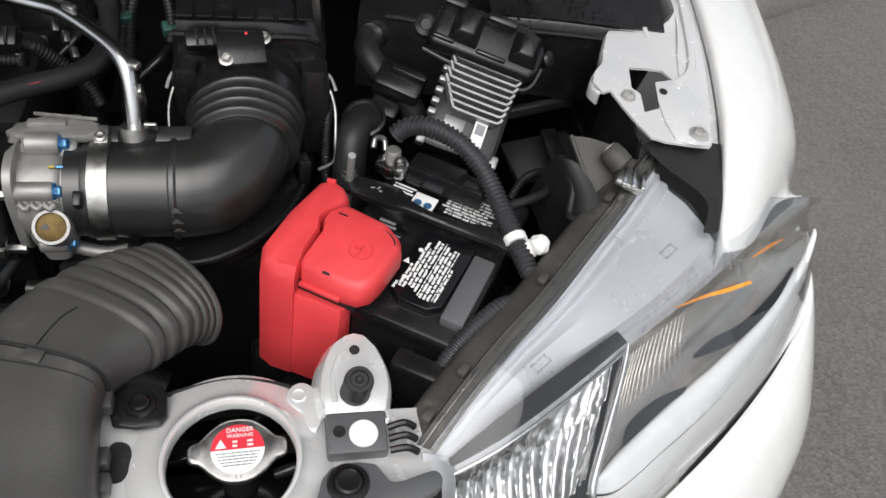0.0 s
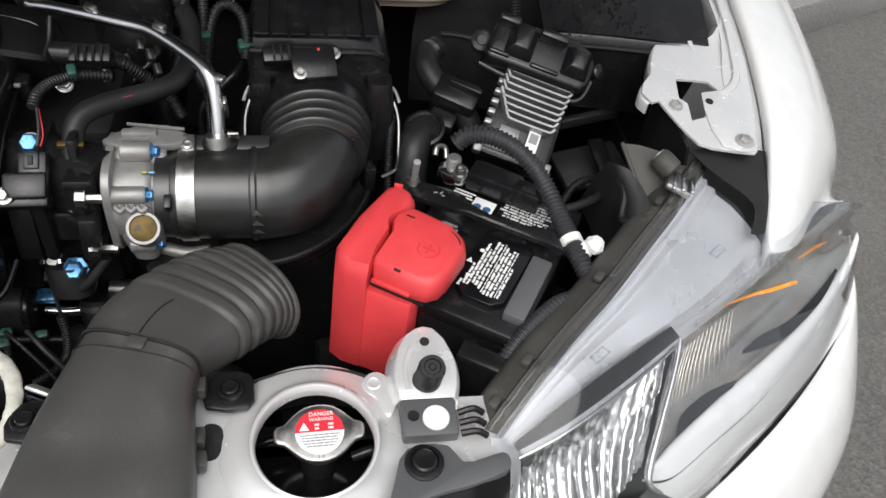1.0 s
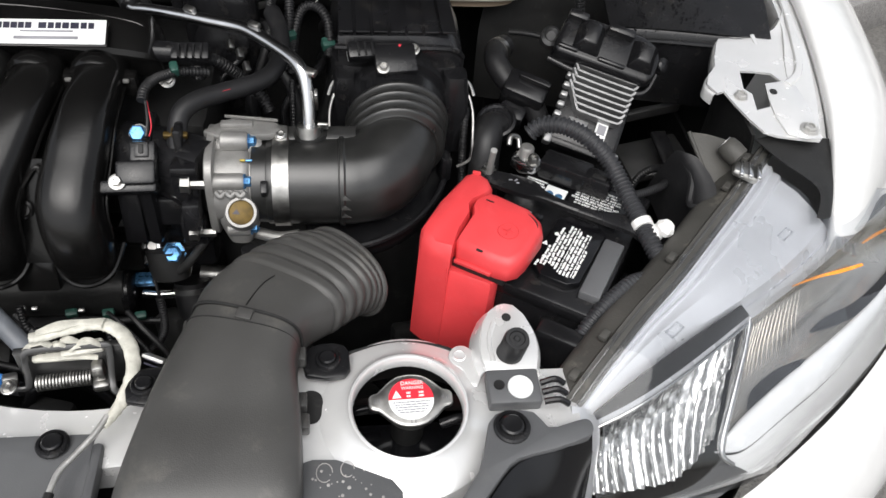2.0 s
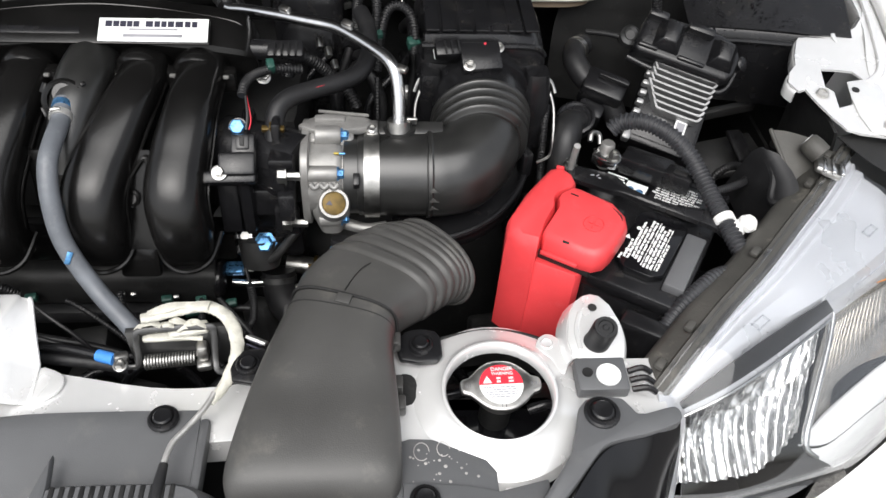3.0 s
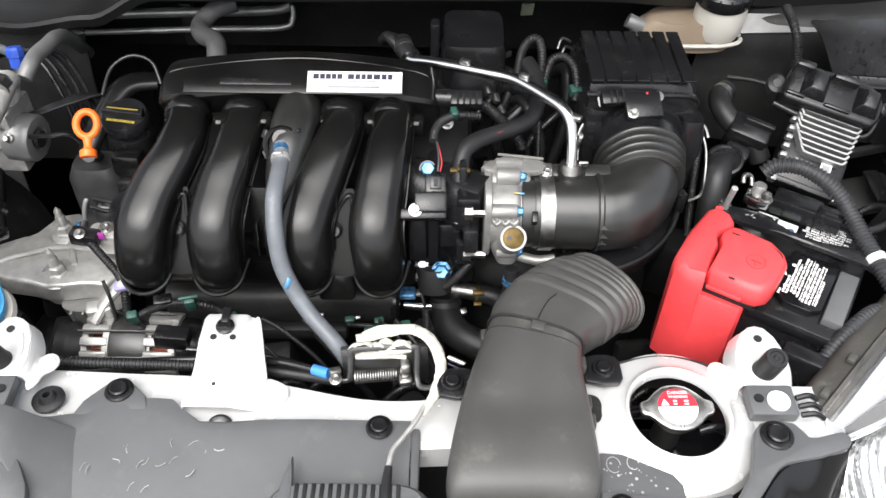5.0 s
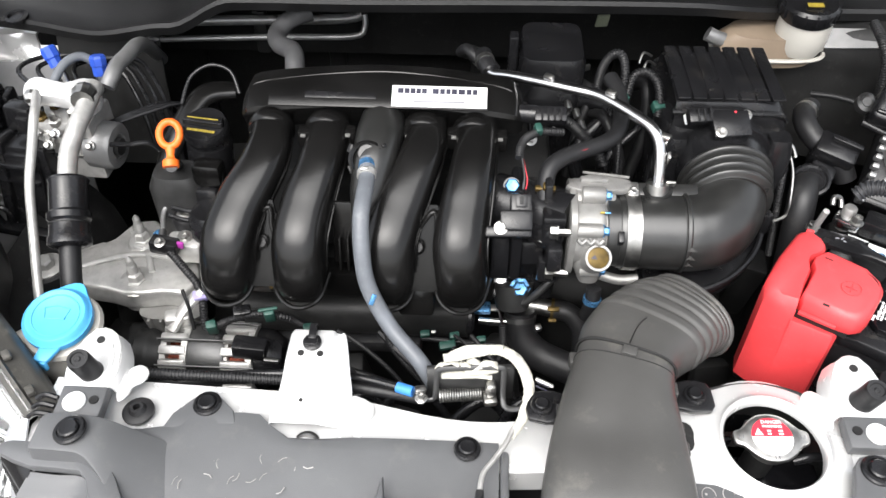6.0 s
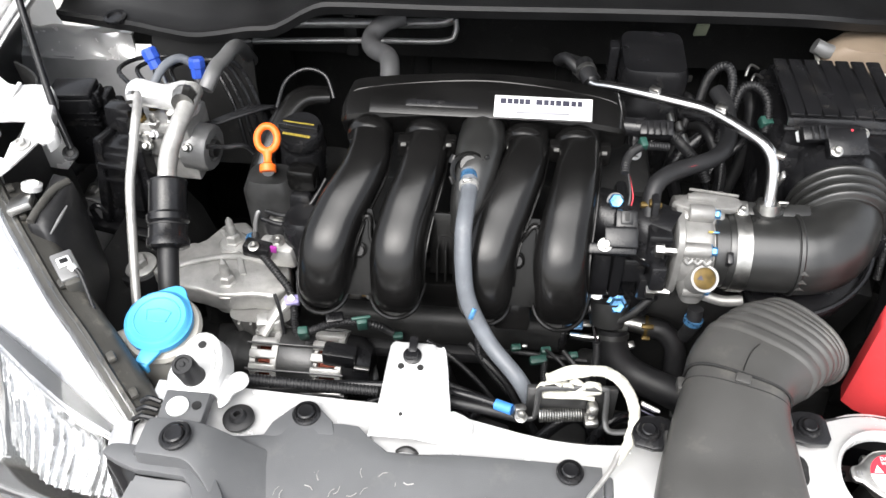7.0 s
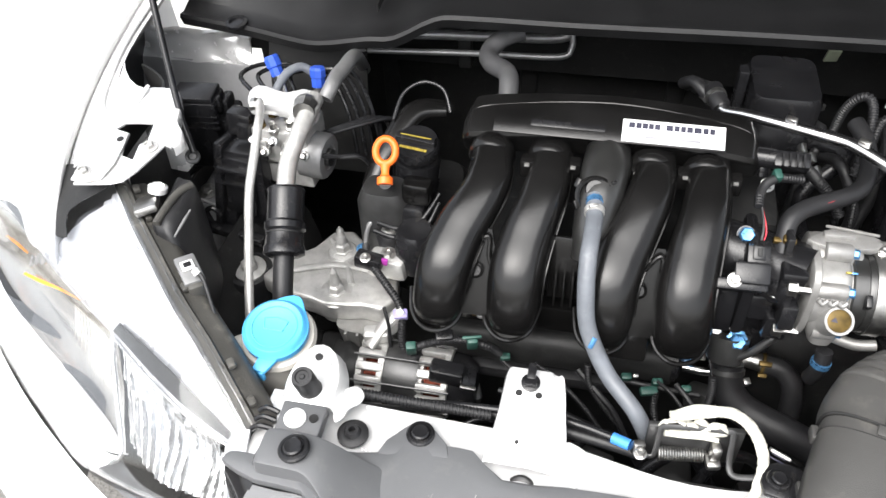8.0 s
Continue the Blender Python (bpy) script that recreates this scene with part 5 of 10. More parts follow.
part("hose_stub", tube([(0.137, 0.190, 0.846), (0.137, 0.185, 0.825), (0.134, 0.19, 0.80)], 0.0085, 12, 4), RUBBER, tb, "black coolant hose")
part("spring_clamp", tube([(0.137, 0.1865, 0.834), (0.1365, 0.1855, 0.828)], 0.0102, 16, 1), PAINTBLUE, tb, "blue marked spring clamp")

tb.location += V((-0.004, 0.012, -0.010))

# intake elbow
el = thing("intake_elbow", "matt black rubber intake elbow with bellows", "air duct", (0.24, 0.27, 0.82))
part("straight", tube([(0.158, AX, AZ), (0.166, AX, AZ), (0.228, AX, AZ)], [0.0405, 0.0415, 0.0420], 40, 3), ELBOW, el)
part("bend", tube([(0.226, AX, AZ), (0.240, AX + 0.001, AZ), (0.257, AX + 0.006, 0.899), (0.270, AX + 0.017, 0.902), (0.2795, AX + 0.032, 0.906), (0.2835, AX + 0.048, 0.909)], [0.0425, 0.0430, 0.0435, 0.0432, 0.0428, 0.0425], 40, 8), ELBOW, el)
bel = [V((0.2828, 0.262, 0.9085)).lerp(V((0.286, 0.304, 0.914)), k / 48) for k in range(49)]
ribr = (0.0, 0.0, 0.0015, 0.0055, 0.0075, 0.0082, 0.0084, 0.0082, 0.0075, 0.0055, 0.0015, 0.0)
bm_ = bmesh.new()
rr_ = [0.0425 + 0.0050 * (k / 48) + 0.75 * ribr[k % 12] for k in range(49)]
loops_ = []
for c, r in zip(bel, rr_):
    loops_.append(oval(c, (r, 0, 0), (0, -0.05 * r, r), 2.0, 44))
part("bellows", loft(loops_, bm=bm_), ELBOW, el, angle=30)
part("outlet_collar", tube([(0.286, 0.303, 0.914), (0.287, 0.33, 0.915), (0.287, 0.36, 0.915)], [0.0490, 0.0515, 0.0515], 40, 4), PLASTIC, el)
part("joint_step", lathe((0.2255, AX, AZ), (1, 0, 0), [(0.041, 0), (0.0440, 0.0006), (0.0442, 0.004), (0.0425, 0.006)], 40), ELBOW, el)
part("joint_line", lathe((0.2243, AX, AZ), (1, 0, 0), [(0.0424, 0), (0.0424, 0.0012), (0.041, 0.0012)], 40), SHADE, el)
part("clamp_band", tube([(0.164, AX, AZ), (0.179, AX, AZ)], 0.0434, 40, 1), STEEL, el, "bright steel hose clamp")
part("clamp_block", box((0.172, 0.245, 0.9395), (0.012, 0.022, 0.007), (22, 0, 0), 0.002), STEEL, el)
part("clamp_screw", lathe((0.172, 0.243, 0.9425), (0, -0.35, 0.9), [(0.0048, -0.004), (0.0048, 0.002), (0.003, 0.003), (0, 0.0025)], 14), STEEL, el)
for k in range(3):
    ang = radians(10 + 14 * k)
    p = V((0.2315, AX - 0.0432 * math.cos(ang - 0.5), AZ - 0.0432 * math.sin(ang - 0.5)))
    d = (p - V((0.2315, AX, AZ))).normalized()
    part("arrow_mark", prism([(-0.005, -0.002), (0.005, -0.0025), (-0.001, 0.003)], 0.0012, 0.0002, Matrix.Translation(p) @ V((0, 0, 1)).rotation_difference(d).to_matrix().to_4x4()), SNORKEL, el)
part("port", lathe((0.199, 0.250, 0.928), (0, 0.15, 1), [(0.017, 0), (0.016, 0.012), (0.0125, 0.014), (0.0125, 0.018)], 22), ELBOW, el)
part("port_pad", box((0.205, 0.252, 0.936), (0.075, 0.016, 0.008), (20, 0, 0), 0.002), ELBOW, el)

el.location += V((-0.005, 0.012, -0.010))

# bright vent pipe
vp = thing("vent_pipe", "bright steel vent pipe bent over the engine", "pipe", (0.15, 0.35, 0.93))
PIPE = [(0.193, 0.262, 0.932), (0.193, 0.270, 0.950), (0.1915, 0.281, 0.970), (0.188, 0.290, 0.980), (0.180, 0.302, 0.985), (0.163, 0.321, 0.987), (0.145, 0.339, 0.988), (0.134, 0.349, 0.988), (0.124, 0.356, 0.987), (0.105, 0.366, 0.985), (0.070, 0.385, 0.981), (0.035, 0.405, 0.975), (0.018, 0.416, 0.970), (0.011, 0.424, 0.970)]
part("tube", tube(PIPE, 0.0064, 18, 6), CHROME, vp)
part("stub", tube([(0.012, 0.423, 0.970), (0.006, 0.436, 0.974), (0.004, 0.455, 0.972)], 0.0105, 16, 4), RUBBER, vp, "black rubber end hose")
part("end_clamp", tube([(0.0065, 0.434, 0.9735), (0.005, 0.440, 0.974)], 0.0118, 18, 1), STEEL, vp)
part("foot_clamp", tube([(0.193, 0.258, 0.928), (0.193, 0.262, 0.938)], 0.0115, 20, 1), STEEL, vp, "spring clamp")
part("clamp_ear", box((0.206, 0.262, 0.938), (0.010, 0.003, 0.010), (25, 0, 0), 0.0008), STEEL, vp)
for p in ((0.143, 0.343, 0.996), (0.078, 0.381, 0.990), (0.196, 0.286, 0.982)):
    part("clip", box(p, (0.012, 0.007, 0.006), (20, 0, -35), 0.0015), STEEL, vp)
part("strap", box((0.2005, 0.276, 0.958), (0.003, 0.008, 0.028), (25, 0, 0), 0.001), STEEL, vp)

# air cleaner
ac = thing("air_cleaner", "black plastic air cleaner box with a ribbed lid", "air cleaner", (0.285, 0.43, 0.75))
part("body", loft([oval((0.285, 0.435, z), (w, 0, 0), (0, d, 0), 6, 32) for z, w, d in ((0.75, 0.066, 0.075), (0.90, 0.070, 0.080), (0.935, 0.072, 0.082), (0.942, 0.070, 0.08))]), PLASTIC, ac)
lid = part("lid", sheet([[(0.222, y, z) for y, z in ((0.362, 0.940), (0.366, 0.972), (0.42, 0.976), (0.478, 0.970), (0.484, 0.93))], [(0.285, y, z) for y, z in ((0.360, 0.940), (0.364, 0.974), (0.42, 0.978), (0.478, 0.972), (0.484, 0.93))], [(0.334, y, z) for y, z in ((0.362, 0.938), (0.366, 0.970), (0.42, 0.974), (0.470, 0.968), (0.474, 0.93))], [(0.352, y, z) for y, z in ((0.366, 0.925), (0.370, 0.945), (0.42, 0.955), (0.455, 0.950), (0.46, 0.92))]], 0.003, 3, 2), PLASTIC, ac)
for i in range(7):
    part("lid_rib", box((0.230 + 0.0175 * i, 0.421, 0.977), (0.0150, 0.112, 0.0035), (0, 0, 0), 0.0016), PLASTIC, lid)
part("lid_edge", tube([(0.219, 0.362, 0.962), (0.285, 0.358, 0.964), (0.336, 0.362, 0.961), (0.352, 0.372, 0.945)], 0.0035, 8, 5), PLASTIC, lid)
part("left_tower", loft([oval((0.228, 0.352, z), (w, 0, 0), (0, d, 0), 3.5, 20) for z, w, d in ((0.86, 0.014, 0.016), (0.925, 0.014, 0.016), (0.938, 0.010, 0.012))]), PLASTIC, ac)
part("right_tower", loft([oval((0.343, 0.350, z), (w, 0, 0), (0, d, 0), 3.5, 20) for z, w, d in ((0.85, 0.016, 0.018), (0.920, 0.016, 0.018), (0.940, 0.012, 0.012))]), PLASTIC, ac)
part("front_rail", tube([(0.214, 0.345, 0.86), (0.216, 0.31, 0.848), (0.235, 0.30, 0.845)], 0.006, 10), PLASTIC, ac)
part("neck", lathe((0.286, 0.344, 0.911), (0.02, 1, 0.08), [(0.0505, -0.004), (0.0505, 0.004), (0.047, 0.007), (0.047, 0.03)], 36), PLASTIC, ac)
part("lower_tray", prism([(0.19, 0.204), (0.225, 0.200), (0.255, 0.205), (0.285, 0.222), (0.312, 0.250), (0.330, 0.283), (0.338, 0.315), (0.342, 0.37), (0.22, 0.37), (0.19, 0.30)], 0.02, 0.004, Matrix.Translation((0, 0, 0.818)), smooth=3), PLASTIC, ac)
part("tray_lip", tube([(0.20, 0.201, 0.838), (0.235, 0.199, 0.838), (0.262, 0.207, 0.839), (0.290, 0.225, 0.841), (0.315, 0.253, 0.844), (0.330, 0.283, 0.848), (0.334, 0.305, 0.852)], 0.0035, 8, 6), PLASTIC, ac)
part("tray_notch", box((0.331, 0.293, 0.862), (0.012, 0.018, 0.03), (0, 0, 15), 0.003), PLASTIC, ac)
for x, s in ((0.222, -1), (0.352, 1)):
    part("wire_clip", tube([(x, 0.352, 0.925), (x + s * 0.004, 0.342, 0.922), (x + s * 0.010, 0.330, 0.905), (x + s * 0.010, 0.312, 0.880), (x + s * 0.008, 0.304, 0.862), (x - s * 0.006, 0.300, 0.855)], 0.0017, 8, 6), STEEL, ac, "bright spring wire clip")
    part("wire_clip", tube([(x - s * 0.004, 0.35, 0.935), (x + s * 0.006, 0.345, 0.930), (x + s * 0.011, 0.338, 0.920)], 0.0017, 8, 6), STEEL, ac, "bright spring wire clip")
for p in ((0.216, 0.47, 0.955), (0.214, 0.49, 0.955)):
    part("wire_clip", tube([p, (p[0] - 0.012, p[1] - 0.006, p[2] + 0.008), (p[0] - 0.018, p[1] - 0.018, p[2])], 0.0016, 8, 5), STEEL, ac, "bright spring wire clip")
mf = thing("airflow_sensor", "black airflow sensor with two bright screws", "sensor", (0.28, 0.34, 0.955))
ms = Matrix.Translation((0.278, 0.340, 0.958)) @ pose(0, 0, 0, 32, 0, 8)
b = box((0, 0, 0.005), (0.042, 0.030, 0.012), bev=0.002)
b.transform(ms)
part("body", b, PLASTIC, mf)
b = box((-0.032, 0.012, 0.004), (0.028, 0.016, 0.013), bev=0.002)
for k in range(3):
    box((-0.036 + 0.007 * k, 0.012, 0.0115), (0.002, 0.014, 0.002), bev=0, bm=b)
b.transform(ms)
part("plug", b, PLASTIC, mf)
bolt((0.266, 0.324, 0.962), (0, -0.5, 0.85), 0.0042, mf, STEEL, 1.5, "screw")
bolt((0.298, 0.352, 0.966), (0, -0.5, 0.85), 0.0042, mf, STEEL, 1.5, "screw")
part("red_dot", lathe((0.283, 0.346, 0.974), (0, -0.5, 0.85), [(0.0014, 0), (0.0014, 0.0005), (0, 0.0005)], 14), LABELRED, mf)
part("white_tab", box((0.236, 0.350, 0.962), (0.005, 0.012, 0.014), (30, 20, 20), 0.001), LABEL, mf)

# air intake snorkel over the support
sn = thing("intake_snorkel", "large matt black plastic air intake duct", "air duct", (0.14, 0.0, 0.85))
def turn(c, yaw, dip, w, h, p):
    d = radians(yaw)
    u = V((math.cos(d), -math.sin(d), 0))
    t = V((math.sin(d), math.cos(d), 0))
    v = V((0, 0, 1)) * math.cos(radians(dip)) + t * math.sin(radians(dip))
    return oval(c, u * w, v * h, p, 36)


fr = [((0.124, -0.103, 0.855), 0, 0, 0.054, 0.006, 4), ((0.124, -0.098, 0.864), 0, 0, 0.060, 0.015, 4.5), ((0.125, -0.085, 0.869), 0, 0, 0.0645, 0.0215, 4.5), ((0.1265, -0.060, 0.872), 0, 0, 0.0635, 0.024, 4), ((0.129, -0.026, 0.874), 0, 0, 0.0595, 0.025, 3.8), ((0.1315, 0.0, 0.877), 2, 0, 0.0550, 0.026, 3.6), ((0.136, 0.030, 0.880), 8, 2, 0.0490, 0.027, 3.4), ((0.1435, 0.060, 0.882), 18, 4, 0.0455, 0.0272, 3.2)]
part("mouth", loft([turn(*q) for q in fr], 5), SNORKEL, sn, angle=60)
bd = [((0.1440, 0.062, 0.882), 19, 4, 0.0465, 0.0280, 3.2), ((0.151, 0.080, 0.880), 24, 8, 0.0495, 0.0290, 3.0), ((0.1675, 0.101, 0.876), 29, 14, 0.0535, 0.0295, 2.8), ((0.186, 0.121, 0.871), 33, 18, 0.0540, 0.0305, 2.6), ((0.201, 0.136, 0.866), 37, 20, 0.0530, 0.0312, 2.5), ((0.213, 0.1455, 0.860), 42, 22, 0.0515, 0.0315, 2.4), ((0.2235, 0.152, 0.854), 48, 22, 0.0500, 0.0315, 2.3)]
base = [turn(*q) for q in bd]
cols = [spline([s_[i] for s_ in base], 20) for i in range(36)]
cen = spline([q[0] for q in bd], 20)
rings = []
for j in range(len(cols[0])):
    k = 1.0
    if 40 <= j <= 112:
        k = 1.022 - 0.085 * (0.5 + 0.5 * math.cos(2 * math.pi * (j - 40) / 12.0)) ** 3
    rings.append([cen[j] + (cols[i][j] - cen[j]) * k for i in range(36)])
part("bend", loft(rings), SNORKEL, sn, angle=50)
part("end_ring", tube([turn((0.2235, 0.152, 0.854), 48, 22, 0.0505, 0.0320, 2.3)[i % 36] for i in range(37)], 0.0028, 8, 1, caps=False), SNORKEL, sn)
part("seam", tube([turn((0.1437, 0.0612, 0.882), 18.5, 4, 0.0468, 0.0284, 3.2)[i % 36] for i in range(37)], 0.0013, 6, 1, caps=False), SHADE, sn, "dark seam between the two duct halves")
part("lower_seam", tube([turn((0.1405, 0.0500, 0.8815), 15, 4, 0.0464, 0.0274, 3.2)[i % 36] for i in range(37)], 0.0006, 6, 1, caps=False), SHADE, sn, "faint mould line")
part("seam_tab", box((0.1440, 0.0575, 0.9100), (0.013, 0.010, 0.002), (4, 0, -18), 0.0008), SNORKEL, sn)
part("mould_line", tube([(0.1450, 0.066, 0.9105), (0.151, 0.080, 0.9092), (0.158, 0.092, 0.9082), (0.1655, 0.1005, 0.9062)], 0.0006, 6, 6), SHADE, sn)
for x, y, z in ((0.187, 0.040, 0.874), (0.188, 0.0, 0.868), (0.190, -0.018, 0.866), (0.0965, 0.066, 0.880), (0.083, 0.015, 0.868)):
    part("side_clip", box((x, y, z), (0.008, 0.014, 0.012), bev=0.002), SNORKEL, sn)
for x, y, a in ((0.208, 0.040, 0), (0.072, 0.022, 0)):
    part("mount_ear", prism([(-0.018, -0.014), (0.014, -0.016), (0.018, 0.0), (0.014, 0.016), (-0.006, 0.018), (-0.018, 0.010)], 0.006, 0.002, Matrix.Translation((x, y, 0.862)), smooth=2), PLASTIC, sn)
clip((0.208, 0.040, 0.868), (0, 0, 1), 0.0105)
clip((0.066, 0.022, 0.868), (0, 0, 1), 0.0105)

# ---- radiator filler neck ----
cap = thing("filler_cap", "bright metal radiator cap with a red and white warning label", "radiator cap", (0.275, 0.0, 0.82))
CM = Matrix.Translation((0.2745, 0.006, 0.8575)) @ pose(0, 0, 0, 6, 0, 2) @ Matrix.Scale(0.9, 4)
pl = [(-0.037, 0.0075), (-0.030, 0.0095), (-0.022, 0.0175), (-0.012, 0.0245), (0.0, 0.0265), (0.012, 0.0245), (0.022, 0.0175), (0.030, 0.0095), (0.037, 0.0075), (0.0385, 0.0), (0.037, -0.0075), (0.030, -0.0095), (0.022, -0.0175), (0.012, -0.0245), (0.0, -0.0265), (-0.012, -0.0245), (-0.022, -0.0175), (-0.030, -0.0095), (-0.037, -0.0075), (-0.0385, 0.0)]
part("plate", prism(pl, 0.007, 0.003, CM @ Matrix.Translation((0, 0, -0.007)), seg=3, smooth=2), STEEL, cap)
part("skirt", lathe(CM @ V((0, 0, -0.006)), (0, -0.14, 1), [(0.021, -0.008), (0.0225, 0.0)], 32), STEEL, cap)
disc = lambda r, a0, a1: [(r * math.cos(a0 + (a1 - a0) * k / 24), r * math.sin(a0 + (a1 - a0) * k / 24)) for k in range(25)]
part("white_label", prism(disc(0.0205, math.pi, 2 * math.pi), 0.0006, 0, CM @ Matrix.Translation((0, 0.0, 0.0001))), LABEL, cap, "white half of the label")
part("red_label", prism(disc(0.0205, 0, math.pi), 0.0006, 0, CM @ Matrix.Translation((0, 0.0, 0.0001))), LABELRED, cap, "red half of the label")
text("DANGER", 0.0052, CM @ Matrix.Translation((0.002, 0.0158, 0.0008)), LABEL, cap, "word")
text("WARNING", 0.0042, CM @ Matrix.Translation((0.002, 0.0110, 0.0008)), LABEL, cap, "word")
tri = prism([(-0.0042, -0.0035), (0.0042, -0.0035), (0.0, 0.004)], 0.0004, 0, CM @ Matrix.Translation((-0.0128, 0.0050, 0.0007)))
part("triangle", tri, LABEL, cap, "white warning triangle")
bars(CM @ Matrix.Translation((-0.004, 0.0, 0.0009)), 0.016, [(0.0062, 0.0018, 0.0, 0.25), (0.0028, 0.0018, 0.0, 0.25), (0.0062, 0.0018, 0.7, 1.0), (0.0028, 0.0018, 0.7, 1.0)], LABEL, cap, seed=3)
bars(CM @ Matrix.Translation((-0.017, 0.0, 0.0009)), 0.034, [(-0.003, 0.0009, 0.0, 1.0), (-0.0055, 0.0009, 0.05, 0.95), (-0.008, 0.0009, 0.05, 0.95), (-0.0105, 0.0009, 0.1, 0.9), (-0.013, 0.0009, 0.15, 0.85)], GREYINK, cap, seed=4)
text("1.1", 0.0050, CM @ Matrix.Translation((0.0, -0.0225, 0.0003)), INK, cap, "number")
for x in (-0.031, 0.031):
    text("1.1", 0.0055, CM @ Matrix.Translation((x, 0.0, 0.0002)), GREYINK, cap, "number")
nk = thing("radiator_neck", "black plastic radiator neck inside the opening", "radiator", (0.272, 0.0, 0.74))
part("tank", box((0.272, 0.0, 0.775), (0.13, 0.085, 0.05), bev=0.012), GLOSSY, nk)
part("neck", lathe((0.274, 0.012, 0.79), (0, -0.1, 1), [(0.014, 0), (0.014, 0.04), (0.016, 0.046), (0.016, 0.052)], 28), SHADE, nk)
part("overflow_spout", tube([(0.30, 0.0, 0.828), (0.315, 0.002, 0.832), (0.335, 0.004, 0.83)], 0.0045, 10, 4), PLASTIC, nk)
part("bead", box((0.262, 0.030, 0.838), (0.005, 0.008, 0.010), bev=0.002), STEEL, nk)
part("rib", box((0.235, 0.022, 0.82), (0.03, 0.006, 0.01), (0, 0, 10), 0.002), GLOSSY, nk)

# ---- battery ----
BAT = Matrix.Translation((0.435, 0.155, 0.0)) @ pose(0, 0, 0, 0, 0, -32)
bl = lambda a, c, z: BAT @ V((a, c, z))
bt = thing("car_battery", "black car battery with white printed warning labels", "battery", bl(-0.02, 0.03, 0.66))


def bbox(name, c, size, mtl, parent, bev=0.003, rot=(0, 0, 0), label="", taper=(1, 1)):
    b = box(c, size, rot, bev, taper=taper)
    b.transform(BAT)
    return part(name, b, mtl, parent, label)


bbox("case", (-0.018, 0.027, 0.755), (0.132, 0.182, 0.20), PLASTIC, bt, 0.006)
bbox("lid", (-0.018, 0.027, 0.861), (0.136, 0.186, 0.016), PLASTIC, bt, 0.004)
bbox("front_strip", (0.0365, -0.010, 0.872), (0.020, 0.078, 0.012), COVER, bt, 0.002)
lab = [(-0.024, -0.036), (-0.012, -0.047), (0.014, -0.047), (0.024, -0.038), (0.026, 0.034), (0.014, 0.043), (-0.012, 0.043), (-0.024, 0.032)]
pad = part("label_pad", prism(lab, 0.008, 0.0016, BAT @ Matrix.Translation((0, 0, 0.8695))), GLOSSY, bt, "raised black label pad")
M2 = BAT @ Matrix.Translation((-0.001, -0.003, 0.8779)) @ pose(0, 0, 0, 0, 0, 90) @ Matrix.Translation((-0.036, 0, 0))
scrawl(M2, 0.068, 0.0, [(0.0190, 0.0030, 0.0, 0.12), (0.0155, 0.0030, 0.06, 0.46), (0.0120, 0.0030, 0.06, 0.90), (0.0085, 0.0030, 0.12, 0.80), (0.0050, 0.0030, 0.10, 0.98), (0.0015, 0.0030, 0.06, 0.96), (-0.0020, 0.0014, 0.02, 0.98), (-0.0048, 0.0030, 0.0, 0.96), (-0.0083, 0.0030, 0.0, 0.86), (-0.0118, 0.0030, 0.0, 0.92), (-0.0150, 0.0014, 0.02, 0.92), (-0.0175, 0.0028, 0.02, 0.60)], LABEL, pad, 5)
tri = prism([(-0.003, -0.003), (0.003, -0.003), (0.0, 0.003)], 0.0004, 0, BAT @ Matrix.Translation((-0.022, -0.006, 0.8777)))
part("triangle", tri, LABEL, pad, "white warning triangle")
for a, c in ((-0.0165, 0.010), (-0.0165, -0.024)):
    part("pictogram", lathe(bl(a, c, 0.8776), (0, 0, 1), [(0.0022, 0), (0.0022, 0.0004), (0.0014, 0.0004), (0.0014, -0.0006)], 14), LABEL, pad)
pad2 = bbox("rear_label", (0.000, 0.082, 0.8695), (0.052, 0.05, 0.006), GLOSSY, bt, 0.0015)
M3 = BAT @ Matrix.Translation((-0.024, 0.082, 0.8729))
scrawl(M3, 0.05, 0.0, [(0.0185, 0.003, 0.0, 0.45), (0.0145, 0.003, 0.1, 0.85), (0.0105, 0.003, 0.0, 0.9), (0.0065, 0.003, 0.0, 1.0), (0.0025, 0.003, 0.05, 1.0), (-0.0015, 0.003, 0.05, 0.9), (-0.0055, 0.003, 0.0, 1.0), (-0.0095, 0.003, 0.1, 1.0), (-0.0135, 0.003, 0.1, 0.8)], LABEL, pad2, 6)
pad3 = bbox("warning_sticker", (-0.052, 0.073, 0.8705), (0.050, 0.022, 0.003), GLOSSY, bt, 0.001)
bbox("blue_panel", (-0.040, 0.071, 0.8722), (0.022, 0.018, 0.0012), LABEL, pad3, 0.0003, label="white panel with blue signs")
for a in (-0.045, -0.035):
    part("blue_sign", lathe(bl(a, 0.067, 0.8728), (0, 0, 1), [(0.0040, 0), (0.0040, 0.0005), (0, 0.0005)], 18), PAINTBLUE, pad3)
bars(BAT @ Matrix.Translation((-0.074, 0.074, 0.8724)), 0.022, [(0.007, 0.002, 0, 1.0), (0.003, 0.002, 0, 0.9), (-0.001, 0.002, 0, 1.0), (-0.005, 0.002, 0, 0.8)], LABEL, pad3, seed=7)
pad4 = bbox("side_sticker", (-0.053, 0.022, 0.8700), (0.03, 0.026, 0.002), GLOSSY, bt, 0.0006)
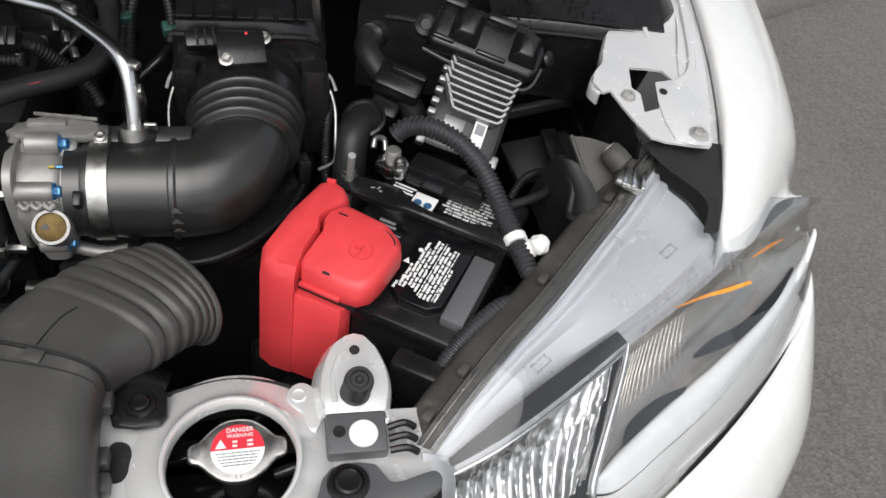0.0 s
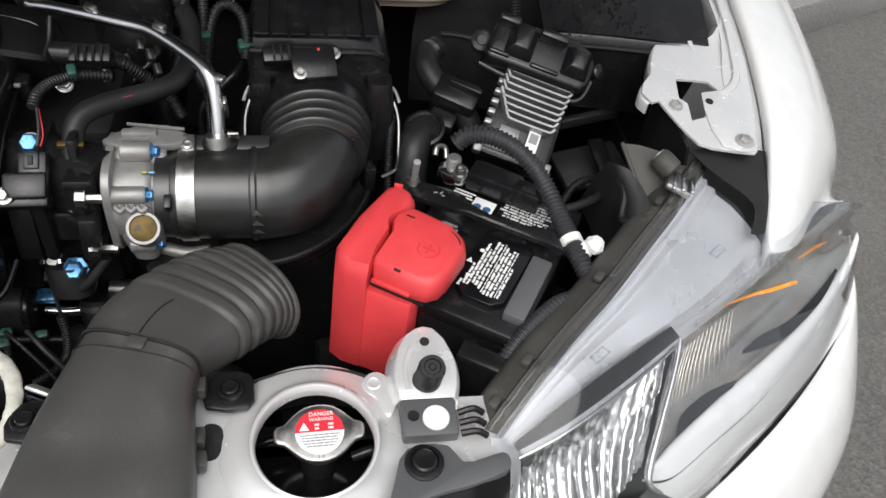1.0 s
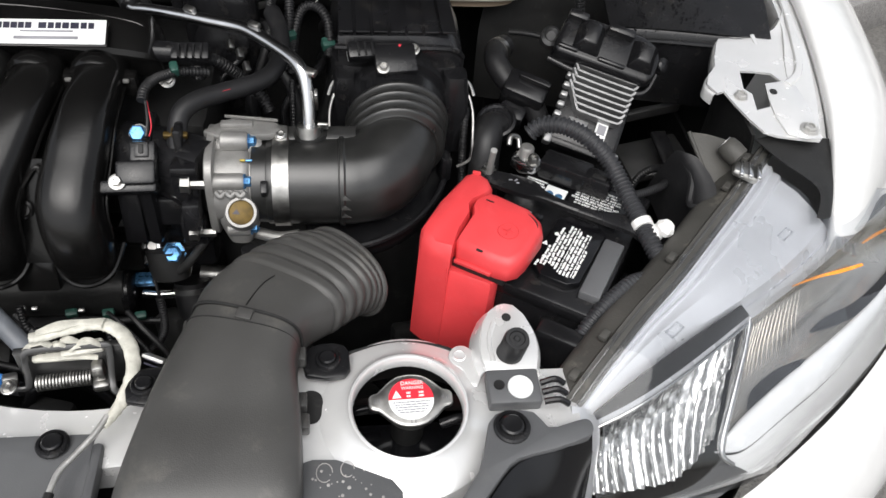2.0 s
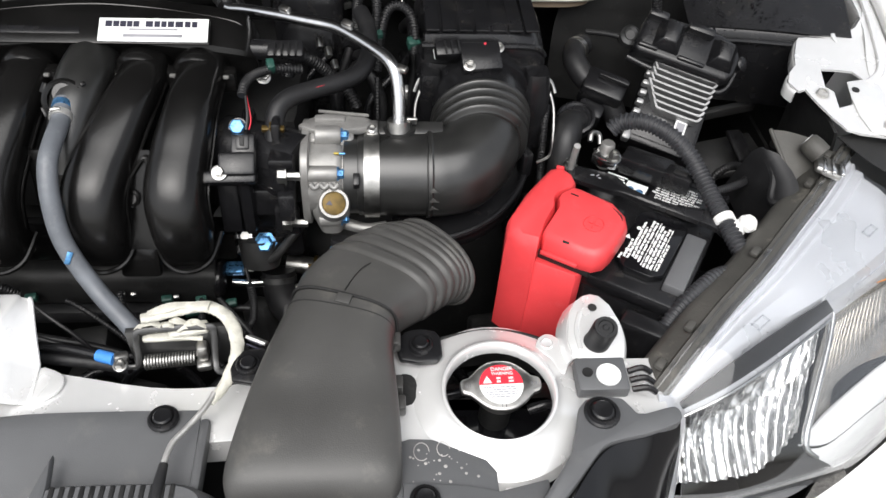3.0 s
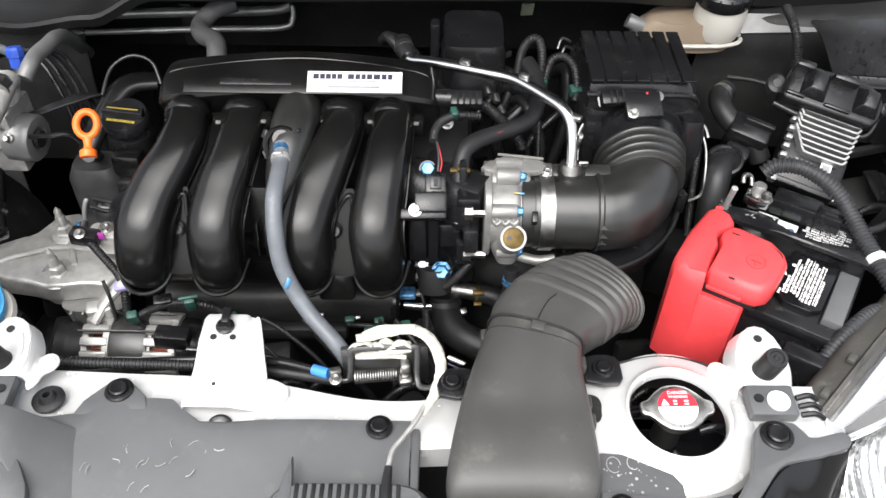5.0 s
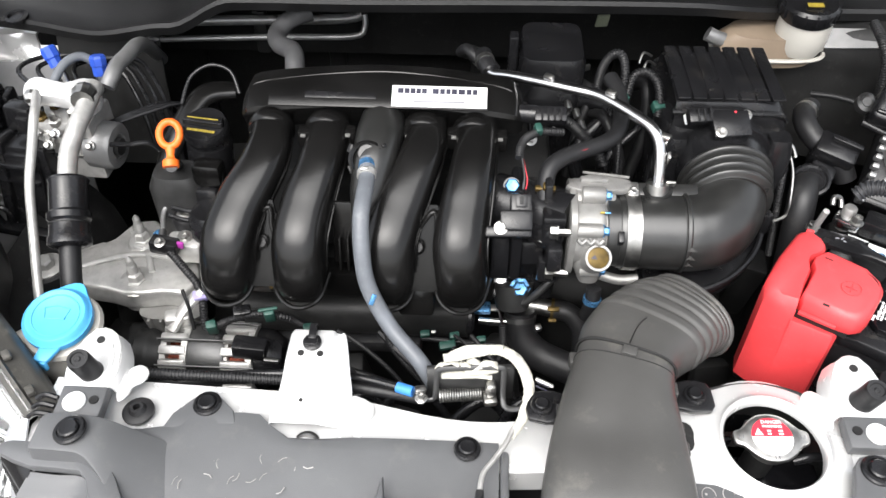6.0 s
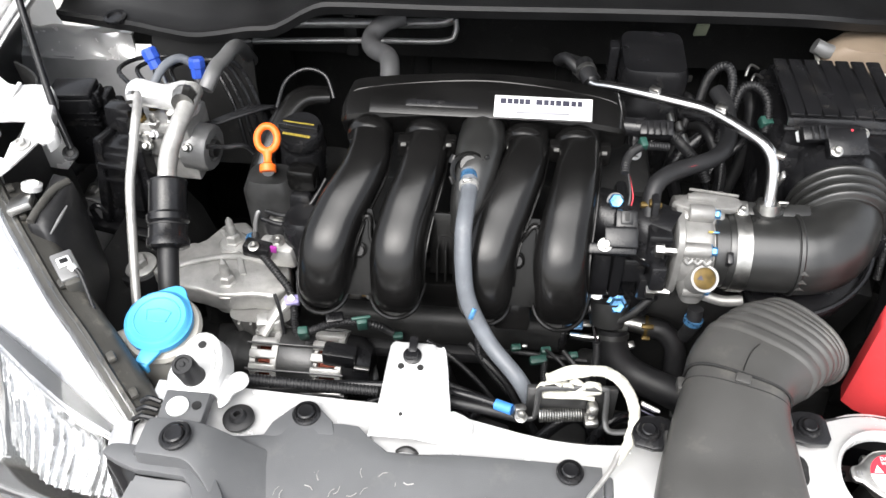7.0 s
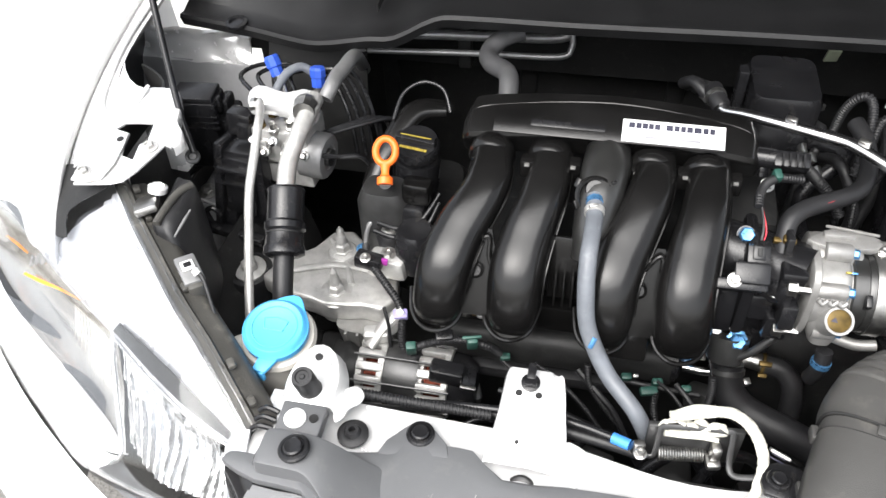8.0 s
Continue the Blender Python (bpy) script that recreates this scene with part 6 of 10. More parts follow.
bars(BAT @ Matrix.Translation((-0.066, 0.024, 0.8712)), 0.026, [(0.008, 0.003, 0, 0.6), (0.003, 0.003, 0, 0.7), (-0.004, 0.0015, 0.4, 1.0), (-0.007, 0.0015, 0.4, 1.0)], GREYINK, pad4, seed=8)
tray = thing("battery_tray", "black plastic battery tray", "tray", bl(-0.02, 0.03, 0.60))
bbox("pan", (-0.018, 0.02, 0.70), (0.165, 0.22, 0.10), PLASTIC, tray, 0.008)
bbox("skirt", (0.035, -0.086, 0.80), (0.06, 0.02, 0.12), PLASTIC, tray, 0.004)
# hold-down strap, rod and terminals
st = thing("battery_strap", "black steel battery hold-down strap with a threaded rod", "strap", bl(-0.03, 0.05, 0.875))
path = [(-0.108, 0.048), (-0.085, 0.048), (-0.06, 0.046), (-0.045, 0.044), (-0.02, 0.043), (0.0, 0.044), (0.02, 0.048), (0.05, 0.052), (0.068, 0.054)]
zz = [0.884, 0.886, 0.889, 0.889, 0.888, 0.888, 0.887, 0.886, 0.872]
ww = [0.010, 0.012, 0.012, 0.006, 0.0045, 0.005, 0.008, 0.012, 0.011]
rows = [[bl(a, c + k * w, z + dz) for (a, c), z, w in zip(path, zz, ww)] for k, dz in ((-1, -0.005), (-1, 0.0), (-0.6, 0.0015), (0.6, 0.0015), (1, 0.0), (1, -0.005))]
part("strap", sheet(rows, 0.002, 4, 1), PLASTIC, st)
bb = bmesh.new()
box((-0.082, 0.047, 0.8893), (0.004, 0.0015, 0.0006), (0, 0, 30), 0, 1, bm=bb)
box((-0.077, 0.049, 0.8896), (0.004, 0.0015, 0.0006), (0, 0, 70), 0, 1, bm=bb)
box((-0.074, 0.046, 0.8896), (0.003, 0.0015, 0.0006), (0, 0, 10), 0, 1, bm=bb)
bb.transform(BAT)
part("stamped_mark", bb, GREYINK, st)
part("rod", tube([bl(-0.109, 0.052, 0.78), bl(-0.107, 0.050, 0.88), bl(-0.1025, 0.0425, 0.921)], 0.0034, 12, 3), MOUNT, st, "zinc plated rod")
part("nut", lathe(bl(-0.109, 0.054, 0.884), (0, 0, 1), [(0.0085, 0), (0.0085, 0.0015), (0.006, 0.002), (0.006, 0.007), (0.0045, 0.008)], 6), STEEL, st, angle=25)
ng = thing("negative_terminal", "bright battery terminal clamp with a nut", "terminal", bl(-0.078, 0.086, 0.872))
part("clamp", prism([(-0.014, -0.010), (0.012, -0.010), (0.014, 0.004), (0.004, 0.012), (-0.012, 0.010)], 0.012, 0.002, BAT @ Matrix.Translation((-0.080, 0.086, 0.880)), smooth=2), CHROME, ng)
part("post", lathe(bl(-0.083, 0.090, 0.872), (0, 0, 1), [(0.008, 0), (0.0075, 0.028), (0.006, 0.03), (0, 0.03)], 20), CAST, ng)
bolt(bl(-0.072, 0.080, 0.892), (0, 0, 1), 0.0055, ng, STEEL, 1.4, "nut", h=0.008)
part("hook", tube([bl(-0.092, 0.092, 0.895), bl(-0.097, 0.098, 0.902), bl(-0.103, 0.092, 0.905), bl(-0.101, 0.084, 0.900)], 0.0028, 10, 5), STEEL, ng)
sb = thing("battery_sensor", "black plastic battery sensor block with a plug", "sensor", bl(-0.03, 0.098, 0.872))
bbox("block", (-0.040, 0.096, 0.884), (0.052, 0.026, 0.022), PLASTIC, sb, 0.003)
pg = bbox("plug", (-0.004, 0.090, 0.888), (0.028, 0.020, 0.020), PLASTIC, sb, 0.002)
bbox("plug_slot", (-0.003, 0.087, 0.8985), (0.014, 0.006, 0.002), SHADE, pg, 0.0004)
# red positive cover: a tall shell on the outer side, a lid over the post
rd = thing("positive_terminal_cover", "bright red plastic cover over the positive battery terminal", "terminal cover", bl(-0.08, -0.03, 0.78))
nose = lambda c: -0.012 * max(0.0, (-0.058 - c) / 0.027) ** 1.6
secs = []
for z, k in ((0.775, 0.0), (0.86, 0.0), (0.893, 0.0), (0.9005, 0.0008), (0.9055, 0.0035), (0.9080, 0.008)):
    d = max(0.0, 0.88 - z) * 0.06
    L = [(-0.124 + k, -0.070 + k * 0.6), (-0.118 + k, -0.083 - d + k), (-0.104, -0.087 - d + k), (-0.086 - k * 0.3, -0.085 - d + k), (-0.0885 - k * 0.3, -0.060), (-0.0895 - k * 0.3, -0.037), (-0.0945 - k * 0.3, -0.026), (-0.0945 - k * 0.3, -0.018), (-0.0880 - k * 0.3, -0.006), (-0.0855 - k * 0.6, 0.004 - k * 0.3), (-0.0875 - k * 0.5, 0.012 - k), (-0.096, 0.020 - k), (-0.110 + k * 0.5, 0.024 - k), (-0.1195 + k, 0.014 - k * 0.5), (-0.124 + k, -0.030)]
    secs.append([BAT @ V((a, c, z + (nose(c) if z > 0.89 else 0.0))) for a, c in L])
sh = loft(secs)
part("shell", sh, RED, rd, angle=40)
part("shell_rib", box(tuple(bl(-0.0865, -0.0868, 0.83)), (0.0016, 0.0016, 0.10), (0, 0, -32), 0.0005), RED, rd)
secs = []
for z, k in ((0.775, 0.0), (0.872, 0.0), (0.8755, 0.0015)):
    L = [(-0.090, -0.084 - (0.883 - z) * 0.06 + k), (-0.046 - k, -0.081 - (0.883 - z) * 0.06 + k), (-0.043 - k, -0.076), (-0.044 - k, -0.066 - k), (-0.090, -0.066 - k)]
    secs.append([BAT @ V((a, c, z)) for a, c in L])
sh = loft(secs)
soften(sh, 0.001, 2, 32)
part("front_cheek", sh, RED, rd)
bbox("gap", (-0.062, -0.0625, 0.8795), (0.052, 0.028, 0.0095), SHADE, rd, 0.001, label="dark gap below the lid")
secs = []
for z, k in ((0.8835, 0.0012), (0.8855, 0.0), (0.8985, 0.0), (0.9045, 0.0016), (0.9078, 0.0045), (0.9090, 0.0085)):
    L = [(-0.0875 + k * 0.2, -0.072 + k), (-0.083, -0.0775 + k), (-0.045, -0.0790 + k), (-0.034 - k * 0.5, -0.0775 + k), (-0.0265 - k, -0.070 + k * 0.6), (-0.0235 - k, -0.058), (-0.0215 - k, -0.024 - k * 0.4), (-0.0275 - k, -0.012 - k), (-0.045, -0.002 - k), (-0.080 + k * 0.3, 0.001 - k), (-0.0865 + k * 0.3, -0.006), (-0.0925 + k * 0.2, -0.018), (-0.0925 + k * 0.2, -0.026), (-0.0875 + k * 0.2, -0.037)]
    secs.append([BAT @ V((a, c, z + (nose(c) * 0.55 if z > 0.89 else 0.0) + 0.03 * (c + 0.04))) for a, c in L])
ld = part("lid", loft(secs), RED, rd, angle=40)
lz = lambda c: 0.9092 + 0.03 * (c + 0.04) + nose(c) * 0.55
bbox("lid_step", (-0.066, -0.0795, 0.8870), (0.036, 0.004, 0.004), RED, ld, 0.001)
bbox("lid_notch", (-0.064, -0.0722, 0.9030), (0.0065, 0.004, 0.0036), SHADE, ld, 0.0006, label="small dark slot")
bbox("lid_slot", (-0.080, -0.0150, 0.9098), (0.008, 0.0014, 0.001), SHADE, ld, 0, label="small dark slot")
part("lid_seam", tube([bl(-0.0290, -0.046, 0.9050), bl(-0.0275, -0.030, 0.9070), bl(-0.0320, -0.0185, 0.9088), bl(-0.047, -0.0110, 0.9092)], 0.0007, 6, 4), SHADE, ld, "dark moulded line")
part("plus_ring", tube([bl(-0.050 + 0.0095 * math.cos(k * math.pi / 12), -0.042 + 0.0095 * math.sin(k * math.pi / 12), lz(-0.042 + 0.0095 * math.sin(k * math.pi / 12))) for k in range(25)], 0.0005, 6, 1, caps=False), RED, ld)
bb = box((-0.050, -0.042, lz(-0.042)), (0.011, 0.0012, 0.001), bev=0.0002)
box((-0.050, -0.042, lz(-0.042)), (0.0012, 0.011, 0.001), bev=0.0002, bm=bb)
bb.transform(BAT)
part("plus_sign", bb, RED, ld)
part("back_tab", box(tuple(bl(-0.108, 0.017, 0.9075)), (0.008, 0.003, 0.006), (0, 0, -20), 0.001), RED, rd)

# ---- corrugated conduit over the battery ----
cd = thing("wiring_conduit", "black corrugated wiring conduit over the battery", "conduit", (0.5, 0.2, 0.80))
part("conduit", tube([(0.412, 0.278, 0.916), (0.424, 0.279, 0.926), (0.444, 0.270, 0.932), (0.466, 0.255, 0.928), (0.483, 0.240, 0.917), (0.494, 0.223, 0.905), (0.501, 0.202, 0.896), (0.507, 0.178, 0.890), (0.512, 0.152, 0.885), (0.517, 0.134, 0.880)], 0.0092, 16, 6, ribs=(0.0044, 0.17)), CONDUIT, cd)
part("taped_end", tube([(0.517, 0.135, 0.880), (0.516, 0.126, 0.875), (0.509, 0.118, 0.874)], [0.0095, 0.010, 0.009], 14, 4), PLASTIC, cd)
part("lower_conduit", tube([(0.511, 0.118, 0.870), (0.500, 0.112, 0.878), (0.483, 0.106, 0.880), (0.468, 0.096, 0.878), (0.455, 0.087, 0.873), (0.442, 0.077, 0.865), (0.430, 0.066, 0.850), (0.42, 0.058, 0.82)], 0.0075, 14, 6, ribs=(0.0042, 0.16)), CONDUIT, cd)
part("branch", tube([(0.498, 0.208, 0.892), (0.515, 0.215, 0.888), (0.540, 0.230, 0.882), (0.560, 0.250, 0.872), (0.572, 0.275, 0.865), (0.568, 0.295, 0.855), (0.555, 0.300, 0.84), (0.545, 0.295, 0.82)], 0.0046, 12, 6, ribs=(0.0032, 0.12)), RUBBER, cd)
part("tape_wrap", tube([(0.5075, 0.175, 0.8895), (0.5090, 0.1675, 0.8880)], 0.0104, 18, 1), WHITEPLASTIC, cd, "white tape wrap")
kn = thing("clip_knob", "white nylon clip knob on the conduit", "clip", (0.526, 0.167, 0.874))
part("collar", lathe((0.520, 0.162, 0.888), (0.6, 0.1, 0.5), [(0.0075, -0.006), (0.0085, 0.0), (0.007, 0.004)], 18), WHITEPLASTIC, kn)
part("head", lathe((0.525, 0.161, 0.891), (0.35, -0.1, 0.9), [(0.005, -0.004), (0.009, 0.0), (0.0095, 0.005), (0.0065, 0.010), (0.004, 0.0115), (0, 0.0115)], 8), WHITEPLASTIC, kn, angle=25)

# ---- finned control box ----
u = V((0.92, -0.33, -0.18)).normalized()
w = V((-0.40, -0.78, -0.50))
w = (w - u * w.dot(u)).normalized()
nn = w.cross(u).normalized()
EC = Matrix(((u.x, -w.x, nn.x, 0.505), (u.y, -w.y, nn.y, 0.355), (u.z, -w.z, nn.z, 0.905), (0, 0, 0, 1)))
ecu = thing("finned_control_box", "finned aluminium control box with a black connector cover", "control unit", (0.505, 0.36, 0.80))


def ebox(name, c, size, mtl, parent, bev=0.002, label=""):
    b = box(c, size, bev=bev)
    b.transform(EC)
    return part(name, b, mtl, parent, label)


ebox("case", (0.0, -0.014, -0.020), (0.078, 0.104, 0.034), PLASTIC, ecu, 0.004)
ebox("base_plate", (0.0, -0.014, -0.004), (0.072, 0.092, 0.005), PLASTIC, ecu, 0.002)
for i in range(8):
    y = 0.025 - 0.0074 * i
    x0, x1 = -0.033 + 0.004 * max(0, i - 4), 0.039 - 0.0009 * i
    line = [(x0 - 0.004, y + 0.009), (x0, y + 0.003), (x0 + 0.006, y), (x1 - 0.010, y), (x1 - 0.003, y + 0.002), (x1, y + 0.007)]
    fb = sheet([[(x, yy, z) for x, yy in line] for z in (-0.002, 0.011)], 0.0023, 4, 1)
    fb.transform(EC)
    part("fin", fb, FIN, ecu)
for i in range(5):
    ebox("stub", (-0.037, 0.014 - 0.012 * i, 0.0), (0.008, 0.006, 0.010), FIN, ecu, 0.0015)
ebox("sticker", (0.0145, -0.040, 0.0012), (0.013, 0.026, 0.002), LABEL, ecu, 0.0004, "white sticker with a grey square")
ebox("sticker_square", (0.0145, -0.035, 0.0024), (0.009, 0.011, 0.0008), GREYINK, ecu, 0)
ebox("maker_plate", (-0.012, -0.038, 0.0), (0.022, 0.014, 0.003), FIN, ecu, 0.001)
EL = EC @ Matrix.Translation((-0.010, 0.051, -0.008)) @ Matrix.Diagonal((0.86, 0.95, 1.0, 1.0))
cv = part("connector_cover", prism([(-0.066, -0.022), (-0.062, 0.020), (-0.050, 0.028), (0.040, 0.030), (0.062, 0.024), (0.070, 0.008), (0.069, -0.016), (0.060, -0.026), (-0.058, -0.027)], 0.030, 0.006, EL, seg=3), PLASTIC, ecu)
for x, w, d in ((-0.026, 0.040, 0.044), (0.046, 0.038, 0.040)):
    fb = box((x, 0.002, 0.035), (w, d, 0.018), bev=0.0022, taper=(0.45, 0.55), seg=2)
    fb.transform(EL)
    part("raised_block", fb, PLASTIC, cv)
for x, w in ((-0.048, 0.026), (0.010, 0.036)):
    fb = box((x, 0.020, 0.034), (w, 0.010, 0.014), bev=0.003)
    box((x, -0.019, 0.031), (w, 0.005, 0.006), bev=0.002, bm=fb)
    fb.transform(EL)
    part("pocket_wall", fb, PLASTIC, cv)
fb = tube([(-0.066, -0.026, 0.006), (-0.02, -0.031, 0.007), (0.05, -0.031, 0.007), (0.068, -0.024, 0.007), (0.074, 0.0, 0.007)], 0.0045, 10, 5)
fb.transform(EL)
part("cover_lip", fb, PLASTIC, cv)
fb = lathe((-0.072, -0.004, 0.006), (0, 0, 1), [(0.013, 0), (0.013, 0.010), (0.009, 0.013), (0.006, 0.010), (0, 0.010)], 20)
fb.transform(EL)
part("left_ear", fb, DARKSTEEL, ecu, "grey cast fixing ear")
fb = lathe((0.074, 0.014, 0.002), (0.5, 0, 1), [(0.009, 0), (0.009, 0.012), (0.006, 0.014), (0, 0.014)], 18)
fb.transform(EL)
part("right_ear", fb, PLASTIC, ecu)
for x in (-0.038, 0.038):
    ebox("side_post", (x, -0.060, -0.008), (0.009, 0.014, 0.012), FIN, ecu, 0.002)

# ---- hose and connector clutter between the air box and the control box ----
hc = thing("coolant_hose", "black bent rubber hose with a bright clamp", "hose", (0.42, 0.41, 0.80))
part("hose", tube([(0.417, 0.46, 0.905), (0.405, 0.445, 0.908), (0.402, 0.425, 0.905), (0.413, 0.405, 0.895), (0.435, 0.388, 0.885), (0.45, 0.375, 0.86)], 0.0135, 16, 6), RUBBER, hc)
part("clamp", tube([(0.409, 0.449, 0.9075), (0.4055, 0.4445, 0.908)], 0.0148, 18, 1), STEEL, hc)
cb = thing("relay_connector", "black plastic connector body", "connector", (0.43, 0.39, 0.82))
part("body", box((0.432, 0.392, 0.885), (0.050, 0.034, 0.04), (20, 10, -25), 0.006), PLASTIC, cb)
part("nose", box((0.415, 0.372, 0.868), (0.030, 0.02, 0.03), (20, 10, -25), 0.004), PLASTIC, cb)
part("lip", box((0.44, 0.384, 0.908), (0.036, 0.006, 0.006), (20, 10, -25), 0.001), PLASTIC, cb)
h2 = thing("upright_hose", "black rubber hose standing beside the battery", "hose", (0.385, 0.31, 0.72))
part("hose", tube([(0.398, 0.345, 0.872), (0.385, 0.335, 0.88), (0.378, 0.315, 0.872), (0.376, 0.30, 0.84), (0.38, 0.29, 0.78), (0.385, 0.285, 0.72)], 0.0165, 18, 6), RUBBER, h2)
part("flange", lathe((0.392, 0.342, 0.884), (-0.2, -0.3, 0.9), [(0.022, -0.004), (0.022, 0.002), (0.019, 0.003), (0.017, 0.001)], 20), PLASTIC, h2)
part("thin_conduit", tube([(0.358, 0.345, 0.90), (0.355, 0.330, 0.88), (0.354, 0.315, 0.85), (0.356, 0.30, 0.80)], 0.0045, 10, 5, ribs=(0.003, 0.15)), RUBBER, h2)

# ---- side bracket and brace behind the headlamp ----
sbk = thing("lamp_side_bracket", "dusty grey-black plastic bracket behind the headlamp", "bracket", (0.58, 0.24, 0.80))
rows = [[(0.553, 0.275, 0.84), (0.560, 0.258, 0.905), (0.566, 0.246, 0.917), (0.576, 0.238, 0.918)], [(0.560, 0.225, 0.83), (0.570, 0.216, 0.893), (0.578, 0.210, 0.905), (0.590, 0.208, 0.906)], [(0.545, 0.168, 0.82), (0.556, 0.162, 0.872), (0.566, 0.160, 0.886), (0.580, 0.162, 0.890)]]
part("shell", sheet(rows, 0.003, 4, 3), RUBBER, sbk)
part("plate", sheet([[(0.5755, 0.267, 0.926), (0.592, 0.263, 0.927), (0.612, 0.256, 0.925)], [(0.5800, 0.250, 0.916), (0.598, 0.246, 0.918), (0.618, 0.240, 0.914)], [(0.5880, 0.225, 0.901), (0.603, 0.224, 0.903), (0.6205, 0.222, 0.899)], [(0.5957, 0.205, 0.887), (0.606, 0.206, 0.889), (0.6165, 0.212, 0.892)], [(0.600, 0.188, 0.868), (0.609, 0.190, 0.872), (0.619, 0.196, 0.876)], [(0.602, 0.180, 0.84), (0.610, 0.180, 0.84), (0.619, 0.186, 0.84)]], 0.002, 4, 4), HOUSING, sbk, "dusty folded plate")
part("plate_edge", tube([(0.5755, 0.267, 0.9265), (0.5800, 0.250, 0.917), (0.5875, 0.227, 0.903), (0.5935, 0.212, 0.893), (0.5955, 0.203, 0.886)], 0.0022, 8, 6), HOUSING, sbk)
part("plate_slot", tube([(0.5760, 0.240, 0.903), (0.5835, 0.222, 0.893), (0.5885, 0.211, 0.887), (0.5860, 0.211, 0.886), (0.5765, 0.233, 0.898)], 0.0009, 6, 4), BARE, sbk)
part("fold", tube([(0.566, 0.255, 0.91), (0.573, 0.226, 0.901), (0.566, 0.20, 0.888), (0.575, 0.19, 0.895)], 0.004, 8, 6), RUBBER, sbk)
lt = thing("lamp_adjuster", "bright metal lamp fixing tab with ribs", "bracket", (0.605, 0.22, 0.90))
part("tab", box((0.6195, 0.2165, 0.918), (0.026, 0.036, 0.008), (-14, 10, -28), 0.003), STEEL, lt)
for k in range(3):
    part("rib", box((0.613 + 0.008 * k, 0.2135 - 0.003 * k, 0.9235), (0.004, 0.034, 0.004), (-14, 10, -28), 0.001), CHROME, lt)
part("ear", lathe((0.6045, 0.2415, 0.9300), (0.62, -0.72, -0.34), [(0.0085, -0.002), (0.0105, 0.0), (0.0115, 0.008), (0.0110, 0.018), (0.006, 0.020)], 20), HOUSING, lt, "dusty adjuster sleeve")
part("ear_plug", lathe((0.6035, 0.2430, 0.9310), (0.62, -0.72, -0.34), [(0.0078, -0.001), (0.0078, 0.002), (0, 0.002)], 18), BARE, lt)
br = thing("bay_brace", "dark painted steel brace across the wing side", "brace", (0.6, 0.38, 0.76))
part("plate", box((0.607, 0.385, 0.795), (0.085, 0.06, 0.012), (6, -6, 10), 0.004), DARKSTEEL, br)
part("lip", box((0.595, 0.430, 0.830), (0.11, 0.010, 0.014), (6, -3, 14), 0.003), DARKSTEEL, br)
part("lip", box((0.605, 0.455, 0.845), (0.12, 0.006, 0.010), (6, -3, 14), 0.002), DARKSTEEL, br)
part("strap", box((0.612, 0.375, 0.82), (0.02, 0.05, 0.006), (10, 0, 5), 0.002), PLASTIC, br)

part("screw", lathe((0.636, 0.345, 0.845), (0, -0.2, 1), [(0.006, 0), (0.006, 0.008), (0, 0.008)], 6), STEEL, br)
# black side panel under the cowl end
bp = thing("cowl_side_panel", "black plastic panel wet with droplets below the cowl", "panel", (0.62, 0.52, 0.80))
rows = [[(0.49, 0.50, 0.958), (0.56, 0.49, 0.960), (0.64, 0.475, 0.962), (0.668, 0.468, 0.962)], [(0.49, 0.56, 0.975), (0.56, 0.555, 0.977), (0.64, 0.54, 0.980), (0.675, 0.53, 0.982)], [(0.49, 0.60, 0.975), (0.56, 0.60, 0.977), (0.64, 0.60, 0.980), (0.69, 0.60, 0.982)]]
part("top", sheet(rows, 0.004, 4, 3), PLASTIC, bp)
rows = [[(0.49, 0.500, 0.956), (0.56, 0.490, 0.958), (0.668, 0.468, 0.960)], [(0.49, 0.495, 0.935), (0.56, 0.485, 0.937), (0.668, 0.465, 0.940)], [(0.49, 0.52, 0.85), (0.56, 0.51, 0.85), (0.668, 0.49, 0.85)]]
part("face", sheet(rows, 0.004, 4, 2), PLASTIC, bp)
part("edge", tube([(0.49, 0.494, 0.946), (0.56, 0.484, 0.948), (0.665, 0.464, 0.950)], 0.003, 8), PLASTIC, bp)
rnd = random.Random(11)
dr = bmesh.new()
for i in range(160):
    x, y = rnd.uniform(0.50, 0.65), rnd.uniform(0.485, 0.55)
    r = rnd.uniform(0.0006, 0.0018)
    z = 0.9615 + 0.26 * (y - 0.48 + (x - 0.6) * 0.16)
    lathe((x, y, z), (0, -0.25, 1), [(r, 0), (r * 0.8, r * 0.4), (0, r * 0.6)], 7, dr)
tagged(part("droplets", dr, GLOSSY, bp, "small water droplets"), kind="stuff")
bp.location += V((0.036, -0.075, -0.004))

# ---- hood, cowl and rear of the bay ----
hd = thing("hood", "raised hood with a black insulated underside", "car body", (0, 0.80, 1.04))
HM = pose(0, 0.80, 1.05, 0, 0, 0) @ pose(0, 0, 0, -46, 0, 0)
outl = [(-0.72, 0.0), (0.72, 0.0), (0.74, -0.35), (0.71, -0.70), (0.60, -0.90), (0.34, -0.985), (0.0, -1.01), (-0.34, -0.985), (-0.60, -0.90), (-0.71, -0.70), (-0.74, -0.35)]
part("panel", prism(outl, 0.012, 0.004, HM @ Matrix.Translation((0, 0, 0.02))), WHITE, hd)
part("liner", prism([(x * 0.9, y * 0.9 - 0.03) for x, y in outl], 0.014, 0.004, HM @ Matrix.Translation((0, 0, 0.002))), RUBBER, hd, "black insulation pad")
cw = thing("windscreen_cowl", "black plastic cowl panel below the windscreen", "cowl", (0, 0.62, 0.85))
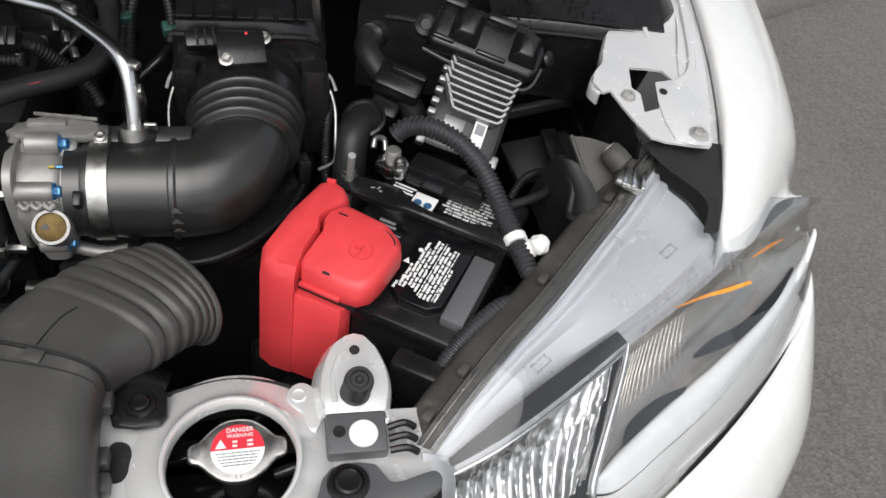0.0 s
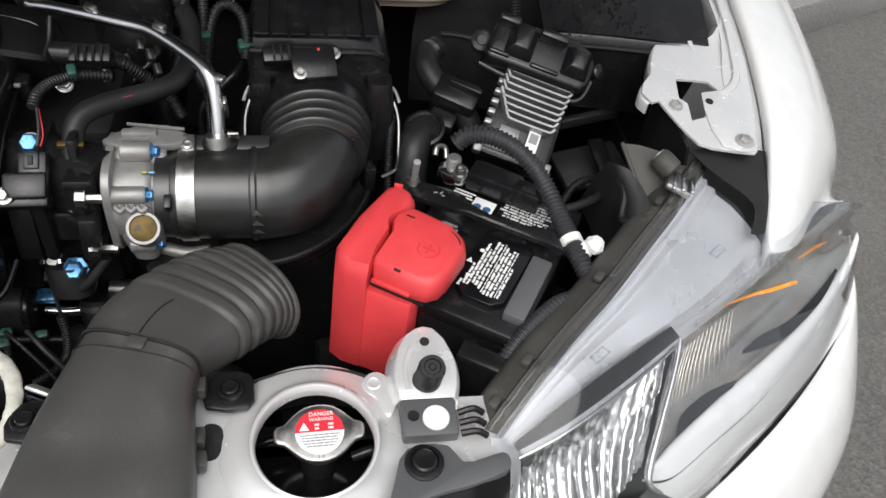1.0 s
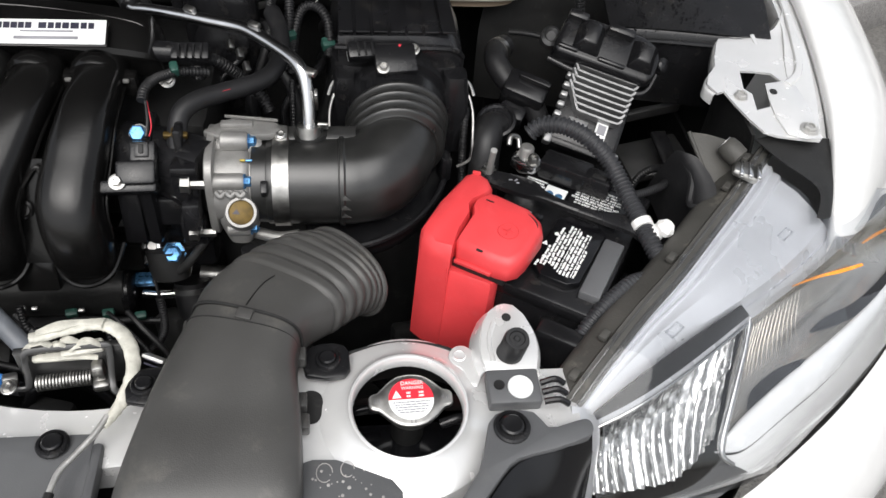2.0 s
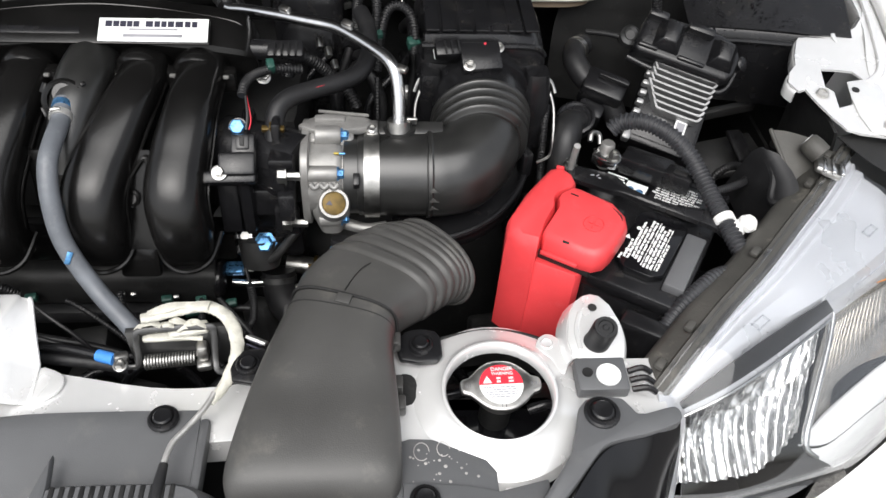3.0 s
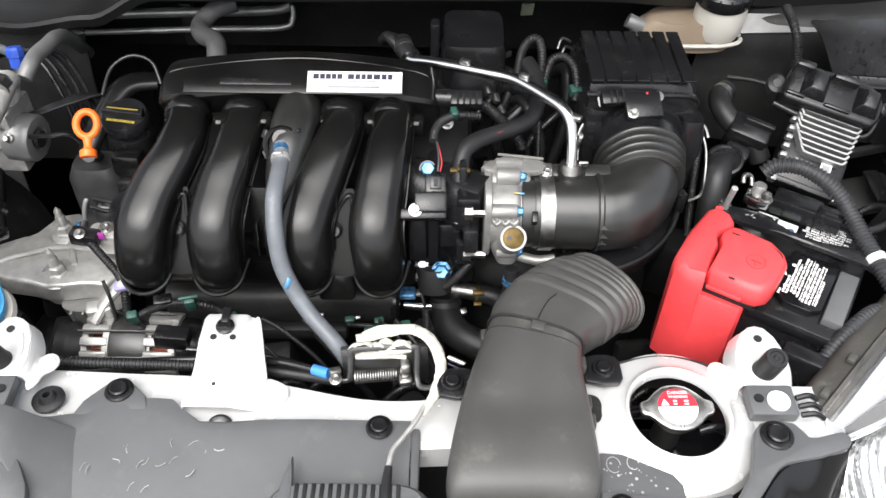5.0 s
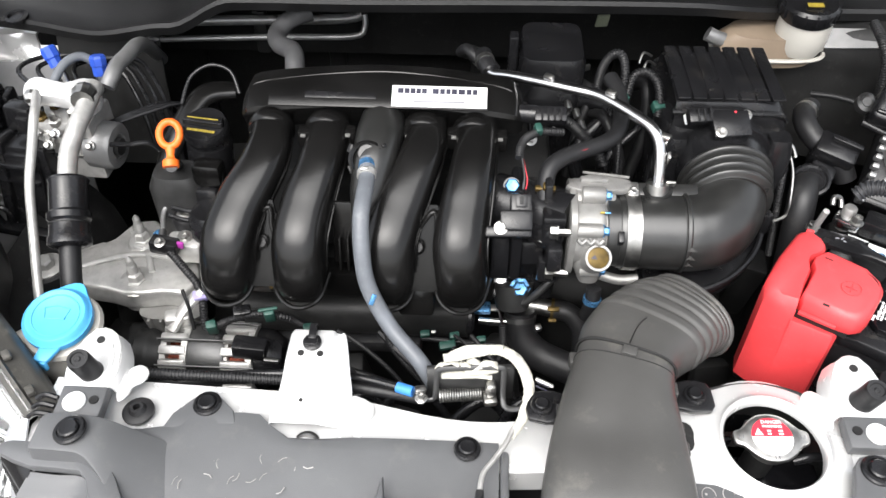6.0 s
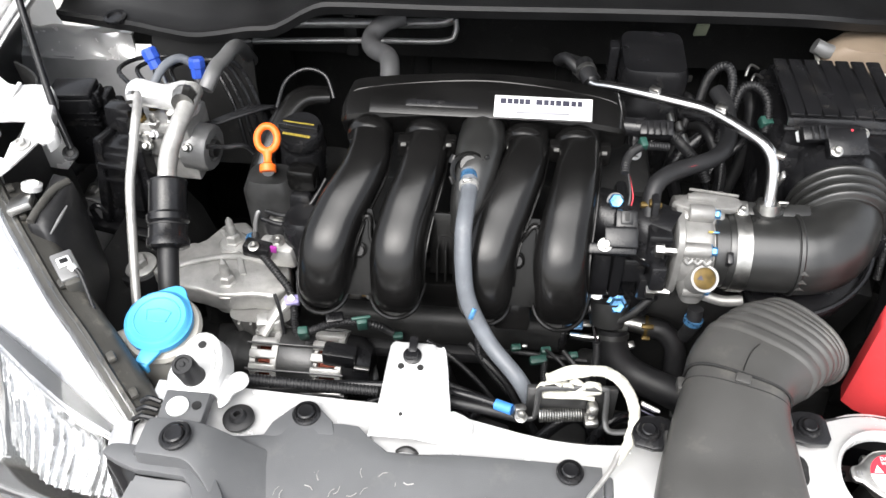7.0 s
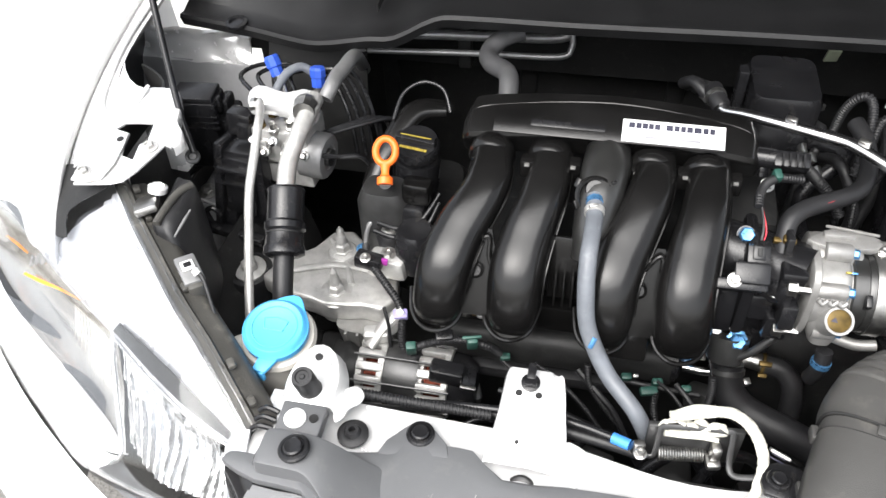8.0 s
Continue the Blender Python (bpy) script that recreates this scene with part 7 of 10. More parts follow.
cx = (-0.74, -0.62, -0.56, -0.51, -0.44, -0.40, -0.345, -0.30, -0.16, 0.05, 0.25, 0.32, 0.36, 0.42, 0.50, 0.60, 0.72)
ce = (0.932, 0.934, 0.933, 0.936, 0.950, 0.955, 0.984, 0.988, 0.986, 0.988, 0.990, 0.985, 0.975, 0.968, 0.966, 0.968, 0.97)
cy = (0.60, 0.575, 0.560, 0.548, 0.545, 0.545, 0.548, 0.550, 0.555, 0.56, 0.56, 0.565, 0.58, 0.595, 0.60, 0.60, 0.60)
rows = [[(x, y + 0.004, z - 0.018) for x, y, z in zip(cx, cy, ce)], [(x, y - 0.002, z - 0.004) for x, y, z in zip(cx, cy, ce)], [(x, y + 0.001, z + 0.001) for x, y, z in zip(cx, cy, ce)], [(x, y + 0.012, z - 0.001) for x, y, z in zip(cx, cy, ce)],
        [(x, y + 0.035, z - 0.004 + 0.010) for x, y, z in zip(cx, cy, ce)], [(x, 0.65, max(z, 0.975) + 0.004) for x, y, z in zip(cx, cy, ce)], [(x, 0.70, 1.000) for x in cx], [(x, 0.75, 1.012) for x in cx]]
part("panel", sheet(rows, 0.003, 3, 1), COWL, cw)
part("front_wall", sheet([[(x, 0.72, 0.99) for x in (-0.72, 0, 0.72)], [(x, 0.74, 0.80) for x in (-0.72, 0, 0.72)]], 0.003, 4), SHADE, cw)
for x in (-0.43, -0.08, 0.30):
    part("panel_seam", box((x, 0.645, 0.984), (0.002, 0.13, 0.012), (8, 0, 0), 0), SHADE, cw)
part("seal", tube([(-0.74, 0.715, 1.010), (-0.3, 0.715, 1.014), (0.1, 0.715, 1.014), (0.74, 0.715, 1.01)], 0.010, 10), RUBBER, cw, "rubber hood seal")
part("screw_eye", lathe((-0.642, 0.582, 0.9345), (0, -0.1, 1), [(0.016, 0), (0.016, 0.004), (0.011, 0.005), (0.010, 0.002), (0, 0.002)], 20), PLASTIC, cw)
ws = thing("windscreen", "lower edge of a tinted windscreen", "windscreen", (0, 0.9, 1.0))
part("glass", sheet([[(x, 0.76, 1.012) for x in (-0.72, 0, 0.72)], [(x, 1.05, 1.17) for x in (-0.66, 0, 0.66)]], 0.005, 4), GLOSSY, ws)
part("lower_trim", tube([(-0.72, 0.757, 1.016), (0, 0.757, 1.018), (0.72, 0.757, 1.016)], 0.006, 10), SATIN, ws, "pale trim strip")
single("cowl_tag", box((0.174, 0.655, 0.912), (0.018, 0.004, 0.022), (20, 0, 8), 0.001), mat("olive_tag", (0.3, 0.33, 0.24), 0.5, bump=0.05), "small olive paper tag hanging behind the engine", "tag")
st2 = thing("steering_rack_tube", "two bright steel bars against the firewall", "bar", (-0.33, 0.68, 0.86))
part("bar", tube([(-0.485, 0.63, 0.905), (-0.40, 0.65, 0.90), (-0.30, 0.67, 0.893), (-0.20, 0.68, 0.892), (-0.175, 0.682, 0.90)], 0.0075, 14, 4), FIN, st2)
part("bar", tube([(-0.485, 0.62, 0.884), (-0.30, 0.65, 0.876), (-0.19, 0.66, 0.874), (-0.172, 0.668, 0.885), (-0.172, 0.675, 0.902)], 0.0045, 12, 4), FIN, st2)
part("bracket", box((-0.33, 0.68, 0.87), (0.02, 0.02, 0.07), bev=0.004), SHADE, st2)
hh = thing("heater_hose", "grey-black heater hose rising behind the manifold", "hose", (-0.24, 0.45, 0.86))
part("hose", tube([(-0.235, 0.60, 0.945), (-0.262, 0.585, 0.940), (-0.275, 0.56, 0.932), (-0.265, 0.53, 0.935), (-0.243, 0.505, 0.94), (-0.236, 0.48, 0.935), (-0.236, 0.45, 0.90)], 0.0125, 16, 6), mat("weathered_rubber", (0.06, 0.06, 0.062), 0.55, wear=DUST, bump=0.2), hh)

# ---- left wing inner panels ----
lw = thing("inner_wing_panel", "white painted inner wing sheet metal, parts coloured darker for shade", "car body", (-0.68, 0.5, 0.75))
rows = [[(-0.735, 0.43, 0.965), (-0.735, 0.52, 0.985), (-0.735, 0.62, 1.0)], [(-0.740, 0.43, 0.955), (-0.744, 0.52, 0.960), (-0.75, 0.62, 0.97)], [(-0.81, 0.43, 0.88), (-0.82, 0.52, 0.88), (-0.83, 0.66, 0.89)], [(-0.83, 0.44, 0.74), (-0.84, 0.52, 0.74), (-0.84, 0.66, 0.74)]]
part("side", sheet(rows, 0.003, 4, 4), DARKSTEEL, lw)
rnd = random.Random(31)
xs_ = [-0.85 + 0.022 * i for i in range(10)]
fold = lambda y, z, a: [(x, y + rnd.uniform(-a, a), z + rnd.uniform(-a, a) - 0.03 * max(0, x + 0.56)) for x in xs_]
part("bulkhead_edge", sheet([fold(0.645, 0.884, 0.003), fold(0.628, 0.882, 0.004), fold(0.622, 0.868, 0.005), fold(0.616, 0.852, 0.004), fold(0.610, 0.848, 0.002)], 0.003, 3, 3), INNER, lw, "white painted flange")
rows = [[(x, y, z) for x in (-0.85, -0.78, -0.70, -0.615)] for y, z in ((0.613, 0.849), (0.606, 0.838), (0.585, 0.77), (0.575, 0.70), (0.565, 0.60))]
# bulkhead and apron paint is greyed; their shade is in the colour
part("bulkhead", sheet(rows, 0.003, 4, 4), PRIMER, lw, "white-ish sheet metal below the flange, greyed for shade")
# near-black sheet: the shade beside the flange is put into its colour
part("bulkhead_post", sheet([[(x, y, z) for x in (-0.618, -0.57, -0.52, -0.465)] for y, z in ((0.625, 0.89), (0.612, 0.86), (0.60, 0.80), (0.59, 0.68))], 0.003, 4, 4), SHADE, lw, "sheet beside the flange, coloured near-black for shade")
# chassis leg in near-black too: shade low in the bay is in the colour
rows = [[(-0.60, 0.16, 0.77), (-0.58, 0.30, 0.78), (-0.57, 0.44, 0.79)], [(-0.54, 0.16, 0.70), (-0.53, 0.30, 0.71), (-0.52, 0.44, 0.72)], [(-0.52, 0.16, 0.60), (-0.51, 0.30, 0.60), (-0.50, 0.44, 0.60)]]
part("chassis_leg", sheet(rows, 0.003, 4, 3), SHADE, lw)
part("apron", prism([(-0.82, 0.53), (-0.80, 0.45), (-0.700, 0.421), (-0.672, 0.413), (-0.614, 0.396), (-0.585, 0.392), (-0.58, 0.47), (-0.62, 0.53)], 0.004, 0.0015, Matrix.Translation((0, 0, 0.741))), PRIMER, lw, "painted apron, greyed for shade")
part("apron_lip", tube([(-0.715, 0.424, 0.744), (-0.690, 0.417, 0.745), (-0.650, 0.405, 0.745), (-0.610, 0.393, 0.745)], 0.0022, 8, 4), INNER, lw)
part("apron_front", sheet([[(-0.75, 0.43, 0.743), (-0.66, 0.405, 0.743), (-0.58, 0.388, 0.743)], [(-0.74, 0.40, 0.70), (-0.65, 0.38, 0.70), (-0.57, 0.36, 0.70)], [(-0.72, 0.36, 0.67), (-0.63, 0.34, 0.67), (-0.55, 0.32, 0.67)]], 0.003, 4, 4), PRIMER, lw)
bolt((-0.668, 0.4265, 0.748), (0, -0.2, 1), 0.0095, lw, STEEL, 1.6)
part("prop_plate", prism([(-0.652, 0.892), (-0.648, 0.866), (-0.625, 0.863), (-0.602, 0.889), (-0.610, 0.924), (-0.626, 0.93)], 0.003, 0.001, Matrix(((1, 0, 0, 0), (0, 0, 1, 0.335), (0, 1, 0, 0), (0, 0, 0, 1)))), INNER, lw, "white painted mounting plate")
rw = thing("inner_wing_panel", "grey painted inner wing behind the brake reservoir, mostly darkened for shade", "car body", (0.60, 0.6, 0.75))
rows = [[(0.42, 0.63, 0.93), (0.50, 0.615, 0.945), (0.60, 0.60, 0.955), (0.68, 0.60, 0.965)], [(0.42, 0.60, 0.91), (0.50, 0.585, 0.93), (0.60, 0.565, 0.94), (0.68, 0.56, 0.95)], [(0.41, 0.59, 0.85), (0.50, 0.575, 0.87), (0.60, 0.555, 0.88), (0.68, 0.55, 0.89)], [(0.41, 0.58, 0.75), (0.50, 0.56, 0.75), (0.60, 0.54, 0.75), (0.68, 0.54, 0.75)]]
# near-black bulkhead: shade below the cowl is put into the colour
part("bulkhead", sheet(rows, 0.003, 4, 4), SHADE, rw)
part("bright_lip", sheet([[(0.46, 0.604, 0.937), (0.55, 0.590, 0.945), (0.66, 0.58, 0.953)], [(0.46, 0.584, 0.918), (0.55, 0.568, 0.930), (0.66, 0.556, 0.944)]], 0.003, 6, 2), BARE, rw)
pr = thing("hood_prop", "thin black hood prop rod leaning up to the hood", "prop rod", (-0.60, 0.32, 0.90))
part("rod", tube([(-0.598, 0.322, 0.908), (-0.606, 0.332, 0.922), (-0.622, 0.355, 0.955), (-0.66, 0.43, 1.08), (-0.70, 0.52, 1.22), (-0.72, 0.57, 1.30)], 0.0042, 12, 5), PLASTIC, pr)
part("pivot", lathe((-0.600, 0.320, 0.902), (0.3, -0.5, 0.8), [(0.009, 0), (0.009, 0.005), (0.006, 0.007), (0.004, 0.004), (0, 0.004)], 18), DARKSTEEL, pr)
part("sleeve", tube([(-0.735, 0.462, 0.745), (-0.715, 0.452, 0.755), (-0.690, 0.442, 0.778), (-0.664, 0.436, 0.800), (-0.650, 0.43, 0.825)], 0.0085, 12, 5, ribs=(0.004, 0.2)), RUBBER, pr)

# ---- left side: fuse box, brake modulator, air conditioning pipes ----
fx = thing("fuse_box", "black ribbed plastic fuse box", "fuse box", (-0.64, 0.46, 0.80))
part("body", box((-0.643, 0.435, 0.860), (0.052, 0.052, 0.10), (0, 0, 5), 0.005), PLASTIC, fx)
part("lid", box((-0.643, 0.431, 0.917), (0.056, 0.038, 0.010), (3, 0, 5), 0.003), PLASTIC, fx, "dusty flat lid")
part("lid_skirt", box((-0.642, 0.431, 0.905), (0.060, 0.042, 0.018), (0, 0, 5), 0.004), PLASTIC, fx)
for k in range(3):
    part("rib", box((-0.641, 0.4125, 0.894 - 0.009 * k), (0.062, 0.008, 0.003), (0, 0, 5), 0.001), PLASTIC, fx)
part("tower", box((-0.611, 0.448, 0.888), (0.014, 0.030, 0.034), (0, 0, 5), 0.004), PLASTIC, fx)
part("latch_tab", box((-0.6135, 0.430, 0.905), (0.010, 0.012, 0.022), (0, 0, 5), 0.003), PLASTIC, fx)
part("shoulder", box((-0.615, 0.450, 0.858), (0.030, 0.05, 0.05), (0, 0, 5), 0.006), PLASTIC, fx)
mb = thing("control_plug_box", "black plastic connector housing on the brake unit", "connector", (-0.56, 0.36, 0.75))
part("body", box((-0.560, 0.378, 0.825), (0.056, 0.048, 0.115), (-4, 2, -4), 0.005), PLASTIC, mb)
part("face", box((-0.565, 0.351, 0.835), (0.042, 0.008, 0.085), (-6, 4, -5), 0.003), PLASTIC, mb)
part("rim", box((-0.593, 0.368, 0.832), (0.013, 0.046, 0.122), (-12, 6, -5), 0.004), PLASTIC, mb, "raised edge of the housing")
part("ledge", box((-0.565, 0.345, 0.866), (0.046, 0.012, 0.006), (-6, 4, -5), 0.002), PLASTIC, mb)
part("ledge", box((-0.566, 0.347, 0.840), (0.042, 0.009, 0.004), (-6, 4, -5), 0.0015), PLASTIC, mb)
part("plug", box((-0.562, 0.390, 0.910), (0.034, 0.024, 0.034), (-5, 4, -6), 0.005), PLASTIC, mb)
part("plug_tab", box((-0.556, 0.376, 0.905), (0.016, 0.008, 0.022), (-5, 4, -6), 0.002), PLASTIC, mb)
part("side_leg", box((-0.590, 0.350, 0.775), (0.018, 0.014, 0.07), (-14, 6, 0), 0.003), PLASTIC, mb)
abm = thing("brake_modulator", "cast aluminium brake modulator with pipe fittings and a grey motor", "brake unit", (-0.50, 0.40, 0.80))
part("block", box((-0.508, 0.405, 0.868), (0.075, 0.060, 0.085), (0, 0, -4), 0.004), MOUNT, abm)
part("motor", lathe((-0.485, 0.394, 0.868), (1, -0.12, -0.05), [(0.031, 0), (0.031, 0.027), (0.028, 0.032), (0.017, 0.033), (0.016, 0.030), (0, 0.030)], 12), BARE, abm, "grey painted round motor")
part("motor_cap", lathe((-0.455, 0.390, 0.8665), (1, -0.12, -0.05), [(0.012, 0), (0.011, 0.006), (0, 0.007)], 20), DARKSTEEL, abm)
rnd = random.Random(5)
for i, (x, y) in enumerate(((-0.535, 0.385), (-0.515, 0.378), (-0.495, 0.385), (-0.528, 0.410), (-0.505, 0.405), (-0.484, 0.395), (-0.54, 0.43), (-0.512, 0.432))):
    part("fitting", lathe((x, y, 0.908), (rnd.uniform(-0.2, 0.2), -0.3, 1), [(0.0075, 0), (0.0075, 0.008), (0.005, 0.009), (0.004, 0.018), (0, 0.018)], 6), STEEL if i % 3 else BRASS, abm, "bright hexagon pipe fitting", 25)
for x in (-0.53, -0.50):
    bolt((x, 0.374, 0.89), (0, -1, 0.4), 0.006, abm, STEEL, 1.4)
for i in range(4):
    y0 = 0.39 + 0.012 * i
    part("brake_pipe", tube([(-0.535 + 0.014 * i, y0, 0.915), (-0.545 + 0.012 * i, y0 + 0.02, 0.935 - 0.004 * i), (-0.585 + 0.018 * i, 0.455 + 0.014 * i, 0.935 - 0.006 * i), (-0.56 + 0.03 * i, 0.495, 0.930), (-0.49 + 0.015 * i, 0.505, 0.915), (-0.455 + 0.012 * i, 0.48, 0.88), (-0.44 + 0.012 * i, 0.46, 0.82)], 0.0030, 8, 6), PLASTIC, abm, "black coated brake pipe")
for i in range(3):
    part("brake_pipe", tube([(-0.47 + 0.004 * i, 0.412, 0.885), (-0.43 + 0.008 * i, 0.43, 0.895), (-0.405 + 0.012 * i, 0.45, 0.89), (-0.40 + 0.014 * i, 0.45, 0.84), (-0.40 + 0.014 * i, 0.44, 0.74)], 0.0030, 8, 6), PLASTIC, abm, "black coated brake pipe")
part("brake_pipe", tube([(-0.462, 0.375, 0.880), (-0.43, 0.372, 0.884), (-0.405, 0.378, 0.882), (-0.395, 0.385, 0.85), (-0.395, 0.39, 0.78)], 0.0032, 8, 6), PLASTIC, abm, "black coated brake pipe")
for i in range(6):
    x, y = -0.540 + 0.013 * i, 0.368 - 0.002 * (i % 2)
    part("port", lathe((x, y, 0.900 - 0.016 * (i % 2)), (0, -0.8, 0.6), [(0.006, -0.004), (0.006, 0.003), (0.004, 0.004), (0.003, 0.009), (0, 0.009)], 8), STEEL if i % 2 else CHROME, abm, "bright pipe union", 25)
part("seam", box((-0.508, 0.3735, 0.862), (0.07, 0.003, 0.004), (0, 0, -4), 0.0008), STEEL, abm)
acp = thing("air_conditioning_pipes", "white cast air conditioning joint with two silver pipes", "pipe", (-0.50, 0.36, 0.75))
blk = [(-0.040, -0.006), (-0.034, -0.018), (-0.018, -0.014), (0.010, -0.016), (0.026, -0.026), (0.044, -0.022), (0.050, -0.004), (0.042, 0.014), (0.024, 0.020), (0.004, 0.010), (-0.022, 0.016), (-0.038, 0.012)]
part("joint_block", prism(blk, 0.022, 0.004, Matrix.Translation((-0.508, 0.400, 0.928)) @ pose(0, 0, 0, 14, 6, 4), smooth=2), INNER, acp, "white cast joint block")
part("suction_pipe", tube([(-0.466, 0.402, 0.945), (-0.465, 0.388, 0.945), (-0.466, 0.366, 0.938), (-0.469, 0.342, 0.930), (-0.472, 0.315, 0.916), (-0.469, 0.292, 0.905), (-0.466, 0.280, 0.898)], [0.0125, 0.0118, 0.0110, 0.0108, 0.0108, 0.0108, 0.0108], 18, 6), MOUNT, acp, "silver suction pipe")
part("pipe_nut", lathe((-0.470, 0.390, 0.946), (0.1, -0.9, 0.05), [(0.015, 0), (0.016, 0.006), (0.0135, 0.014), (0.0135, 0.02)], 12), STEEL, acp, angle=25)
part("liquid_pipe", tube([(-0.530, 0.386, 0.946), (-0.520, 0.362, 0.947), (-0.5155, 0.340, 0.941), (-0.5140, 0.318, 0.925), (-0.5125, 0.279, 0.893), (-0.507, 0.240, 0.850), (-0.497, 0.195, 0.812), (-0.489, 0.165, 0.785)], 0.0054, 14, 6), MOUNT, acp, "thin silver liquid pipe")
part("pipe_nut", lathe((-0.535, 0.389, 0.944), (0.05, -0.8, -0.4), [(0.010, 0), (0.011, 0.006), (0.008, 0.012)], 8), STEEL, acp, angle=25)
SV = V((-0.4665, 0.2845, 0.902))
ax = (V((-0.4555, 0.2230, 0.857)) - SV).normalized()
part("sleeve", lathe(SV, ax, [(0.012, 0), (0.0205, 0.001), (0.0228, 0.004), (0.0215, 0.008), (0.0215, 0.040), (0.0240, 0.043), (0.0240, 0.050), (0.0215, 0.053), (0.0225, 0.069), (0.0240, 0.071), (0.0240, 0.079), (0.018, 0.082), (0.012, 0.082)], 30), PLASTIC, acp, "black rubber sleeve")
part("sleeve_groove", lathe(SV + ax * 0.054, ax, [(0.0222, 0), (0.0222, 0.0015)], 30), SHADE, acp)
part("lower_hose", tube([SV + ax * 0.080, SV + ax * 0.105, (-0.449, 0.185, 0.825), (-0.447, 0.165, 0.79), (-0.447, 0.150, 0.74)], 0.0118, 16, 5), RUBBER, acp, "black rubber hose")
part("pipe_elbow", tube([(-0.456, 0.415, 0.938), (-0.451, 0.432, 0.948), (-0.450, 0.450, 0.950), (-0.448, 0.475, 0.947), (-0.449, 0.510, 0.940), (-0.46, 0.56, 0.91), (-0.48, 0.64, 0.84)], 0.0095, 16, 5), BARE, acp, "dull grey pipe to the firewall")
part("valve_stem", lathe((-0.474, 0.440, 0.930), (-0.03, 0.3, 1), [(0.006, 0), (0.0055, 0.02)], 14), STEEL, acp)
part("valve_cap", lathe((-0.4745, 0.444, 0.936), (-0.03, 0.3, 1), [(0.009, 0), (0.009, 0.012), (0.0105, 0.013), (0.0105, 0.022), (0.0085, 0.025), (0, 0.025)], 8), BLUE, acp, "deep blue valve cap", 25)
part("valve_stem", lathe((-0.520, 0.440, 0.925), (-0.4, 0.4, 1), [(0.0055, 0), (0.005, 0.03)], 14), STEEL, acp)
part("valve_cap", lathe((-0.529, 0.449, 0.944), (-0.45, 0.4, 1), [(0.0086, 0), (0.0086, 0.010), (0.0102, 0.012), (0.0102, 0.023), (0.008, 0.026), (0, 0.026)], 8), BLUE, acp, "deep blue valve cap", 25)
part("thin_hose", tube([(-0.518, 0.41, 0.946), (-0.510, 0.432, 0.958), (-0.495, 0.448, 0.960), (-0.48, 0.452, 0.948)], 0.0055, 12, 5), HOSE, acp)

sm = thing("chassis_mount", "round rubber chassis mount with a bright centre bolt", "mount", (-0.545, 0.287, 0.70))
part("rubber", lathe((-0.545, 0.287, 0.735), (0, -0.1, 1), [(0.030, -0.04), (0.031, 0.010), (0.0285, 0.016), (0.024, 0.017), (0.023, 0.013), (0, 0.013)], 30), RUBBER, sm)
part("washer", lathe((-0.545, 0.287, 0.7475), (0, -0.1, 1), [(0.021, 0), (0.021, 0.004), (0.017, 0.0055), (0, 0.0055)], 28), MOUNT, sm)
part("bolt_head", lathe((-0.545, 0.2865, 0.753), (0, -0.1, 1), [(0.011, 0), (0.011, 0.009), (0.009, 0.011), (0, 0.011)], 6), MOUNT, sm, "bright hexagon bolt", 25)
cb_ = thing("bracket_clip", "small black wiring clip on the apron", "clip", (-0.56, 0.26, 0.80))
part("arm", box((-0.585, 0.330, 0.770), (0.10, 0.016, 0.012), (0, 4, -8), 0.003), PLASTIC, cb_)
part("hook", tube([(-0.612, 0.335, 0.778), (-0.614, 0.333, 0.800), (-0.604, 0.332, 0.808), (-0.596, 0.332, 0.800), (-0.596, 0.333, 0.785)], 0.0035, 8, 5), PLASTIC, cb_)

# ---- washer bottle ----
wb = thing("washer_bottle", "milky plastic washer bottle neck with a bright blue cap", "washer bottle", (-0.43, 0.11, 0.70))
wax = V((0.05, -0.22, 1)).normalized()
wc = V((-0.421, 0.107, 0.864))
part("neck", lathe(wc - wax * 0.075, wax, [(0.024, 0), (0.028, 0.03), (0.036, 0.05), (0.040, 0.058), (0.038, 0.064), (0.030, 0.066), (0.030, 0.074)], 30), MILK, wb)
part("shoulder", tube([(-0.475, 0.10, 0.815), (-0.45, 0.10, 0.82), (-0.43, 0.105, 0.80), (-0.43, 0.11, 0.70)], [0.022, 0.028, 0.028, 0.03], 18, 5), MILK, wb)
cp = part("cap", lathe(wc, wax, [(0.0325, -0.006), (0.0345, -0.004), (0.0345, 0.003), (0.032, 0.005), (0.031, 0.008), (0.029, 0.0095), (0.026, 0.009), (0.0235, 0.0078), (0, 0.0078)], 40), BLUECAP, wb, "bright blue hinged cap")
WM = Matrix.Translation(wc) @ V((0, 0, 1)).rotation_difference(wax).to_matrix().to_4x4()
part("cap_wing", prism([(-0.024, 0.018), (-0.010, 0.034), (0.006, 0.042), (0.016, 0.040), (0.022, 0.030), (0.030, 0.012), (0.0, 0.010)], 0.006, 0.002, WM @ Matrix.Translation((0, 0, -0.003)), smooth=2), BLUECAP, cp)
part("cap_tab", prism([(0.004, -0.030), (0.024, -0.026), (0.020, -0.046), (0.006, -0.048)], 0.006, 0.002, WM @ pose(0, 0, 0, 0, 0, -18) @ Matrix.Translation((-0.002, 0, -0.004))), BLUECAP, cp)
part("cap_tab_end", box(tuple(WM @ pose(0, 0, 0, 0, 0, -18) @ V((0.011, -0.046, -0.006))), (0.016, 0.005, 0.012), (0, 0, -30), 0.002), BLUECAP, cp)
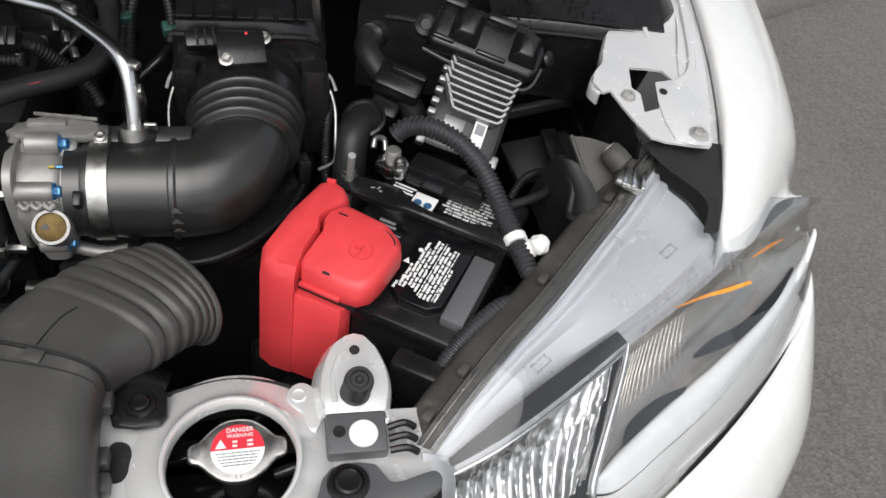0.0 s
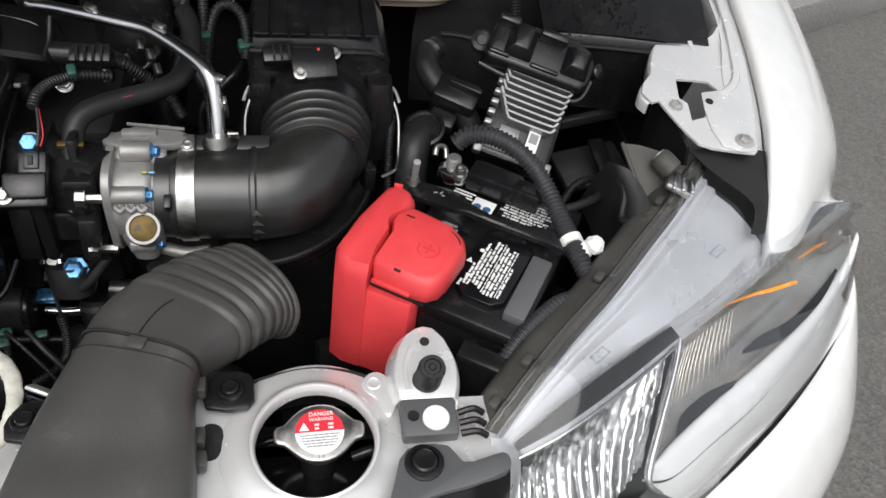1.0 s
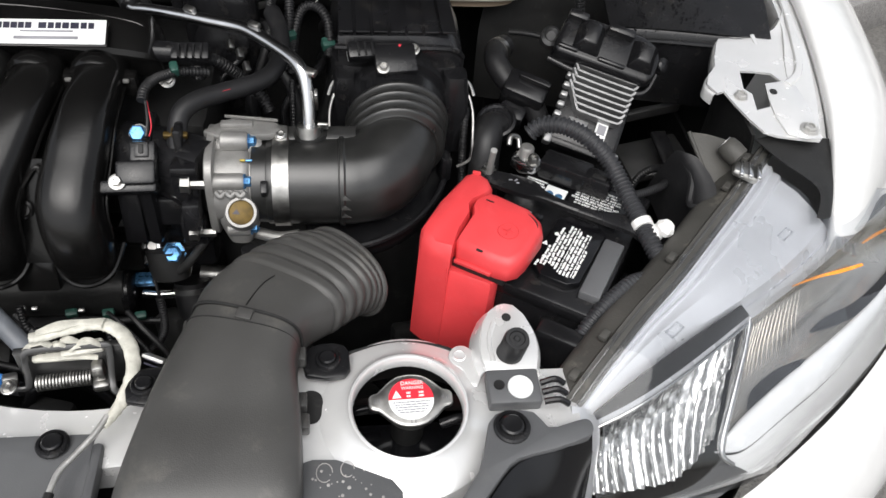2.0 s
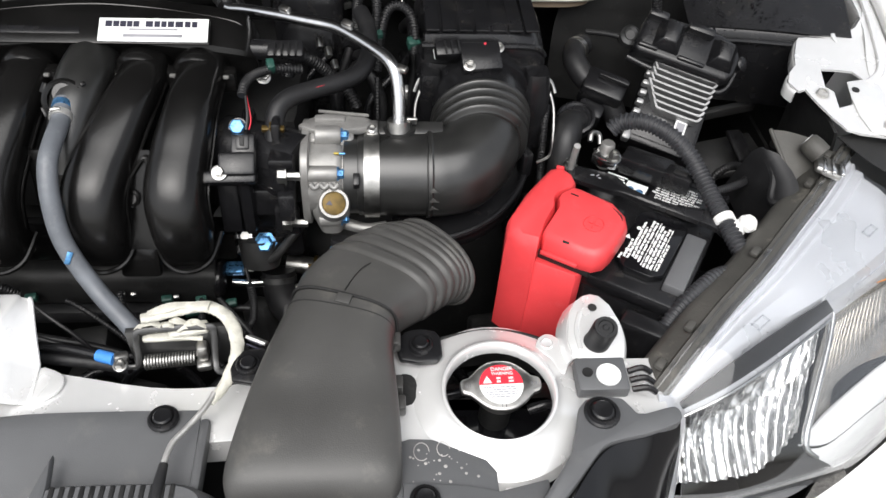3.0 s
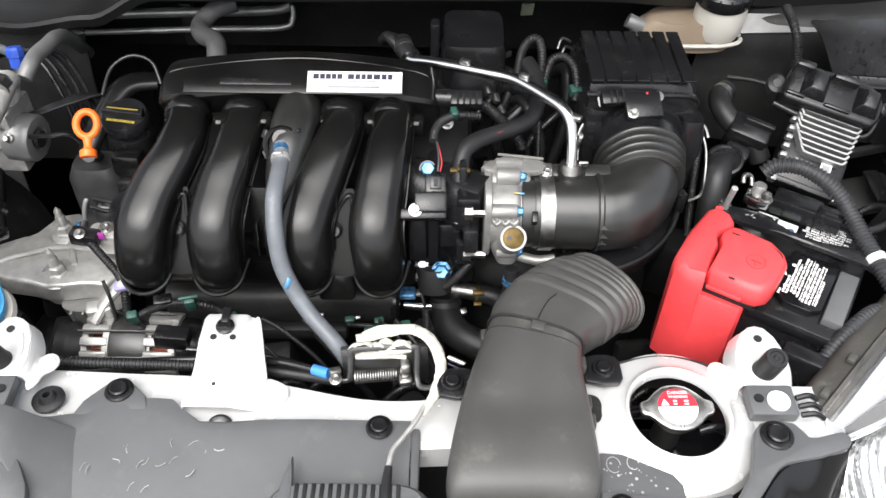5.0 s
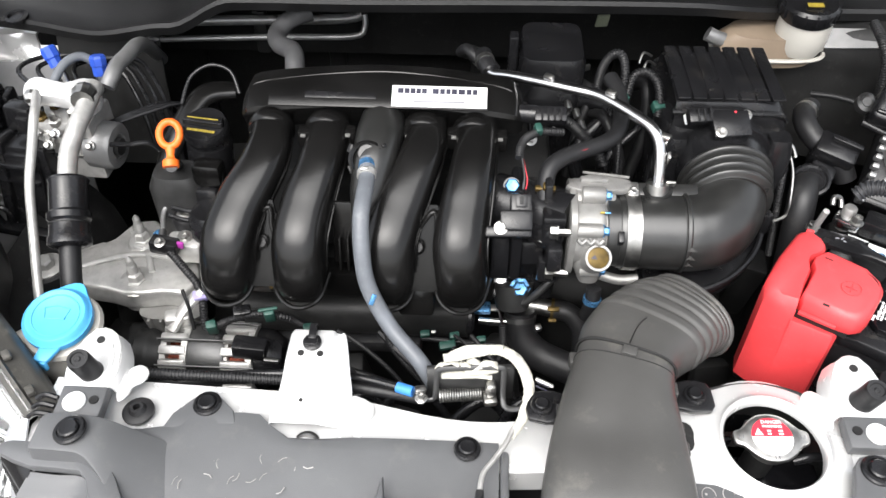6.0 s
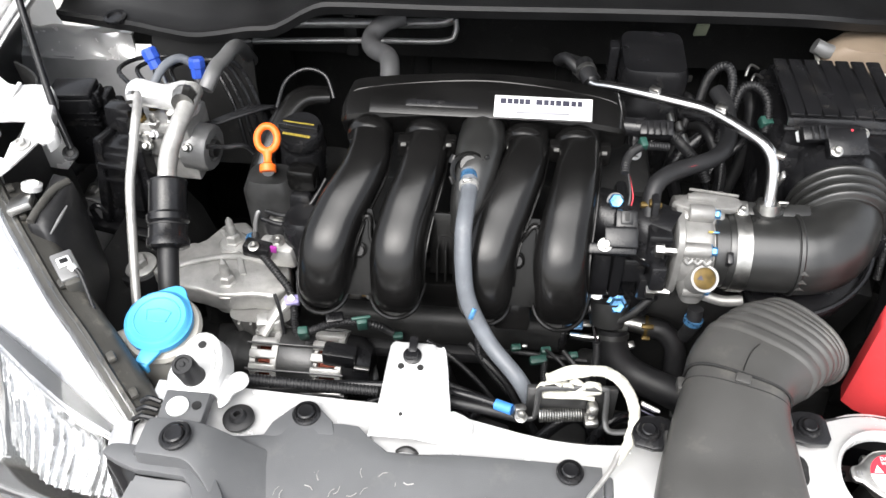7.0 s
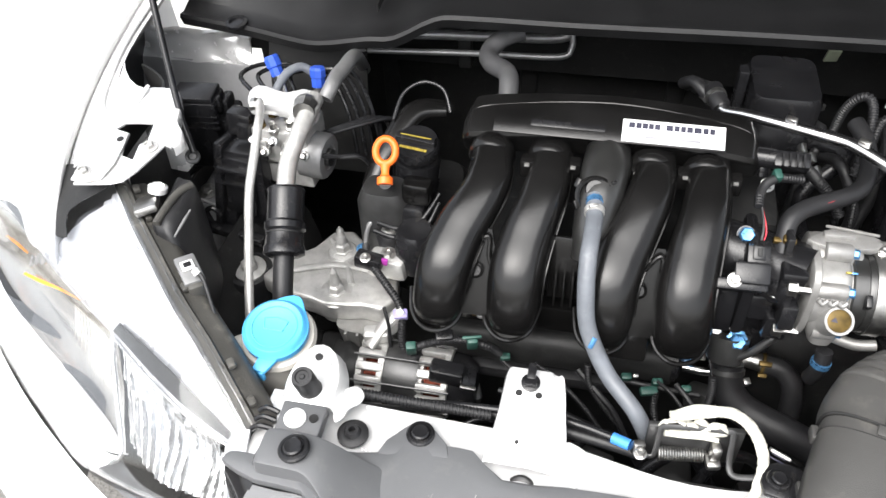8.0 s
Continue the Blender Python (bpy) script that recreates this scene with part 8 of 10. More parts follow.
part("wiper_sign", tube([tuple(WM @ V(q)) for q in ((-0.010, -0.004, 0.008), (-0.013, 0.008, 0.008), (0.0, 0.011, 0.008), (0.013, 0.008, 0.008), (0.010, -0.004, 0.008), (-0.010, -0.004, 0.008))], 0.0007, 6, 1), BLUECAP, cp)
part("inner_ring", tube([tuple(WM @ V((0.0235 * math.cos(k * math.pi / 16), 0.0235 * math.sin(k * math.pi / 16), 0.0082))) for k in range(33)], 0.0008, 6, 1, caps=False), BLUECAP, cp)

# ---- engine mount, dipstick, oil cap, alternator ----
mt = thing("engine_mount", "cast aluminium engine mount arm with two studs", "engine mount", (-0.42, 0.30, 0.66))
out = [(-0.520, 0.268), (-0.505, 0.300), (-0.468, 0.330), (-0.452, 0.362), (-0.425, 0.368), (-0.400, 0.345), (-0.375, 0.330), (-0.345, 0.295), (-0.338, 0.258), (-0.352, 0.238), (-0.380, 0.240), (-0.400, 0.236), (-0.425, 0.234), (-0.445, 0.240), (-0.480, 0.246)]
part("arm", prism(out, 0.030, 0.005, Matrix.Translation((0, 0, 0.733)), seg=3), MOUNT, mt)
part("rib", tube([(-0.50, 0.272, 0.763), (-0.46, 0.290, 0.765), (-0.42, 0.300, 0.765), (-0.37, 0.295, 0.764)], 0.005, 10, 5, flat=0.6), MOUNT, mt)
part("rib", tube([(-0.45, 0.345, 0.764), (-0.42, 0.310, 0.765), (-0.40, 0.270, 0.764)], 0.004, 10, 5, flat=0.6), MOUNT, mt)
part("pad", lathe((-0.4165, 0.258, 0.750), (0, -0.1, 1), [(0.024, -0.02), (0.024, 0.010), (0.020, 0.013), (0, 0.013)], 26), MOUNT, mt)
part("pad", lathe((-0.427, 0.323, 0.756), (0, -0.1, 1), [(0.020, -0.02), (0.020, 0.010), (0.017, 0.013), (0, 0.013)], 26), MOUNT, mt)
part("front_block", loft([oval((-0.372, 0.240, z), (w, 0, 0), (0, d, 0), 3.5, 24) for z, w, d in ((0.66, 0.026, 0.016), (0.70, 0.034, 0.020), (0.735, 0.040, 0.022))], 2), CAST, mt)
for k in range(4):
    part("wall_rib", box((-0.395 + 0.015 * k, 0.2185, 0.715), (0.004, 0.006, 0.045), (8, 0, 0), 0.0015), CAST, mt)
part("nose", box((-0.352, 0.285, 0.795), (0.05, 0.03, 0.03), (0, -6, -8), 0.006), MOUNT, mt)
part("stay", box((-0.50, 0.30, 0.742), (0.06, 0.05, 0.02), (0, -8, 20), 0.006), MOUNT, mt)
for x, y, z in ((-0.4165, 0.258, 0.763), (-0.4270, 0.323, 0.770)):
    part("washer", lathe((x, y, z - 0.004), (0.04, -0.06, 1), [(0.0165, 0), (0.0165, 0.003), (0.014, 0.004), (0, 0.004)], 24), MOUNT, mt)
    part("flange_nut", lathe((x, y, z), (0.04, -0.06, 1), [(0.0125, 0), (0.0125, 0.002), (0.0100, 0.003), (0.0100, 0.012), (0.0075, 0.014)], 6), MOUNT, mt, angle=25)
    part("stud", lathe((x, y, z), (0.04, -0.06, 1), [(0.0062, 0)] + [(0.0062 - 0.0006 * (k % 2), 0.014 + 0.0012 * k) for k in range(12)] + [(0.0046, 0.029), (0.0044, 0.037), (0.001, 0.043)], 14), MOUNT, mt, angle=25)
part("blue_plug", lathe((-0.388, 0.296, 0.800), (0, -0.2, 1), [(0.008, 0), (0.008, 0.006), (0, 0.008)], 14), PAINTBLUE, mt, "blue capped bolt")
part("sensor_box", box((-0.372, 0.270, 0.812), (0.034, 0.018, 0.018), (0, 6, -6), 0.003), PLASTIC, mt)
bolt((-0.374, 0.264, 0.822), (0, -0.3, 1), 0.0045, mt, STEEL, 1.5)
bolt((-0.352, 0.285, 0.812), (0, -0.2, 1), 0.006, mt, STEEL, 1.6)
part("magenta_mark", box((-0.352, 0.268, 0.815), (0.008, 0.003, 0.010), (0, 10, 0), 0.001), mat("magenta_mark", (0.35, 0.04, 0.3), 0.5, bump=0), mt)
part("ground_strap", tube([(-0.374, 0.328, 0.830), (-0.383, 0.320, 0.826), (-0.388, 0.313, 0.810), (-0.388, 0.305, 0.79)], 0.003, 10, 5), BARE, mt)
part("strap_eye", lathe((-0.370, 0.332, 0.830), (0, -0.2, 1), [(0.011, 0), (0.011, 0.003), (0.006, 0.004), (0.005, 0.008), (0, 0.008)], 16), STEEL, mt)
em = thing("cover_fixing", "black rubber mounted fixing with a bright screw", "fixing", (-0.358, 0.318, 0.80))
part("bush", lathe((-0.358, 0.316, 0.800), (0, -0.15, 1), [(0.016, 0), (0.016, 0.02), (0.013, 0.024), (0.011, 0.022), (0, 0.022)], 24), RUBBER, em)
part("screw", lathe((-0.358, 0.3135, 0.822), (0, -0.15, 1), [(0.010, 0), (0.009, 0.003), (0.004, 0.004), (0.003, 0.0025), (0, 0.0025)], 16), STEEL, em)
part("bracket", tube([(-0.345, 0.318, 0.812), (-0.325, 0.312, 0.808), (-0.305, 0.300, 0.800)], 0.006, 10, 4, flat=0.5), PLASTIC, em)
dp = thing("dipstick", "orange ring handled oil dipstick", "dipstick", (-0.366, 0.343, 0.83))
DC = V((-0.360, 0.341, 0.925))
dn = V((0.10, -0.60, 0.78)).normalized()
dv = (V((0, 0, 1)) - dn * dn.z).normalized()
du = dv.cross(dn)
part("ring", tube([tuple(DC + du * (0.0118 * math.cos(a)) + dv * (0.0150 * math.sin(a))) for a in (2 * math.pi * k / 24 for k in range(25))], 0.0044, 12, 1, caps=False), ORANGE, dp)
part("neck", tube([tuple(DC - dv * 0.016), tuple(DC - dv * 0.026), tuple(DC - dv * 0.034)], [0.006, 0.0045, 0.008], 12, 4, flat=0.8), ORANGE, dp)
part("foot", lathe(tuple(DC - dv * 0.036), tuple(dv), [(0.0095, -0.004), (0.0095, 0.004), (0.006, 0.006)], 14), ORANGE, dp)
part("tube", tube([tuple(DC - dv * 0.038), (-0.368, 0.355, 0.865), (-0.374, 0.35, 0.84), (-0.38, 0.34, 0.78)], 0.0075, 12, 4), PLASTIC, dp)
oc = thing("oil_filler_cap", "black oil filler cap with yellow print", "oil cap", (-0.338, 0.392, 0.88))
ocx = V((0, -0.22, 1)).normalized()
part("neck", lathe((-0.336, 0.398, 0.872), ocx, [(0.028, 0), (0.026, 0.016), (0.024, 0.02)], 28), PLASTIC, oc)
part("cap", lathe((-0.336, 0.394, 0.888), ocx, [(0.0275, 0), (0.0285, 0.003), (0.0285, 0.014), (0.026, 0.018), (0, 0.018)], 30), PLASTIC, oc)
OM = Matrix.Translation(V((-0.336, 0.394, 0.888)) + ocx * 0.018) @ V((0, 0, 1)).rotation_difference(ocx).to_matrix().to_4x4() @ pose(0, 0, 0, 0, 0, -8)
part("grip", prism([(-0.026, -0.005), (0.026, -0.005), (0.024, 0.007), (-0.024, 0.007)], 0.008, 0.002, OM), PLASTIC, oc)
bars(OM @ Matrix.Translation((-0.018, -0.012, 0.0004)), 0.036, [(0.0, 0.0035, 0.0, 1.0)], YELLOWINK, oc, seed=9)
part("line", box(tuple(OM @ V((0, 0.001, 0.0083))), (0.040, 0.0016, 0.001), (-12, 0, -8), 0), YELLOWINK, oc)
part("cover_pipe", tube([(-0.375, 0.43, 0.905), (-0.368, 0.46, 0.925), (-0.345, 0.475, 0.935), (-0.318, 0.47, 0.93), (-0.305, 0.45, 0.91)], 0.0026, 10, 6), PLASTIC, oc)
al = thing("alternator", "cast aluminium alternator with slotted end frames and copper windings", "alternator", (-0.31, 0.21, 0.62))
A0 = V((-0.372, 0.214, 0.684))
part("core", lathe(A0 + V((0.030, 0, 0)), (1, 0, 0), [(0.0395, 0), (0.041, 0.004), (0.041, 0.042), (0.0395, 0.046)], 36), DARKSTEEL, al, "laminated steel core")
part("winding", lathe(A0 + V((0.0, 0, 0)), (1, 0, 0), [(0.022, 0), (0.027, 0.006), (0.027, 0.108), (0.022, 0.11)], 30), COPPER, al, "copper windings")
part("end_cap", lathe(A0 + V((0.112, 0, 0)), (1, 0, 0), [(0.038, 0), (0.036, 0.014), (0.026, 0.030), (0, 0.030)], 30), PLASTIC, al, "black end cap")
part("pulley", lathe(A0 + V((-0.040, 0, 0)), (1, 0, 0), [(0.026, 0), (0.032, 0.004), (0.030, 0.010), (0.032, 0.016), (0.030, 0.022), (0.026, 0.028), (0.026, 0.04)], 30), SHADE, al, "black pulley")
for x0, w in ((0.0, 0.032), (0.074, 0.036)):
    for k in range(16):
        a = 2 * math.pi * (k + 0.3) / 16
        c = A0 + V((x0 + w / 2, 0.0405 * math.cos(a), 0.0405 * math.sin(a)))
        part("frame_bar", box(tuple(c), (w, 0.0105, 0.008), (math.degrees(a) - 90, 0, 0), 0.002), MOUNT, al)
    for xr, rr in ((x0 + 0.002, 0.034), (x0 + w - 0.003, 0.041)):
        part("frame_ring", lathe(A0 + V((xr - 0.004, 0, 0)), (1, 0, 0), [(rr - 0.006, 0), (rr + 0.002, 0.001), (rr + 0.002, 0.008), (rr - 0.006, 0.009)], 32), MOUNT, al)
for k in range(4):
    a = radians(60 + 42 * k)
    part("through_bolt", tube([tuple(A0 + V((-0.004, 0.0435 * math.cos(a), 0.0435 * math.sin(a)))), tuple(A0 + V((0.114, 0.0435 * math.cos(a), 0.0435 * math.sin(a))))], 0.0016, 8, 1), DARKSTEEL, al)
part("connector", box((-0.262, 0.195, 0.728), (0.04, 0.022, 0.022), (0, 6, 0), 0.004), PLASTIC, al)
part("silver_tab", box((-0.235, 0.182, 0.722), (0.018, 0.005, 0.005), (0, 4, 0), 0.001), STEEL, al)
part("lug", box((-0.355, 0.230, 0.735), (0.03, 0.018, 0.02), (10, 0, 12), 0.004), MOUNT, al)
al.location += V((0.004, -0.024, 0.018))
part("lug_arm", tube([(-0.36, 0.215, 0.73), (-0.345, 0.235, 0.748), (-0.325, 0.25, 0.765)], 0.008, 10, 4, flat=0.7), MOUNT, al)

# ---- lamp bracket and wiring on the left ----
lb = thing("lamp_side_bracket", "dusty grey-black plastic bracket behind the headlamp", "bracket", (-0.54, 0.16, 0.80))
rows = [[(-0.600, 0.262, 0.84), (-0.592, 0.262, 0.912), (-0.580, 0.262, 0.917), (-0.566, 0.258, 0.912), (-0.561, 0.254, 0.86), (-0.560, 0.25, 0.80)],
        [(-0.606, 0.220, 0.84), (-0.588, 0.222, 0.910), (-0.578, 0.224, 0.917), (-0.558, 0.226, 0.910), (-0.550, 0.226, 0.86), (-0.548, 0.226, 0.79)],
        [(-0.600, 0.190, 0.84), (-0.586, 0.188, 0.908), (-0.577, 0.187, 0.914), (-0.560, 0.186, 0.906), (-0.548, 0.188, 0.86), (-0.542, 0.19, 0.78)],
        [(-0.585, 0.176, 0.83), (-0.572, 0.174, 0.878), (-0.564, 0.172, 0.884), (-0.552, 0.170, 0.880), (-0.540, 0.170, 0.85), (-0.534, 0.17, 0.77)],
        [(-0.560, 0.140, 0.82), (-0.546, 0.138, 0.868), (-0.540, 0.136, 0.873), (-0.530, 0.132, 0.870), (-0.520, 0.132, 0.84), (-0.515, 0.13, 0.76)],
        [(-0.500, 0.080, 0.80), (-0.488, 0.078, 0.850), (-0.482, 0.076, 0.856), (-0.472, 0.072, 0.852), (-0.464, 0.07, 0.82), (-0.46, 0.07, 0.75)]]
part("shell", sheet(rows, 0.003, 4, 3), RUBBER, lb)
part("ridge", tube([(-0.579, 0.186, 0.9165), (-0.578, 0.205, 0.919), (-0.575, 0.235, 0.920), (-0.568, 0.254, 0.917)], 0.0045, 10, 6), HOUSING, lb)
# the lit edge of the slot is put into this pale colour
part("slot_lip", tube([(-0.557, 0.180, 0.9065), (-0.555, 0.200, 0.9105), (-0.553, 0.217, 0.914)], [0.001, 0.0018, 0.001], 8, 6), BARE, lb, "slot edge coloured pale as if lit")
part("seam", tube([(-0.588, 0.25, 0.914), (-0.588, 0.222, 0.912), (-0.586, 0.19, 0.910)], 0.0012, 8, 6), SHADE, lb)
part("plug_shelf", box((-0.520, 0.137, 0.905), (0.022, 0.040, 0.006), (6, 4, 42), 0.002), BARE, lb)
part("shelf_leg", box((-0.518, 0.130, 0.875), (0.016, 0.034, 0.060), (6, 4, 42), 0.003), HOUSING, lb)
part("white_tab", box((-0.522, 0.139, 0.9095), (0.013, 0.013, 0.002), (6, 4, 42), 0.0006), LABEL, lb, "white label tab")
part("tab_mark", box((-0.522, 0.139, 0.9112), (0.008, 0.006, 0.001), (6, 4, 42), 0), PLASTIC, lb)
part("lamp_wire", tube([(-0.505, 0.128, 0.912), (-0.498, 0.124, 0.908), (-0.484, 0.104, 0.885), (-0.470, 0.082, 0.85), (-0.465, 0.07, 0.81)], 0.0022, 8, 6), RUBBER, lb)
part("wire_end", lathe((-0.505, 0.128, 0.911), (-0.6, 0.3, 0.6), [(0.004, 0), (0.004, 0.006), (0, 0.007)], 10), LABEL, lb)
lt2 = thing("lamp_adjuster", "bright metal lamp fixing tab", "bracket", (-0.60, 0.215, 0.90))
part("tab", box((-0.602, 0.212, 0.918), (0.026, 0.034, 0.010), (-14, -10, 28), 0.003), STEEL, lt2)
part("ear", lathe((-0.598, 0.234, 0.924), (0.2, 0.3, 0.9), [(0.011, -0.003), (0.011, 0.003), (0.007, 0.005), (0.006, 0.002), (0, 0.002)], 18), INNER, lt2)

# ---- hood stay bracket in the middle of the support ----
cbk = thing("centre_bracket", "white painted hat-shaped steel bracket on the support", "bracket", (-0.15, 0.03, 0.83))
ys_ = (0.006, 0.010, 0.040, 0.048, 0.056, 0.062, 0.088, 0.094)
zs_ = (0.8475, 0.8525, 0.8585, 0.8660, 0.8750, 0.8780, 0.8795, 0.8775)
xl_ = (-0.187, -0.186, -0.181, -0.179, -0.177, -0.1765, -0.176, -0.175)
xr_ = (-0.139, -0.140, -0.1445, -0.1450, -0.1445, -0.141, -0.1325, -0.1335)
low_ = [(-0.1120, 0.0100, 0.8350), (-0.1130, 0.0150, 0.8352), (-0.1160, 0.0440, 0.8370), (-0.1170, 0.0520, 0.8420), (-0.1195, 0.0640, 0.8520), (-0.1210, 0.0740, 0.8620), (-0.1245, 0.0900, 0.8720), (-0.1265, 0.0935, 0.8725)]
across = lambda xs, dx, dz: [(x + dx, y, z + dz) for x, y, z in zip(xs, ys_, zs_)]
right_ = across(xr_, 0.0, -0.0015)
flank_ = [tuple(a + (c - a) * 0.5 + (-0.003 if n == 0 else 0) for n, (a, c) in enumerate(zip(p, q))) for p, q in zip(right_, low_)]
rows = [across(xl_, -0.003, -0.012), across(xl_, -0.0005, -0.002), across(xl_, 0.002, 0.0), [((a + c) / 2, y, z) for a, c, y, z in zip(xl_, xr_, ys_, zs_)], across(xr_, -0.003, 0.0), right_, flank_, low_]
part("hat", sheet(rows, 0.0022, 1, 1), INNER, cbk, angle=50)
part("turned_edge", tube(low_[1:], 0.0019, 8, 4), INNER, cbk)
part("foot", prism([(-0.117, 0.013), (-0.111, 0.009), (-0.096, 0.019), (-0.0915, 0.029), (-0.096, 0.040), (-0.117, 0.046)], 0.0025, 0.0008, Matrix.Translation((0, 0, 0.8345)), smooth=3), INNER, cbk)
for x, y, z, r in ((-0.163, 0.0645, 0.8783, 0.0032), (-0.1445, 0.0645, 0.8783, 0.0032), (-0.159, 0.026, 0.8562, 0.0022)):
    part("hole", lathe((x, y, z), (0, -0.1 if y > 0.03 else -0.2, 1), [(r, 0), (r, 0.0008), (0, 0.0008)], 14), SHADE, cbk, "dark punched hole")
hcp = thing("stay_clip", "black plastic clip on the centre bracket", "clip", (-0.1535, 0.078, 0.880))
part("base", lathe((-0.1535, 0.076, 0.8795), (0, -0.1, 1), [(0.009, 0), (0.009, 0.003), (0.007, 0.004), (0, 0.004)], 16), PLASTIC, hcp)
part("strap", box((-0.1535, 0.085, 0.8845), (0.008, 0.018, 0.008), (8, 0, 0), 0.0015), PLASTIC, hcp)
part("buckle", box((-0.1535, 0.073, 0.885), (0.012, 0.008, 0.004), (0, 0, 0), 0.001), PLASTIC, hcp)
gs = thing("horn_disc", "small dull metal disc below the centre bracket", "disc", (-0.15, -0.012, 0.82))
part("rim", lathe((-0.150, -0.008, 0.832), (0, -0.4, 1), [(0.012, 0), (0.0135, 0.003), (0.011, 0.006), (0.008, 0.004), (0, 0.004)], 24), DARKSTEEL, gs)

# ---- hood latch ----
lat = thing("hood_latch", "greased steel hood latch with a return spring", "latch", (0.0, 0.05, 0.80))
part("back_plate", box((0.0, 0.066, 0.840), (0.085, 0.006, 0.05), (0, 0, 4), 0.001), DARKSTEEL, lat)
part("frame", tube([(-0.052, 0.046, 0.838), (-0.036, 0.048, 0.834), (-0.033, 0.052, 0.845), (-0.032, 0.056, 0.864), (-0.026, 0.060, 0.868), (0.026, 0.064, 0.868), (0.032, 0.062, 0.862), (0.032, 0.050, 0.842), (0.036, 0.040, 0.836), (0.055, 0.038, 0.842), (0.085, 0.044, 0.849)], 0.0017, 8, 4, flat=1.8), DARKSTEEL, lat)
part("spring", tube([(-0.030 + 0.043 * k / 208, 0.054 + 0.0062 * math.cos(k * 2 * math.pi / 12) + 0.008 * k / 208, 0.832 - 0.004 * k / 208 + 0.0062 * math.sin(k * 2 * math.pi / 12)) for k in range(209)], 0.0011, 6, 1), STEEL, lat, "coiled return spring")
part("spring_hook", tube([(0.013, 0.060, 0.832), (0.018, 0.058, 0.837), (0.024, 0.060, 0.834)], 0.0013, 8, 4), STEEL, lat)
part("pawl", box((-0.008, 0.064, 0.856), (0.042, 0.010, 0.006), (10, 4, 6), 0.002), GREASE, lat)
part("pawl", box((0.010, 0.066, 0.862), (0.034, 0.012, 0.007), (20, -4, 8), 0.003), GREASE, lat)
part("pawl", tube([(-0.024, 0.062, 0.858), (-0.012, 0.060, 0.860), (0.0, 0.063, 0.858), (0.02, 0.066, 0.852)], 0.005, 8, 5, flat=0.6), GREASE, lat)
part("pin", box((0.020, 0.058, 0.842), (0.010, 0.012, 0.018), (0, 0, 10), 0.003), STEEL, lat)
part("pin", box((0.020, 0.055, 0.828), (0.014, 0.014, 0.008), (0, 0, 10), 0.003), STEEL, lat)
gr = random.Random(21)
lb_ = tube([(-0.026, 0.064, 0.879), (-0.010, 0.068, 0.880), (0.008, 0.073, 0.880), (0.026, 0.076, 0.880), (0.042, 0.069, 0.877), (0.052, 0.054, 0.872), (0.055, 0.036, 0.867), (0.050, 0.016, 0.861), (0.044, 0.004, 0.858), (0.038, -0.006, 0.857)], [0.005, 0.006, 0.0055, 0.006, 0.0062, 0.006, 0.0055, 0.005, 0.0042, 0.003], 14, 8, flat=0.55)
for v in lb_.verts:
    v.co += V((gr.uniform(-1, 1), gr.uniform(-1, 1), gr.uniform(-1, 1))) * 0.0006
lv = part("release_lever", lb_, GREASE, lat, "pale greased lever", 70)
for i in range(9):
    x = -0.028 + 0.006 * i
    cl = tube([(x - 0.006, 0.060 + 0.003 * (i % 3), 0.866 + 0.004 * (i % 3)), (x, 0.063 + 0.002 * (i % 2), 0.869 + 0.003 * (i % 3)), (x + 0.008, 0.064 + 0.003 * (i % 2), 0.865 + 0.004 * (i % 2))], [0.0016, gr.uniform(0.0025, 0.004), 0.0015], 8, 4, flat=0.6)
    part("grease_lump", cl, GREASE, lv)
part("grease_clot", tube([(-0.020, 0.066, 0.883), (-0.004, 0.071, 0.885), (0.012, 0.076, 0.883), (0.030, 0.073, 0.884)], [0.003, 0.005, 0.003, 0.005], 8, 5, flat=0.5), GREASE, lv)
part("lever_rod", tube([(0.040, 0.002, 0.859), (0.034, -0.012, 0.858), (0.022, -0.030, 0.857), (0.014, -0.042, 0.857), (0.011, -0.056, 0.857), (0.0100, -0.070, 0.857)], 0.0024, 10, 5), MOUNT, lat, "bent grey steel lever rod")
part("lever_grip", tube([(0.0108, -0.060, 0.857), (0.0095, -0.085, 0.856), (0.008, -0.13, 0.854)], [0.0036, 0.0048, 0.0048], 10, 3), RUBBER, lat, "black rubber grip")
bolt((-0.047, 0.044, 0.841), (0, -0.1, 1), 0.0048, lat, STEEL, 1.3)
bolt((0.058, 0.036, 0.846), (0, -0.1, 1), 0.0048, lat, STEEL, 1.3)
cab = thing("latch_cable", "black release cable with a blue sleeve", "cable", (-0.1, 0.07, 0.82))
part("cable", tube([(-0.30, 0.068, 0.826), (-0.20, 0.076, 0.828), (-0.12, 0.075, 0.829), (-0.07, 0.062, 0.832)], 0.0040, 10, 6), PLASTIC, cab)
part("cable", tube([(-0.33, 0.066, 0.818), (-0.20, 0.078, 0.818), (-0.10, 0.068, 0.818), (-0.045, 0.056, 0.822)], 0.0060, 10, 6), RUBBER, cab)
part("blue_sleeve", tube([(-0.072, 0.0625, 0.832), (-0.056, 0.056, 0.834)], 0.0055, 12, 1), mat("mid_blue_sleeve", (0.05, 0.22, 0.6), 0.4), cab, "bright blue sleeve")
part("end_clip", box((-0.049, 0.053, 0.838), (0.012, 0.008, 0.014), (0, 10, 20), 0.002), STEEL, cab)
part("conduit", tube([(-0.36, 0.064, 0.838), (-0.30, 0.066, 0.834), (-0.24, 0.068, 0.830), (-0.19, 0.07, 0.826)], 0.0058, 10, 6, ribs=(0.0035, 0.15)), RUBBER, cab)
